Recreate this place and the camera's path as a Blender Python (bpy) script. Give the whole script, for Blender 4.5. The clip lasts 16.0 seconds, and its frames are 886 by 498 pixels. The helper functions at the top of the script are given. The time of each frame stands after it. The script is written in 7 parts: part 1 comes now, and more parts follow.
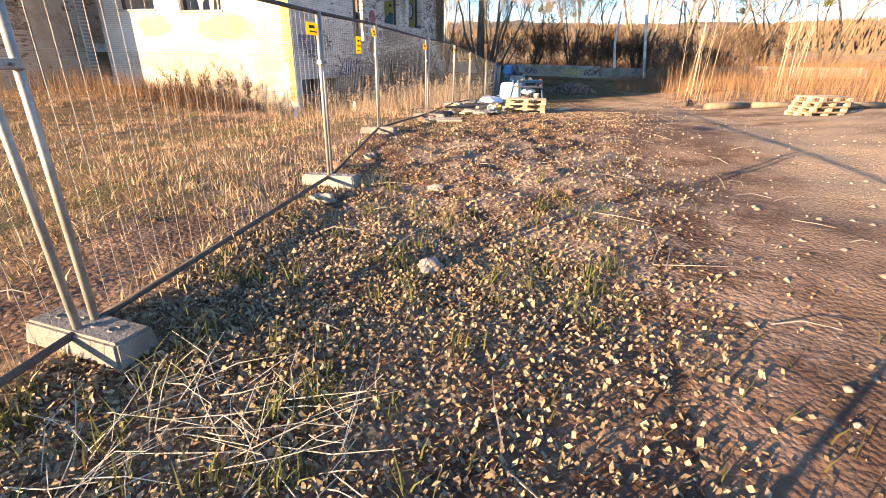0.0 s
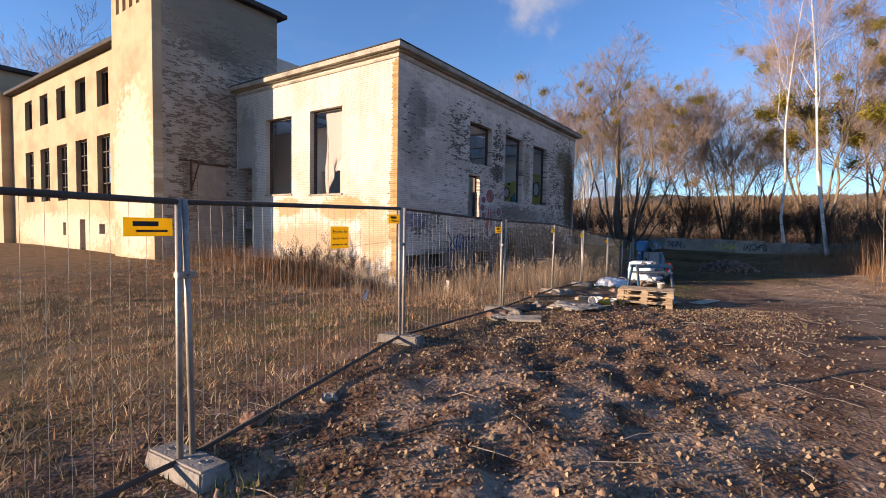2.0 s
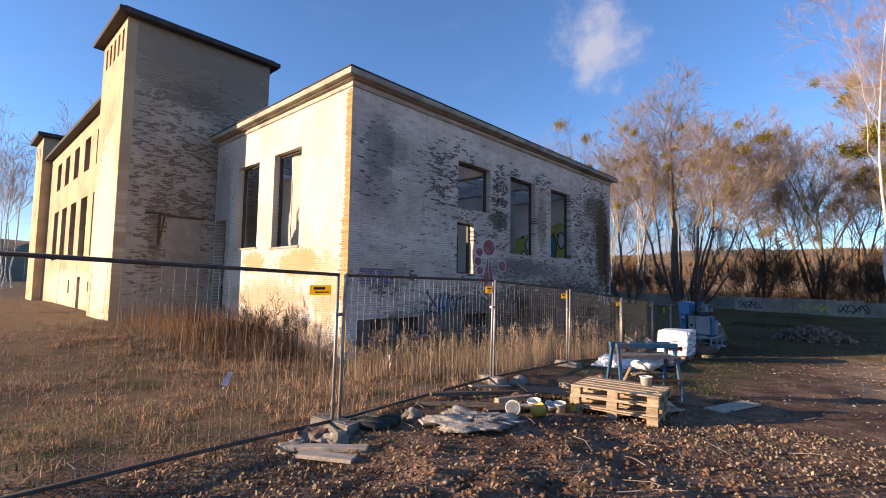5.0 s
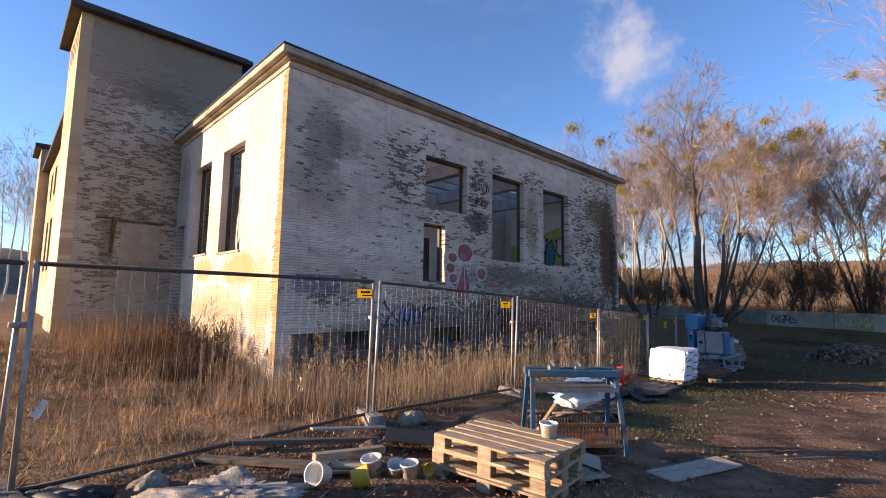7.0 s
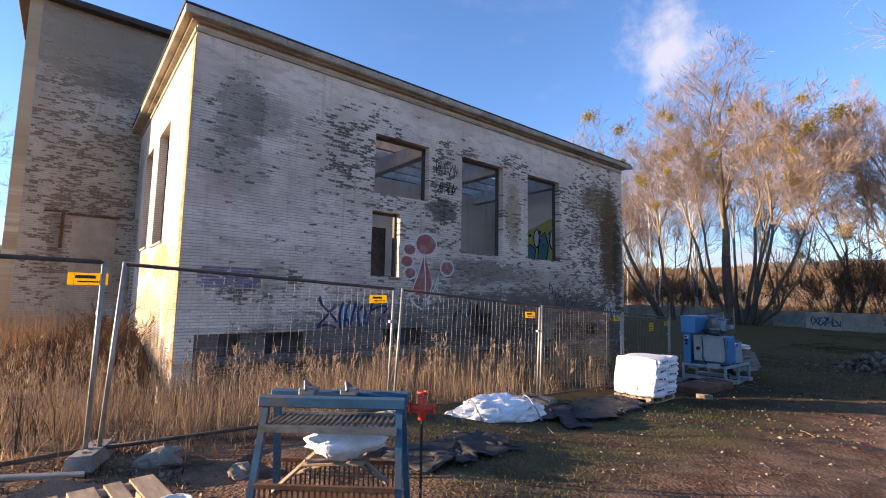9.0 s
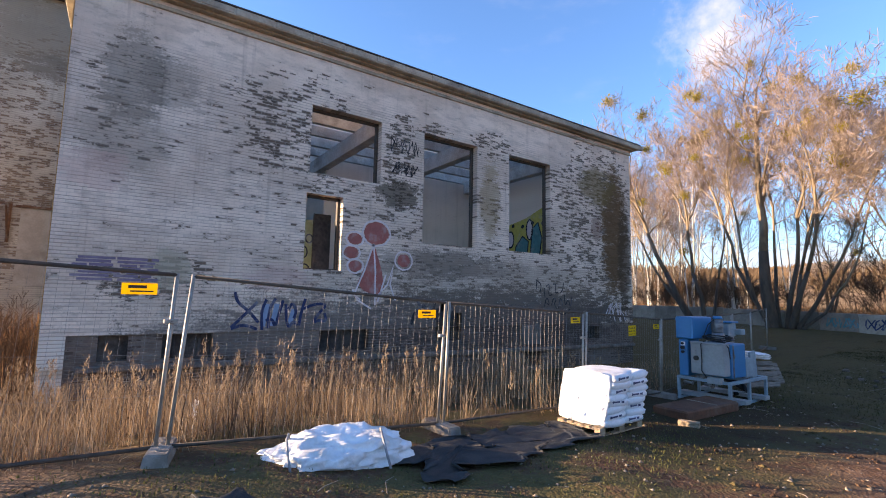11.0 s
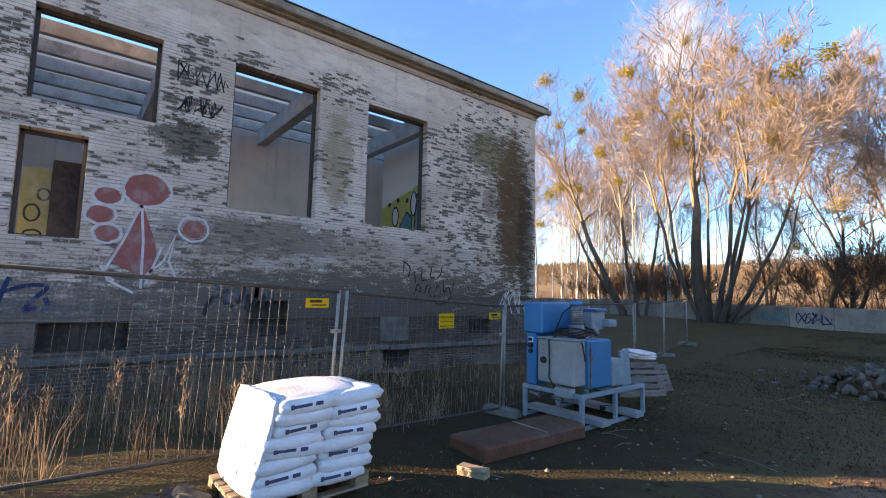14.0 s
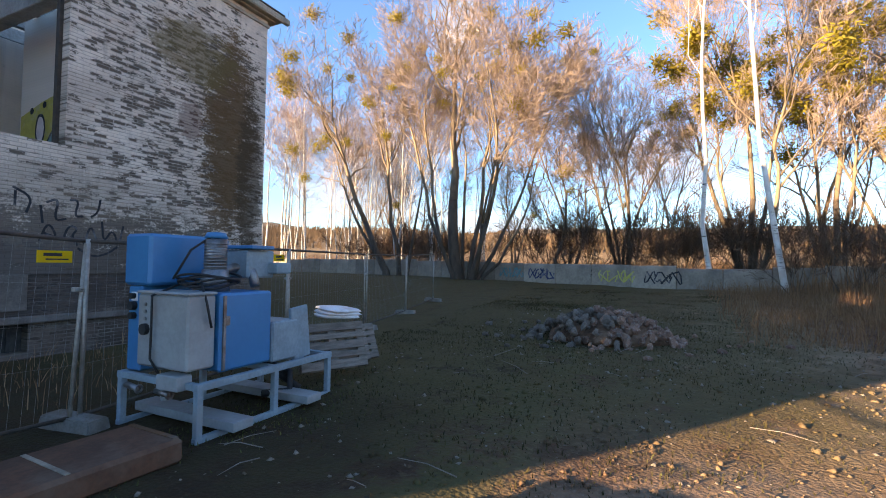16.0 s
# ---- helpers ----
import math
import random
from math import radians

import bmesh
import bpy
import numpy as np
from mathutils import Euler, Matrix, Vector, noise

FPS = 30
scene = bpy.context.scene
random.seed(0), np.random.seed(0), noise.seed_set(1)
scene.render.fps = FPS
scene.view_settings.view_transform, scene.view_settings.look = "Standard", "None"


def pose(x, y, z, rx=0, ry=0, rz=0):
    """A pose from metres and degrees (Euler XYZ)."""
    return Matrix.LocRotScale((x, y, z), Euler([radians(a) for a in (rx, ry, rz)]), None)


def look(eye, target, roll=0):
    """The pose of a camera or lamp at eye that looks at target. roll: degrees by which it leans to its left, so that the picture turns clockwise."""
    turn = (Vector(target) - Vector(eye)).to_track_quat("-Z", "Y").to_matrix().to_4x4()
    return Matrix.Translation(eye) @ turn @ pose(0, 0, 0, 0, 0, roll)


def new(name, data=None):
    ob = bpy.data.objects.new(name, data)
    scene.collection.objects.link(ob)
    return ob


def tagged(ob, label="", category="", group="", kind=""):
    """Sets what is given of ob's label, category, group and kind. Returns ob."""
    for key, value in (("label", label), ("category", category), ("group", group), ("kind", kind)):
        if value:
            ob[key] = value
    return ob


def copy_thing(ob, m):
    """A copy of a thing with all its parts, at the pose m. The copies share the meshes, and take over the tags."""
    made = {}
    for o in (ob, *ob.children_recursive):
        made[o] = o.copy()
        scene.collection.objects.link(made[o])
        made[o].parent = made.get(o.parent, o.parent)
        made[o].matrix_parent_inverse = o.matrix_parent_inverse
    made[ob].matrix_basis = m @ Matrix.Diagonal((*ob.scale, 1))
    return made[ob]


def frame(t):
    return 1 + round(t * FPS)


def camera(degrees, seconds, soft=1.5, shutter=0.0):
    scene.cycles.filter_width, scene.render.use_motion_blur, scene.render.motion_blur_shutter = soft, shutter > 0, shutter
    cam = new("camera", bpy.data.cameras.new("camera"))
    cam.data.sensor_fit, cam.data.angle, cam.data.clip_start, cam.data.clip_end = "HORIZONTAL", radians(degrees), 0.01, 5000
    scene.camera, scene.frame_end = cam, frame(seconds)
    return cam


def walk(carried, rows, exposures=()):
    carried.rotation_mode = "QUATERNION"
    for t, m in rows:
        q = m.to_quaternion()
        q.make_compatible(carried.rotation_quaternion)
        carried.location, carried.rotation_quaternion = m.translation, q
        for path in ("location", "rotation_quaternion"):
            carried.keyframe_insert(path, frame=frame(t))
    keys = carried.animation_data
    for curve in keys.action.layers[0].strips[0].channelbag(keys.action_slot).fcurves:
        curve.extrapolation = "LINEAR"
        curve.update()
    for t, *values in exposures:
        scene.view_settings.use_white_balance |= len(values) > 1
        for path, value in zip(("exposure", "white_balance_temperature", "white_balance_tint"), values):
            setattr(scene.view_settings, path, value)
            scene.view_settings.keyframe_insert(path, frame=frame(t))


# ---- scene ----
cam = camera(87.4, 16.0, 1.0)
METRES, EYE, TILT, LEAN, TURN = 27.0, 1.5, 0.0, 0.0, 16.7
ROWS = [
    (0.0, 0.0, 0.0, 0.0, 0.35, -22.33, -0.86),
    (0.5, 0.0125, 0.0266, 0.0071, 12.36, -15.26, -1.16),
    (1.0, 0.0236, 0.0568, 0.0079, 13.27, -10.58, -1.08),
    (1.5, 0.0368, 0.0848, 0.0089, 15.38, -6.37, -0.91),
    (2.0, 0.0463, 0.1138, 0.0108, 17.9, -2.72, -0.93),
    (2.5, 0.0604, 0.1413, 0.0141, 20.3, -0.71, -0.98),
    (3.0, 0.073, 0.1704, 0.016, 22.24, 1.18, -0.91),
    (3.5, 0.0854, 0.2, 0.0174, 23.05, 2.35, -0.92),
    (4.0, 0.0983, 0.2289, 0.0161, 24.18, 2.93, -0.89),
    (6.5, 0.1462, 0.3719, 0.0094, 28.41, 5.81, -0.89),
    (7.0, 0.1572, 0.3998, 0.0081, 29.6, 5.89, -0.87),
    (7.5, 0.1704, 0.4291, 0.0075, 30.94, 6.33, -0.88),
    (8.0, 0.1824, 0.4575, 0.0066, 32.36, 6.71, -0.84),
    (8.5, 0.1922, 0.488, 0.0055, 33.37, 6.29, -0.94),
    (9.0, 0.2038, 0.5178, 0.0048, 34.05, 5.95, -0.96),
    (11.5, 0.236, 0.6728, 0.0013, 39.87, 6.13, -1.15),
    (12.0, 0.2402, 0.7028, 0.0008, 41.03, 6.27, -1.21),
    (12.5, 0.2447, 0.7328, 0.0001, 42.18, 6.55, -1.21),
    (13.0, 0.2516, 0.7628, -0.0025, 42.04, 6.62, -1.2),
    (13.5, 0.2545, 0.7944, -0.0045, 39.61, 6.41, -1.25),
    (14.0, 0.2605, 0.8252, -0.0074, 34.6, 5.65, -1.22),
    (14.5, 0.2648, 0.8568, -0.011, 28.79, 4.91, -1.11),
    (15.0, 0.2703, 0.8883, -0.014, 22.36, 4.11, -1.08),
    (15.5, 0.2729, 0.919, -0.0172, 15.29, 3.07, -0.92),
    (16.0, 0.2779, 0.9504, -0.0208, 8.67, 1.88, -0.86),
]
# the camera opens up as the sunlit front leaves the picture
EXPOSURES = [(0.0, 2.24, 7660, 19), (0.5, 1.43, 7160, 22), (1.0, 0.99, 6760, 21), (2.0, 1.0, 6660, 22), (3.5, 1.1, 6610, 20), (7.0, 1.31, 7050, 24), (9.0, 1.65, 7100, 23), (11.5, 2.08, 7350, 21), (13.0, 2.21, 7450, 19), (16.0, 2.21, 7850, 19)]
walk(cam, [(t, pose(0, 0, EYE, TILT, LEAN, TURN) @ pose(METRES * x, METRES * y, METRES * z, 90 + pitch, roll, yaw)) for t, x, y, z, yaw, pitch, roll in ROWS], EXPOSURES)

# ---- world, sun, exposure ----
SUN_AZ, SUN_EL = 217.3, 10.4        # degrees clockwise from +y, degrees up
sun_dir = Vector((math.sin(radians(SUN_AZ)) * math.cos(radians(SUN_EL)), math.cos(radians(SUN_AZ)) * math.cos(radians(SUN_EL)), math.sin(radians(SUN_EL))))
sun = new("sun", bpy.data.lights.new("sun", "SUN"))
sun.data.energy, sun.data.angle, sun.data.color = 5.0, radians(0.35), (1.0, 0.82, 0.58)
sun.matrix_world = look((0, 0, 60), Vector((0, 0, 60)) - sun_dir)


class Nodes:
    """Short forms for building a node tree."""

    def __init__(self, tree):
        self.t = tree
        self.t.nodes.clear()

    def put(self, kind, ins=(), **sets):
        n = self.t.nodes.new(kind)
        if "operation" in sets:
            n.operation = sets["operation"]
        if "data_type" in sets:
            n.data_type = sets["data_type"]
        if "interpolation_type" in sets:
            n.interpolation_type = sets["interpolation_type"]
        for k, v in dict(ins).items():
            if isinstance(v, bpy.types.NodeSocket):
                self.t.links.new(v, n.inputs[k])
            else:
                n.inputs[k].default_value = v
        return n

    def coord(self):
        return self.put("ShaderNodeTexCoord").outputs["Object"]

    def xyz(self, v):
        s = self.put("ShaderNodeSeparateXYZ", {0: v})
        return s.outputs[0], s.outputs[1], s.outputs[2]

    def vec(self, x, y, z=0.0):
        return self.put("ShaderNodeCombineXYZ", {0: x, 1: y, 2: z}).outputs[0]

    def scaled(self, v, s, off=(0, 0, 0)):
        return self.put("ShaderNodeMapping", {"Vector": v, "Scale": s, "Location": off}).outputs[0]

    def noise(self, v, scale, detail=4.0, rough=0.55):
        return self.put("ShaderNodeTexNoise", {"Vector": v, "Scale": scale, "Detail": detail, "Roughness": rough}).outputs["Fac"]

    def voronoi(self, v, scale, out="Distance"):
        return self.put("ShaderNodeTexVoronoi", {"Vector": v, "Scale": scale}).outputs[out]

    def ramp(self, f, lo, hi):
        return self.put("ShaderNodeMapRange", {0: f, 1: lo, 2: hi, 3: 0.0, 4: 1.0}, interpolation_type="SMOOTHSTEP").outputs[0]

    def math(self, op, a, b=0.0):
        return self.put("ShaderNodeMath", {0: a, 1: b}, operation=op).outputs[0]

    def mix(self, f, a, b):
        col = lambda c: (*c, 1.0) if isinstance(c, tuple) and len(c) == 3 else c
        return self.put("ShaderNodeMix", {0: f, 6: col(a), 7: col(b)}, data_type="RGBA").outputs[2]

    def blob(self, u, w, cu, cw, ru, rw, wob):
        """1 inside a ragged oval on the plane u, w; 0 outside. wob: a noise that frays its edge."""
        a = self.math("POWER", self.math("DIVIDE", self.math("SUBTRACT", u, cu), ru), 2.0)
        b = self.math("POWER", self.math("DIVIDE", self.math("SUBTRACT", w, cw), rw), 2.0)
        d = self.math("ADD", self.math("ADD", a, b), self.math("MULTIPLY", self.math("SUBTRACT", wob, 0.5), 3.2))
        return self.ramp(d, 1.15, 0.45)


def sky_world():
    w = bpy.data.worlds.new("sky")
    scene.world = w
    w.use_nodes = True
    n = Nodes(w.node_tree)
    sky = n.put("ShaderNodeTexSky")
    sky.sky_type, sky.sun_disc, sky.sun_elevation, sky.sun_rotation = "NISHITA", False, radians(SUN_EL), radians(SUN_AZ)
    sky.dust_density, sky.ozone_density, sky.air_density = 0.1, 5.0, 1.0
    d = n.put("ShaderNodeTexCoord").outputs["Generated"]
    x, y, z = n.xyz(d)
    puff = n.noise(d, 7.0, 7.0, 0.6)
    fine = n.noise(d, 22.0, 5.0, 0.6)
    # one fair-weather cloud, with a few smaller ones low over the woods
    near = n.put("ShaderNodeVectorMath", {0: d, 1: (-0.371, 0.81, 0.454)}, operation="DISTANCE").outputs["Value"]
    body = n.math("SUBTRACT", n.math("ADD", n.math("MULTIPLY", puff, 1.05), n.math("MULTIPLY", fine, 0.5)), n.math("MULTIPLY", near, 3.6))
    one = n.math("MULTIPLY", n.ramp(body, 0.4, 0.85), 0.85)
    low = n.math("MULTIPLY", n.ramp(n.noise(n.scaled(d, (1.0, 1.0, 2.4)), 3.1, 7.0, 0.55), 0.47, 0.68), n.math("MULTIPLY", n.ramp(z, 0.36, 0.14), n.ramp(z, -0.02, 0.05)))
    haze = n.math("MULTIPLY", n.ramp(n.noise(n.scaled(d, (1.0, 1.0, 3.0)), 5.0, 6.0, 0.6), 0.5, 0.9), 0.22)
    veil = n.math("MINIMUM", n.math("ADD", n.math("MULTIPLY", low, 0.85), haze), 0.9)
    col = n.mix(veil, sky.outputs[0], (1.6, 1.85, 2.25))
    col = n.mix(n.math("MULTIPLY", one, 0.9), col, (2.2, 2.3, 2.5))
    bg = n.put("ShaderNodeBackground", {"Color": col, "Strength": 0.132})
    n.t.links.new(bg.outputs[0], n.put("ShaderNodeOutputWorld").inputs[0])


sky_world()


# ---- materials ----
def material(name, build, rough=0.9, metal=0.0, spec=0.3):
    """build(n, coords) gives colour, height (or None) and bump strength, and may give a roughness."""
    m = bpy.data.materials.new(name)
    m.use_nodes = True
    n = Nodes(m.node_tree)
    colour, height, depth, *rest = build(n, n.coord())
    ins = {"Base Color": colour if isinstance(colour, bpy.types.NodeSocket) else (*colour, 1.0), "Roughness": rest[0] if rest else rough, "Metallic": metal, "Specular IOR Level": spec}
    if height is not None:
        ins["Normal"] = n.put("ShaderNodeBump", {"Height": height, "Strength": 1.0, "Distance": depth}).outputs[0]
    b = n.put("ShaderNodeBsdfPrincipled", ins)
    n.t.links.new(b.outputs[0], n.put("ShaderNodeOutputMaterial").inputs[0])
    return m


def plain(name, a, b, scale=6.0, depth=0.002, rough=0.8, metal=0.0, grain=(1, 1, 1), dirt=None, spec=0.3, vary=0.0):
    """Two tones in two scales of noise, with grain and, where given, dirt in ragged spots."""
    def build(n, v):
        v = n.scaled(v, grain)
        big, small = n.noise(v, scale, 5.0), n.noise(v, scale * 9.0, 3.0)
        f = n.ramp(n.math("ADD", n.math("MULTIPLY", big, 0.65), n.math("MULTIPLY", small, 0.35)), 0.36, 0.64)
        c = n.mix(f, a, b)
        if dirt:
            c = n.mix(n.math("MULTIPLY", n.ramp(n.noise(v, scale * 0.45, 7.0, 0.65), 0.5, 0.68), 0.8), c, dirt)
        if vary:
            r = n.put("ShaderNodeObjectInfo").outputs["Random"]
            c = n.put("ShaderNodeHueSaturation", {"Value": n.math("ADD", 1.0 - vary, n.math("MULTIPLY", r, 2 * vary)), "Color": c}).outputs[0]
        return c, small, depth
    return material(name, build, rough, metal, spec)


def foliage(name, a, b, rough=0.85, clear=0.0, patch=None):
    """Leaves, blades and twigs: each island takes its own tone; patch: the tone of wetter, older growth in ragged patches."""
    m = bpy.data.materials.new(name)
    m.use_nodes = True
    n = Nodes(m.node_tree)
    r = n.put("ShaderNodeNewGeometry").outputs["Random Per Island"]
    c = n.mix(n.math("ADD", n.math("MULTIPLY", r, 0.7), n.math("MULTIPLY", n.noise(n.coord(), 0.6, 3.0), 0.3)), a, b)
    if patch:
        c = n.mix(n.math("MULTIPLY", n.ramp(n.noise(n.coord(), 1.3, 5.0, 0.65), 0.47, 0.6), 0.6), c, patch)
    s = n.put("ShaderNodeBsdfPrincipled", {"Base Color": c, "Roughness": rough, "Specular IOR Level": 0.2}).outputs[0]
    if clear:
        t = n.put("ShaderNodeBsdfTranslucent", {"Color": c}).outputs[0]
        s = n.put("ShaderNodeMixShader", {0: clear, 1: s, 2: t}).outputs[0]
    n.t.links.new(s, n.put("ShaderNodeOutputMaterial").inputs[0])
    return m


def masonry(name, along, paint, lower_paint, brick_dark, brick_red, blobs=(), peel_mid=0.668, course=0.077, smooth_top=None):
    """Whitewashed brick whose paint has come off in ragged courses. along: 0 or 1, the axis that the wall runs along."""
    def build(n, v):
        p = n.xyz(v)
        u, w = p[along], p[2]
        wall = n.vec(u, w)
        br = n.put("ShaderNodeTexBrick", {"Vector": wall, "Color1": (0.0, 0, 0, 1), "Color2": (1.0, 1, 1, 1), "Mortar": (0.5, 0.5, 0.5, 1), "Scale": 1.0, "Mortar Size": 0.011, "Mortar Smooth": 0.3, "Bias": 0.0, "Brick Width": 0.26, "Row Height": course})
        tone, joint = br.outputs[0], br.outputs[1]
        tone = n.put("ShaderNodeRGBToBW", {0: tone}).outputs[0]
        big = n.noise(n.scaled(wall, (1, 1.3, 1)), 0.55, 6.0, 0.6)
        mid = n.noise(n.scaled(wall, (0.55, 1.5, 1)), 2.6, 6.0, 0.7)
        fine = n.noise(wall, 19.0, 4.0, 0.6)
        drip = n.noise(n.scaled(wall, (2.4, 0.14, 1)), 2.0, 5.0, 0.6)
        brick = n.mix(tone, brick_dark, brick_red)
        brick = n.mix(n.math("MULTIPLY", joint, 0.8), brick, (0.30, 0.27, 0.23))
        coat = n.mix(n.ramp(big, 0.35, 0.65), paint, lower_paint)
        coat = n.mix(n.math("MULTIPLY", n.math("MULTIPLY", tone, n.ramp(mid, 0.42, 0.62)), 0.6), coat, (0.33, 0.285, 0.24))
        coat = n.mix(n.math("MULTIPLY", n.ramp(drip, 0.52, 0.78), 0.5), coat, (0.26, 0.22, 0.18))
        coat = n.mix(n.math("MULTIPLY", n.ramp(fine, 0.5, 0.75), 0.25), coat, (0.28, 0.25, 0.21))
        beds = n.math("ABSOLUTE", n.math("SUBTRACT", n.math("FRACT", n.math("DIVIDE", w, course)), 0.5))
        beds = n.math("MULTIPLY", n.ramp(beds, 0.33, 0.47), n.ramp(n.noise(n.scaled(wall, (0.35, 1.6, 1)), 3.4, 4.0, 0.6), 0.36, 0.6))
        if smooth_top:                           # a band of intact render under the cornice
            rough_part = n.ramp(n.math("ADD", w, n.math("MULTIPLY", n.math("SUBTRACT", big, 0.5), 2.5)), smooth_top + 0.5, smooth_top - 0.5)
            beds, joint = n.math("MULTIPLY", beds, rough_part), n.math("MULTIPLY", joint, rough_part)
        coat = n.mix(n.math("MULTIPLY", beds, 0.6), coat, (0.19, 0.165, 0.145))
        coat = n.mix(n.math("MULTIPLY", joint, 0.16), coat, (0.20, 0.18, 0.16))
        crumb = n.noise(n.scaled(wall, (0.5, 1.4, 1)), 8.5, 5.0, 0.7)
        # where the wall is worse the paint has gone in more bricks
        worse = 0.0
        for cu, cw, ru, rw, amount in [b[:5] for b in blobs if b[5] is None]:
            worse = n.math("MAXIMUM", worse, n.math("MULTIPLY", n.blob(u, w, cu, cw, ru, rw, big), amount))
        score = n.math("ADD", n.math("ADD", n.math("ADD", n.math("MULTIPLY", mid, 0.40), n.math("MULTIPLY", crumb, 0.36)), n.math("MULTIPLY", tone, 0.16)), n.math("ADD", n.math("MULTIPLY", big, 0.22), n.math("MULTIPLY", worse, 0.15)))
        bare = n.ramp(score, peel_mid, peel_mid + 0.035)
        c = n.mix(bare, coat, brick)
        for cu, cw, ru, rw, amount, stain in [b for b in blobs if b[5] is not None]:
            c = n.mix(n.math("MULTIPLY", n.blob(u, w, cu, cw, ru, rw, n.math("ADD", n.math("MULTIPLY", mid, 1.25), n.math("SUBTRACT", n.math("MULTIPLY", fine, 0.6), 0.42))), amount), c, stain)
        h = n.math("ADD", n.math("MULTIPLY", joint, -0.9), n.math("ADD", n.math("MULTIPLY", bare, -0.5), n.math("MULTIPLY", fine, 0.35)))
        return c, h, 0.012
    return material(name, build, 0.92, 0.0, 0.15)


def plaster(name, along, tint, stain, blobs=(), joints=0.25):
    """Sun-bleached render over brick, streaked by rain."""
    def build(n, v):
        p = n.xyz(v)
        u, w = p[along], p[2]
        wall = n.vec(u, w)
        big, mid, fine = n.noise(wall, 0.5, 6.0, 0.6), n.noise(wall, 3.0, 6.0, 0.65), n.noise(wall, 24.0, 4.0)
        drip = n.noise(n.scaled(wall, (2.2, 0.12, 1)), 1.6, 5.0, 0.6)
        br = n.put("ShaderNodeTexBrick", {"Vector": wall, "Scale": 1.0, "Mortar Size": 0.011, "Mortar Smooth": 0.4, "Brick Width": 0.26, "Row Height": 0.077})
        joint = br.outputs[1]
        c = n.mix(n.ramp(big, 0.4, 0.7), tint, stain)
        c = n.mix(n.math("MULTIPLY", n.ramp(drip, 0.5, 0.75), 0.35), c, (0.33, 0.27, 0.19))
        c = n.mix(n.math("MULTIPLY", n.ramp(mid, 0.58, 0.72), 0.35), c, (0.40, 0.33, 0.24))
        lay = n.math("MULTIPLY", joint, joints)
        c = n.mix(lay, c, (0.25, 0.2, 0.15))
        for cu, cw, ru, rw, amount, spot in blobs:
            c = n.mix(n.math("MULTIPLY", n.blob(u, w, cu, cw, ru, rw, mid), amount), c, spot)
        return c, n.math("ADD", n.math("MULTIPLY", fine, 0.4), n.math("ADD", n.math("MULTIPLY", mid, 0.8), n.math("MULTIPLY", lay, -1.2))), 0.008
    return material(name, build, 0.92, 0.0, 0.15)


RUST = (0.16, 0.075, 0.035)
M_wall_a = masonry("whitewashed_brick", 1, (0.80, 0.68, 0.565), (0.61, 0.50, 0.405), (0.055, 0.047, 0.041), (0.17, 0.13, 0.10), blobs=[
    (28.5, 3.0, 9.0, 3.4, 0.5, None), (22.0, 6.0, 2.2, 1.8, 0.8, None), (35.0, 4.5, 3.0, 4.5, 0.8, None), (25.3, 5.6, 0.8, 1.8, 0.9, None), (19.0, 1.9, 1.6, 0.8, 0.8, None),
    (18.3, 6.5, 0.7, 1.2, 0.55, (0.13, 0.12, 0.10)), (19.0, 6.5, 0.7, 0.7, 0.45, (0.15, 0.14, 0.12)), (18.2, 5.0, 0.9, 1.0, 0.4, (0.2, 0.18, 0.15)), (18.3, 5.8, 1.2, 2.0, 0.5, None), (26.6, 6.9, 0.9, 0.5, 0.8, None), (29.0, 6.9, 1.2, 0.6, 0.8, None), (33.0, 6.0, 2.0, 1.2, 0.7, None), (17.7, 4.2, 0.7, 0.5, 0.4, (0.55, 0.36, 0.31)), (19.3, 2.1, 0.45, 0.5, 0.7, (0.36, 0.34, 0.26)), (21.7, 2.0, 0.9, 0.35, 0.4, (0.46, 0.30, 0.28)),
    (29.0, 0.6, 10.0, 1.5, 0.75, (0.115, 0.10, 0.088)), (31.0, 0.6, 8.0, 1.5, 0.8, (0.085, 0.072, 0.06)), (24.0, 0.9, 3.0, 0.6, 0.45, (0.16, 0.14, 0.125)), (34.8, 4.6, 0.4, 0.55, 0.6, (0.14, 0.07, 0.055)), (36.0, 4.4, 0.9, 3.2, 0.95, (0.13, 0.078, 0.036)), (34.9, 6.4, 1.3, 0.9, 0.7, (0.16, 0.12, 0.05)), (28.9, 5.0, 0.5, 1.5, 0.55, (0.25, 0.18, 0.08)), (25.2, 4.7, 0.8, 0.5, 0.8, (0.06, 0.05, 0.035)),
    (36.7, 3.4, 0.5, 2.6, 0.8, (0.07, 0.05, 0.03)), (27.0, 2.6, 3.4, 0.5, 0.5, (0.12, 0.11, 0.10)), (21.5, 0.7, 3.0, 0.35, 0.5, (0.13, 0.12, 0.11)), (31.0, 1.2, 2.0, 0.8, 0.4, (0.13, 0.11, 0.10)), (30.0, 2.1, 6.0, 0.9, 0.4, (0.22, 0.175, 0.135)), (27.3, 2.7, 1.6, 0.5, 0.45, (0.15, 0.13, 0.105))], peel_mid=0.69, smooth_top=7.1)
M_soot = masonry("sooty_brick", 1, (0.165, 0.125, 0.10), (0.07, 0.052, 0.042), (0.03, 0.026, 0.024), (0.10, 0.075, 0.06), blobs=[(21.5, 0.45, 2.0, 0.4, 0.4, (0.26, 0.22, 0.19)), (30.5, 0.3, 6.0, 0.7, 0.6, (0.06, 0.05, 0.045))], peel_mid=0.6)
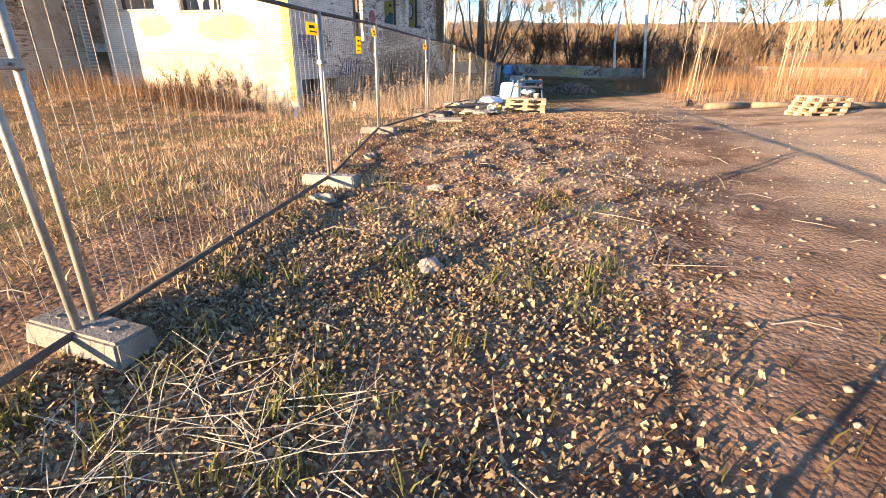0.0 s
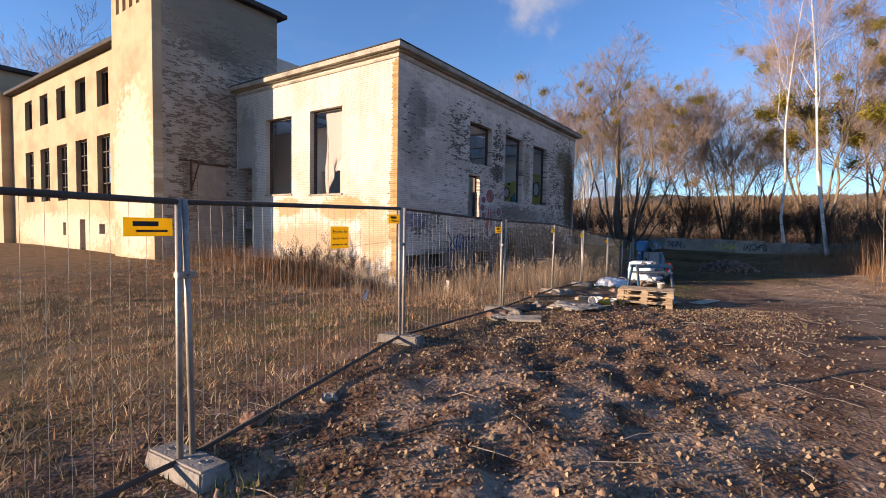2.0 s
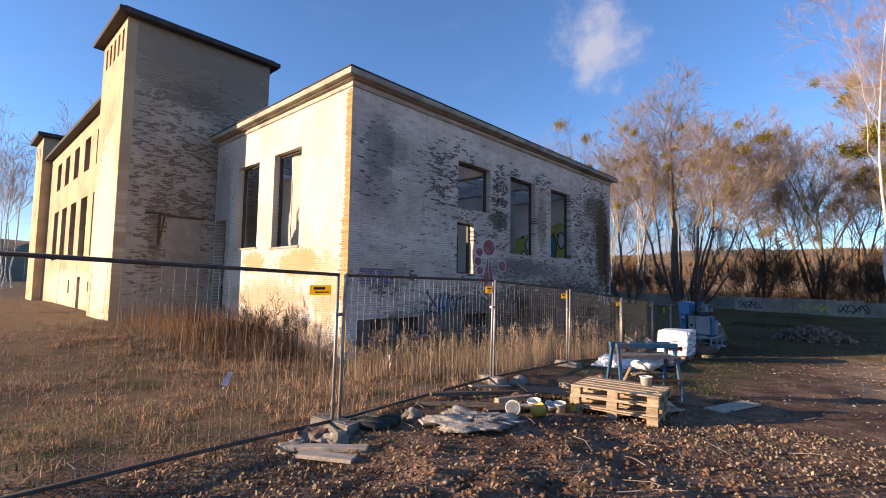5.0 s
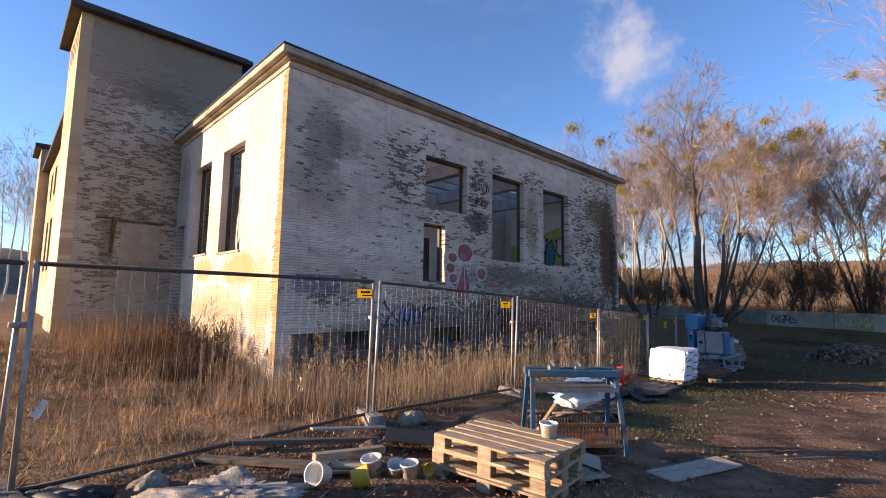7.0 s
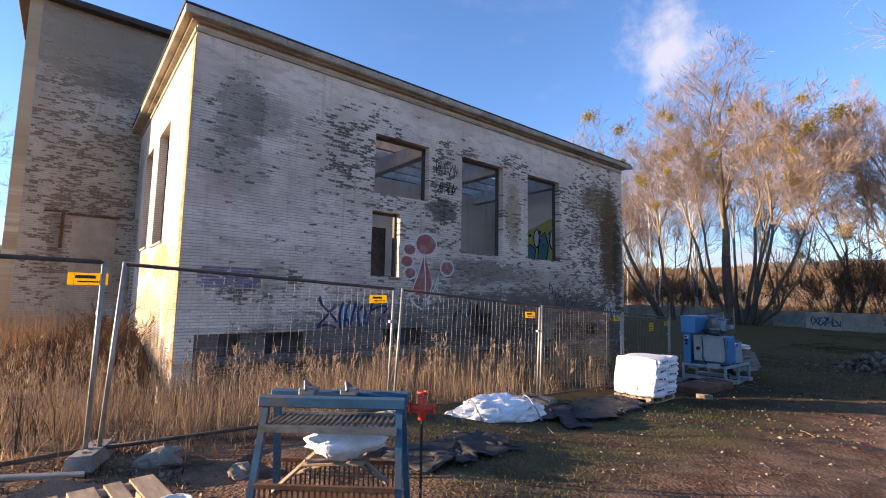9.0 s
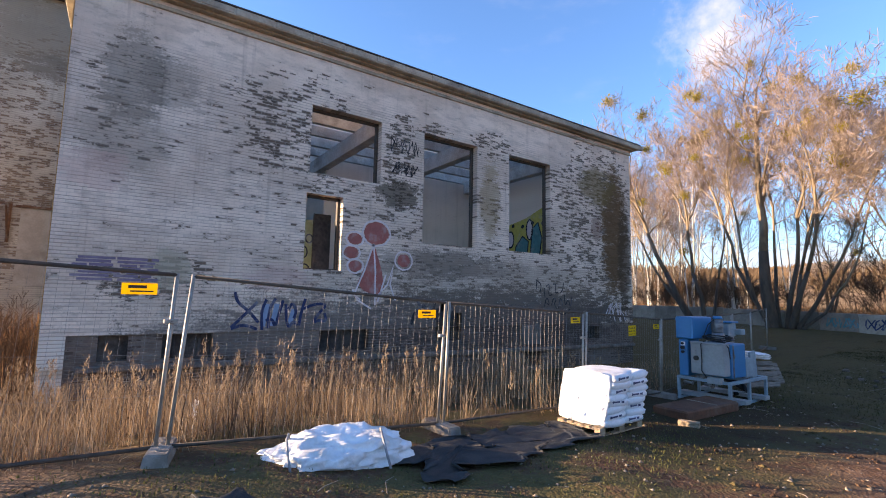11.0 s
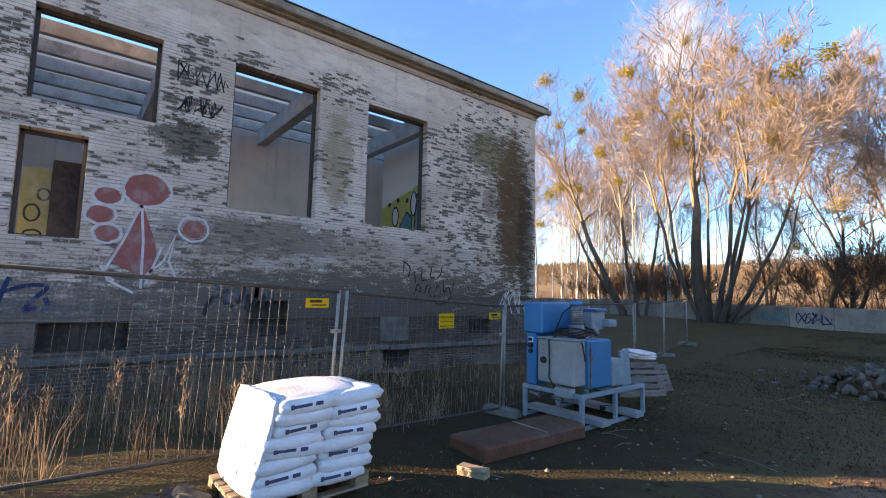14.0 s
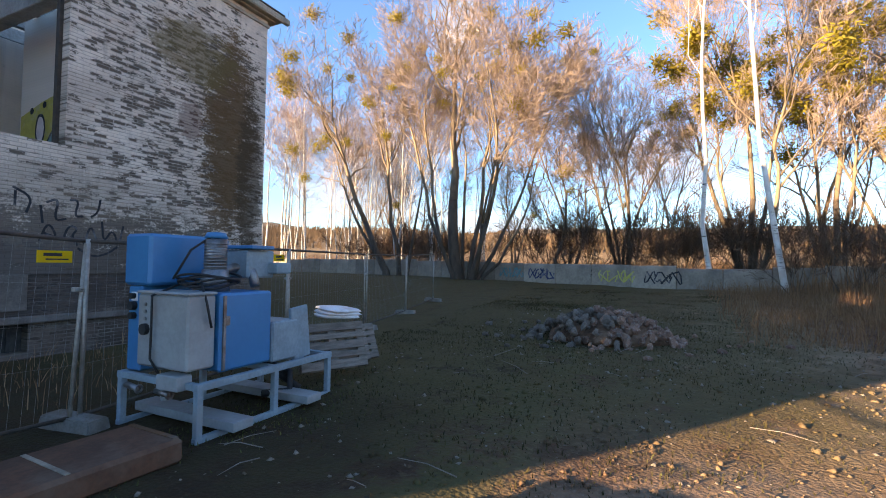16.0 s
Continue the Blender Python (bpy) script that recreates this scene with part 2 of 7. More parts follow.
M_wall_b = plaster("cream_plaster", 0, (0.70, 0.64, 0.55), (0.56, 0.48, 0.375), blobs=[
    (-18.0, 2.6, 1.1, 0.5, 0.75, (0.42, 0.23, 0.08)), (-14.5, 2.5, 1.7, 0.6, 0.8, (0.45, 0.26, 0.10)), (-12.6, 1.6, 0.9, 1.4, 0.6, (0.44, 0.28, 0.13)), (-16.5, 1.2, 3.0, 0.8, 0.6, (0.42, 0.30, 0.17)), (-15.5, -0.2, 4.0, 0.9, 0.7, (0.40, 0.28, 0.17)), (-21.3, 5.0, 1.0, 3.0, 0.6, (0.25, 0.22, 0.19)), (-16.0, 1.2, 5.0, 0.5, 0.4, (0.36, 0.25, 0.15)), (-13.6, 6.9, 1.6, 0.7, 0.25, (0.4, 0.35, 0.28))], joints=0.6)
M_hall = plaster("ochre_plaster", 0, (0.49, 0.37, 0.235), (0.36, 0.26, 0.155), blobs=[(-36, 1.2, 9, 1.2, 0.5, (0.62, 0.55, 0.45)), (-24.3, 4.0, 2.2, 4.5, 0.7, (0.66, 0.58, 0.44))], joints=0.1)
M_tower_side = masonry("weathered_tower_brick", 1, (0.52, 0.45, 0.36), (0.38, 0.325, 0.255), (0.07, 0.055, 0.045), (0.22, 0.15, 0.10), blobs=[(16.0, 6.0, 3.0, 3.5, 0.55, None), (14.5, 3.2, 1.0, 2.2, 0.5, None), (14.6, 3.6, 0.3, 1.2, 0.5, (0.12, 0.085, 0.06)), (16.4, 12.0, 4.5, 2.4, 0.75, (0.27, 0.22, 0.16)), (15.8, 10.3, 1.4, 0.6, 0.5, (0.14, 0.115, 0.09)), (16.0, 8.0, 3.5, 4.0, 0.5, None)], peel_mid=0.655)
M_quoin = masonry("bare_brick", 0, (0.50, 0.38, 0.22), (0.46, 0.30, 0.16), (0.24, 0.13, 0.06), (0.46, 0.28, 0.12), peel_mid=0.36)
M_quoin_brick = plain("ochre_brick", (0.46, 0.295, 0.125), (0.34, 0.205, 0.08), 4.0, 0.003, 0.92, dirt=(0.28, 0.19, 0.10), vary=0.25)
M_blocked = plain("dull_render", (0.40, 0.345, 0.28), (0.31, 0.265, 0.215), 2.0, 0.004, 0.92, dirt=(0.22, 0.18, 0.14))
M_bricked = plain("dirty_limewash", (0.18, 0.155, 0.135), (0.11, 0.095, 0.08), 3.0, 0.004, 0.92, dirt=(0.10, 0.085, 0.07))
M_inner = plaster("inner_limewash", 1, (0.72, 0.63, 0.52), (0.60, 0.52, 0.42), joints=0.05)
M_concrete = plain("old_concrete", (0.46, 0.43, 0.385), (0.33, 0.305, 0.27), 2.0, 0.004, 0.92, dirt=(0.20, 0.185, 0.165))
M_cornice = plain("cornice_concrete", (0.46, 0.40, 0.31), (0.30, 0.26, 0.20), 1.5, 0.006, 0.92, dirt=(0.14, 0.12, 0.10))
M_felt = plain("roofing_felt", (0.045, 0.04, 0.04), (0.07, 0.062, 0.058), 3.0, 0.004, 0.9)
M_dark_mottle = plain("dark_mottled_finish", (0.08, 0.068, 0.06), (0.035, 0.03, 0.027), 1.2, 0.01, 0.92, dirt=(0.19, 0.165, 0.145))
M_dark_frame = plain("dark_steel_frame", (0.05, 0.042, 0.036), (0.085, 0.065, 0.05), 8.0, 0.001, 0.6)
M_galv = plain("galvanised_steel", (0.40, 0.365, 0.32), (0.27, 0.24, 0.205), 14.0, 0.0008, 0.5, 0.35, dirt=(0.26, 0.22, 0.18), spec=0.5)
M_wire = plain("thin_wire", (0.26, 0.25, 0.235), (0.17, 0.16, 0.15), 14.0, 0.0, 0.55, 0.2)
M_foot = plain("fence_foot_concrete", (0.26, 0.23, 0.195), (0.18, 0.155, 0.13), 5.0, 0.008, 0.95, dirt=(0.16, 0.13, 0.10), vary=0.2)
# rails darker than the posts: their unlit side is put into the colour
M_rail = plain("shade_dark_rail_steel", (0.10, 0.078, 0.06), (0.06, 0.047, 0.037), 9.0, 0.001, 0.75)
M_yellow = foliage("yellow_plastic", (0.80, 0.56, 0.015), (0.86, 0.62, 0.02), 0.45, 0.55)
M_ink = plain("black_print", (0.02, 0.02, 0.02), (0.035, 0.03, 0.03), 10.0, 0.0, 0.6)
M_pallet = plain("pallet_wood", (0.45, 0.33, 0.215), (0.28, 0.20, 0.125), 5.0, 0.002, 0.85, grain=(1, 6, 6), dirt=(0.20, 0.14, 0.085), vary=0.22)
M_grey_wood = plain("grey_wood", (0.26, 0.21, 0.17), (0.16, 0.13, 0.105), 5.0, 0.002, 0.9, grain=(1, 6, 6), dirt=(0.13, 0.11, 0.09), vary=0.2)
M_blue = plain("blue_enamel", (0.010, 0.165, 0.35), (0.014, 0.185, 0.385), 2.0, 0.0006, 0.4, dirt=(0.09, 0.15, 0.22), spec=0.5)
M_frame_blue = plain("worn_blue_paint", (0.03, 0.115, 0.19), (0.022, 0.08, 0.135), 4.0, 0.001, 0.55, dirt=(0.13, 0.10, 0.075), spec=0.4)
M_pale_blue = plain("pale_blue_steel", (0.25, 0.34, 0.38), (0.18, 0.245, 0.275), 3.0, 0.0008, 0.55, dirt=(0.24, 0.25, 0.25), spec=0.4)
M_grey_enamel = plain("grey_enamel", (0.31, 0.325, 0.32), (0.24, 0.25, 0.245), 2.0, 0.0006, 0.5, dirt=(0.22, 0.22, 0.21), spec=0.4)
M_rubber = plain("black_rubber", (0.018, 0.018, 0.018), (0.03, 0.03, 0.03), 12.0, 0.0005, 0.6)
M_steel = plain("dull_steel", (0.30, 0.30, 0.30), (0.20, 0.20, 0.20), 9.0, 0.0008, 0.45, 0.8, dirt=(0.15, 0.11, 0.08))
M_rust = plain("rusty_steel", RUST, (0.10, 0.045, 0.025), 6.0, 0.002, 0.85, dirt=(0.20, 0.15, 0.11))
M_red = plain("red_paint", (0.62, 0.06, 0.035), (0.5, 0.04, 0.025), 8.0, 0.0005, 0.45)
M_sack = plain("white_sack_film", (0.80, 0.80, 0.80), (0.70, 0.70, 0.71), 4.0, 0.006, 0.5, dirt=(0.55, 0.52, 0.48), spec=0.4)
M_strap = plain("grey_webbing", (0.30, 0.30, 0.31), (0.20, 0.20, 0.21), 20.0, 0.001, 0.8)
M_sack_print = plain("dark_blue_print", (0.05, 0.06, 0.12), (0.07, 0.08, 0.14), 20.0, 0.0, 0.6)
M_sheeting = foliage("dusty_plastic_sheet", (0.52, 0.45, 0.38), (0.58, 0.51, 0.44), 0.6, 0.3)
M_card = plain("damp_cardboard", (0.40, 0.32, 0.235), (0.27, 0.21, 0.15), 5.0, 0.003, 0.9, dirt=(0.16, 0.12, 0.085))
M_tarp = plain("black_tarpaulin", (0.025, 0.025, 0.027), (0.05, 0.048, 0.046), 6.0, 0.006, 0.6)
# dark trunk and pale limbs: shade below, sun above, held in the colours
M_bark = plain("willow_bark", (0.115, 0.085, 0.06), (0.065, 0.05, 0.038), 5.0, 0.02, 0.95, grain=(1, 1, 0.25))
M_limb = plain("pale_limb_bark", (0.27, 0.20, 0.13), (0.16, 0.118, 0.078), 4.0, 0.01, 0.92, grain=(1, 1, 0.3))
M_twig = foliage("bare_twigs", (0.18, 0.13, 0.105), (0.36, 0.275, 0.215))
M_birch_twig = foliage("birch_twigs", (0.20, 0.12, 0.09), (0.33, 0.24, 0.19))
M_mistletoe = foliage("mistletoe_leaves", (0.17, 0.15, 0.02), (0.36, 0.27, 0.04), 0.7, 0.35)
M_straw = foliage("dry_grass", (0.125, 0.08, 0.048), (0.50, 0.355, 0.225), 0.9, 0.2, (0.16, 0.10, 0.058))
M_sedge = foliage("matted_brown_grass", (0.13, 0.068, 0.035), (0.66, 0.405, 0.23), 0.9, 0.2, (0.10, 0.062, 0.032))
M_pale_grass = foliage("bleached_grass", (0.24, 0.165, 0.085), (0.58, 0.42, 0.25), 0.9, 0.25)
# darker than the fresh green: on the yard it carries the shade
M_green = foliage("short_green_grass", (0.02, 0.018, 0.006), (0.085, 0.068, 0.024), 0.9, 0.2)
M_reed = foliage("rust_brown_reeds", (0.12, 0.06, 0.03), (0.36, 0.205, 0.105), 0.9, 0.2)
M_brush = foliage("dark_brush_twigs", (0.045, 0.028, 0.018), (0.15, 0.095, 0.06), 0.95)
# fallen leaves again, darkened in colour for the yard's shade
M_leaf_dark = foliage("shade_dark_leaves", (0.04, 0.027, 0.016), (0.13, 0.095, 0.06), 0.85)
M_woods = foliage("far_bare_woods", (0.085, 0.055, 0.033), (0.19, 0.125, 0.075), 0.95)
M_leaf = foliage("fallen_leaves", (0.055, 0.032, 0.016), (0.42, 0.305, 0.185), 0.85)
M_stone = plain("field_stone", (0.33, 0.27, 0.21), (0.20, 0.16, 0.12), 7.0, 0.006, 0.95, dirt=(0.20, 0.16, 0.12), vary=0.25)
M_brickbat = plain("broken_brick", (0.17, 0.085, 0.058), (0.24, 0.145, 0.10), 6.0, 0.006, 0.95, dirt=(0.27, 0.235, 0.20), vary=0.35)
M_heap_stone = plain("dusty_rubble", (0.19, 0.155, 0.125), (0.115, 0.092, 0.072), 6.0, 0.006, 0.95, dirt=(0.14, 0.09, 0.065), vary=0.35)
M_perimeter = plain("perimeter_concrete", (0.34, 0.285, 0.22), (0.22, 0.18, 0.14), 1.1, 0.006, 0.92, dirt=(0.11, 0.10, 0.09), vary=0.25)


def birch_bark(n, v):
    band = n.noise(n.scaled(v, (1.2, 1.2, 9.0)), 1.6, 4.0)
    c = n.mix(n.ramp(n.noise(v, 1.3, 4.0), 0.35, 0.7), (0.66, 0.61, 0.54), (0.46, 0.40, 0.33))
    return n.mix(n.ramp(band, 0.62, 0.68), c, (0.05, 0.045, 0.04)), band, 0.004


M_birch = material("birch_bark", birch_bark, 0.8)
M_sapling = plain("sapling_bark", (0.52, 0.42, 0.30), (0.33, 0.24, 0.16), 3.0, 0.002, 0.85, vary=0.2)
M_stalk = plain("bleached_stalk", (0.62, 0.53, 0.40), (0.44, 0.35, 0.24), 8.0, 0.0005, 0.85)
M_lush = foliage("fresh_green_grass", (0.05, 0.056, 0.017), (0.16, 0.155, 0.05), 0.85, 0.25)


def soil(n, v):
    x, y, z = n.xyz(v)
    big, mid = n.noise(v, 0.35, 5.0, 0.6), n.noise(v, 1.7, 6.0, 0.65)
    fine, grit = n.noise(v, 14.0, 5.0, 0.65), n.voronoi(v, 26.0)
    c = n.mix(n.ramp(mid, 0.38, 0.66), (0.095, 0.050, 0.030), (0.23, 0.132, 0.08))
    c = n.mix(n.math("MULTIPLY", n.ramp(fine, 0.5, 0.72), 0.65), c, (0.29, 0.19, 0.128))
    c = n.mix(n.math("MULTIPLY", n.ramp(grit, 0.16, 0.06), n.math("MULTIPLY", n.ramp(mid, 0.45, 0.6), 0.8)), c, (0.36, 0.31, 0.25))
    # dry dusty soil, spread by wheels
    dust = n.math("MULTIPLY", n.math("MULTIPLY", n.ramp(y, 1.5, 4.0), n.ramp(y, 11.0, 7.0)), n.math("MULTIPLY", n.ramp(x, -3.6, -2.0), n.ramp(x, 2.2, 0.4)))
    c = n.mix(n.math("MULTIPLY", n.math("MULTIPLY", dust, n.ramp(n.math("ADD", mid, n.math("MULTIPLY", fine, 0.35)), 0.58, 0.8)), 0.5), c, (0.38, 0.285, 0.21))
    # matted grass beyond the fence
    edge = n.math("ADD", n.math("ADD", x, n.math("MULTIPLY", y, 0.085)), n.math("MULTIPLY", n.math("SUBTRACT", mid, 0.5), 1.6))
    turf = n.mix(fine, (0.075, 0.042, 0.022), (0.24, 0.145, 0.072))
    turf = n.mix(n.math("MULTIPLY", n.ramp(mid, 0.5, 0.62), 0.7), turf, (0.06, 0.055, 0.02))
    c = n.mix(n.ramp(edge, -3.2, -4.0), c, turf)
    # a pressed wheel rut
    off = n.math("ABSOLUTE", n.math("ADD", n.math("SUBTRACT", x, n.math("MULTIPLY", y, 0.06)), n.math("SUBTRACT", n.math("MULTIPLY", n.math("SUBTRACT", mid, 0.5), 0.35), 0.46)))
    rut = n.math("MULTIPLY", n.ramp(off, 0.06, 0.015), n.math("MULTIPLY", n.ramp(y, 5.6, 4.0), n.ramp(fine, 0.35, 0.55)))
    c = n.mix(n.math("MULTIPLY", rut, 0.7), c, (0.075, 0.042, 0.027))
    # moss and short grass on the yard farther on
    moss = n.math("MULTIPLY", n.math("MULTIPLY", n.ramp(y, 17.0, 20.0), n.ramp(n.math("ADD", x, n.math("MULTIPLY", n.math("SUBTRACT", big, 0.5), 3.0)), -0.7, -2.0)), n.ramp(n.math("ADD", mid, n.math("MULTIPLY", fine, 0.3)), 0.5, 0.72))
    c = n.mix(n.math("MULTIPLY", moss, 0.9), c, n.mix(fine, (0.045, 0.042, 0.014), (0.13, 0.108, 0.042)))
    # the building's shade put into the soil colour, towards the wall
    yard_shade = n.math("MULTIPLY", n.ramp(y, 22.0, 27.0), n.ramp(n.math("ADD", x, n.math("MULTIPLY", n.math("SUBTRACT", mid, 0.5), 1.5)), -1.2, -3.0))
    c = n.mix(n.math("MULTIPLY", yard_shade, 0.8), c, n.mix(mid, (0.019, 0.012, 0.006), (0.05, 0.033, 0.016)))
    lawn = n.math("MULTIPLY", n.math("MULTIPLY", n.ramp(y, 30.0, 33.0), n.ramp(n.math("ADD", x, n.math("MULTIPLY", n.math("SUBTRACT", mid, 0.5), 4.0)), 4.0, 1.5)), n.ramp(n.math("ADD", mid, n.math("MULTIPLY", fine, 0.4)), 0.42, 0.7))
    # worn track, its colour also lifted for the sun on that side
    track = n.math("MULTIPLY", n.ramp(n.math("ADD", x, n.math("MULTIPLY", n.ramp(y, 17.0, 25.0), 2.2)), 1.2, 3.4), n.ramp(big, 0.35, 0.6))
    c = n.mix(n.math("MULTIPLY", track, 0.8), c, (0.38, 0.26, 0.16))
    c = n.mix(n.math("MULTIPLY", lawn, 0.85), c, n.mix(fine, (0.05, 0.04, 0.016), (0.135, 0.105, 0.042)))
    h = n.math("ADD", n.math("SUBTRACT", n.math("MULTIPLY", fine, 0.6), n.math("MULTIPLY", rut, 0.9)), n.math("ADD", n.math("MULTIPLY", mid, 0.9), n.math("MULTIPLY", grit, -0.35)))
    return c, h, 0.03


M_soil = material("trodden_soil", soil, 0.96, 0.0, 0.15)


# ---- building blocks ----
class Geo:
    """Gathers vertices and faces for one mesh."""

    def __init__(self):
        self.v, self.f = [], []

    def add(self, verts, faces):
        k = len(self.v)
        self.v.extend(verts)
        self.f.extend(tuple(i + k for i in f) for f in faces)

    def box(self, c, s, m=None, chamfer=0.0):
        """A box round c with sides s, its edges chamfered, turned by m."""
        hx, hy, hz = (a / 2 for a in s)
        c = Vector(c)
        if chamfer <= 0:
            vs = [Vector((x, y, z)) for x in (-hx, hx) for y in (-hy, hy) for z in (-hz, hz)]
            fs = [(0, 1, 3, 2), (4, 6, 7, 5), (0, 4, 5, 1), (2, 3, 7, 6), (0, 2, 6, 4), (1, 5, 7, 3)]
        else:
            bm = bmesh.new()
            bmesh.ops.create_cube(bm, size=1.0)
            for w in bm.verts:
                w.co = Vector((w.co.x * s[0], w.co.y * s[1], w.co.z * s[2]))
            bmesh.ops.bevel(bm, geom=bm.edges[:], offset=min(chamfer, 0.45 * min(s)), segments=1, affect="EDGES")
            bm.verts.index_update()
            vs, fs = [w.co.copy() for w in bm.verts], [tuple(w.index for w in f.verts) for f in bm.faces]
            bm.free()
        self.add([c + (m @ w if m else w) for w in vs], fs)

    def slab(self, x0, x1, y0, y1, z0, z1, chamfer=0.0):
        self.box(((x0 + x1) / 2, (y0 + y1) / 2, (z0 + z1) / 2), (x1 - x0, y1 - y0, z1 - z0), None, chamfer)

    def tube(self, pts, radii, n=8, caps=True):
        """A tapered tube along pts."""
        pts = [Vector(p) for p in pts]
        radii = list(radii) if isinstance(radii, (list, tuple)) else [radii] * len(pts)
        k = len(self.v)
        d = (pts[1] - pts[0]).normalized()
        a = d.orthogonal().normalized()
        for i, p in enumerate(pts):
            e = (pts[min(i + 1, len(pts) - 1)] - pts[max(i - 1, 0)]).normalized()
            a = (a - e * a.dot(e)).normalized()
            b = e.cross(a)
            for j in range(n):
                t = 2 * math.pi * j / n
                self.v.append(p + (a * math.cos(t) + b * math.sin(t)) * radii[i])
        for i in range(len(pts) - 1):
            for j in range(n):
                q = (j + 1) % n
                self.f.append((k + i * n + j, k + i * n + q, k + (i + 1) * n + q, k + (i + 1) * n + j))
        if caps:
            self.f.append(tuple(k + j for j in reversed(range(n))))
            self.f.append(tuple(k + (len(pts) - 1) * n + j for j in range(n)))

    def ring(self, c, r, tube, n=20, m=6, axis="z"):
        c = Vector(c)
        k = len(self.v)
        for i in range(n):
            t = 2 * math.pi * i / n
            for j in range(m):
                q = 2 * math.pi * j / m
                x, y, z = (r + tube * math.cos(q)) * math.cos(t), (r + tube * math.cos(q)) * math.sin(t), tube * math.sin(q)
                self.v.append(c + Vector((x, y, z) if axis == "z" else (z, x, y) if axis == "x" else (x, z, y)))
        for i in range(n):
            for j in range(m):
                self.f.append((k + i * m + j, k + (i + 1) % n * m + j, k + (i + 1) % n * m + (j + 1) % m, k + i * m + (j + 1) % m))

    def weld(self):
        """Joins vertices that lie on one another."""
        seen, to, vs = {}, [], []
        for w in self.v:
            k = (round(w[0], 4), round(w[1], 4), round(w[2], 4))
            if k not in seen:
                seen[k] = len(vs)
                vs.append(w)
            to.append(seen[k])
        self.v, self.f = vs, [tuple(to[i] for i in f) for f in self.f]

    def mesh(self, name, mat, smooth=False):
        me = bpy.data.meshes.new(name)
        me.from_pydata(self.v, [], self.f)
        if mat:
            me.materials.append(mat)
        if smooth:
            me.polygons.foreach_set("use_smooth", [True] * len(me.polygons))
        me.update()
        return me


def lump(size, seed, rough=0.3, sub=2, crumble=0.0):
    """An uneven rounded stone-like body, flat-sided."""
    g, r = Geo(), random.Random(seed)
    bm = bmesh.new()
    bmesh.ops.create_icosphere(bm, subdivisions=sub, radius=1.0)
    off = Vector((r.random() * 50, r.random() * 50, r.random() * 50))
    for w in bm.verts:
        w.co *= 1 + rough * noise.noise(w.co * 1.3 + off) + rough * 0.5 * noise.noise(w.co * 3.1 + off) + crumble * (noise.noise(w.co * 9 + off) + 0.7 * noise.noise(w.co * 21 + off))
        w.co = Vector((w.co.x * size[0], w.co.y * size[1], w.co.z * size[2]))
    bm.verts.index_update()
    g.add([w.co.copy() for w in bm.verts], [tuple(w.index for w in f.verts) for f in bm.faces])
    bm.free()
    return g


def thing(name, m, label, category, group="", kind=""):
    ob = new(name)
    ob.empty_display_size = 0.2
    ob.matrix_world = m
    return tagged(ob, label, category, group, kind)


def solid(name, geo, mat, label="", category="", kind="", m=None, smooth=False, group=""):
    ob = new(name, geo.mesh(name, mat, smooth))
    if m:
        ob.matrix_world = m
    return tagged(ob, label, category, group, kind)


def part(name, geo, mat, parent, label="", m=None, smooth=False):
    ob = new(name, geo if isinstance(geo, bpy.types.Mesh) else geo.mesh(name, mat, smooth))
    ob.parent = parent
    if m:
        ob.matrix_basis = m
    return tagged(ob, label)


def sheet(name, verts, faces, mat, label, category, kind="stuff"):
    """One large mesh from arrays of vertices (n, 3) and of faces (k, 3 or 4)."""
    me = bpy.data.meshes.new(name)
    verts, faces = np.asarray(verts, np.float32), np.asarray(faces, np.int32)
    k, w = faces.shape
    me.vertices.add(len(verts)), me.loops.add(k * w), me.polygons.add(k)
    me.vertices.foreach_set("co", verts.ravel())
    me.loops.foreach_set("vertex_index", faces.ravel())
    me.polygons.foreach_set("loop_start", np.arange(0, k * w, w, dtype=np.int32))
    me.polygons.foreach_set("loop_total", np.full(k, w, np.int32))
    me.materials.append(mat)
    me.update(calc_edges=True)
    me.validate()
    return tagged(new(name, me), label, category, "", kind)


# ---- ground ----
def waves(x, y, s, k):
    """Cheap smooth unevenness between -1 and 1."""
    r = np.random.RandomState(k)
    out = np.zeros_like(np.asarray(x, float) + np.asarray(y, float))
    for i in range(7):
        a, p, q = r.uniform(0, 6.283), r.uniform(0, 6.283), s * r.uniform(0.6, 1.7)
        out = out + np.sin((np.cos(a) * x + np.sin(a) * y) * q + p)
    return out / 4.0


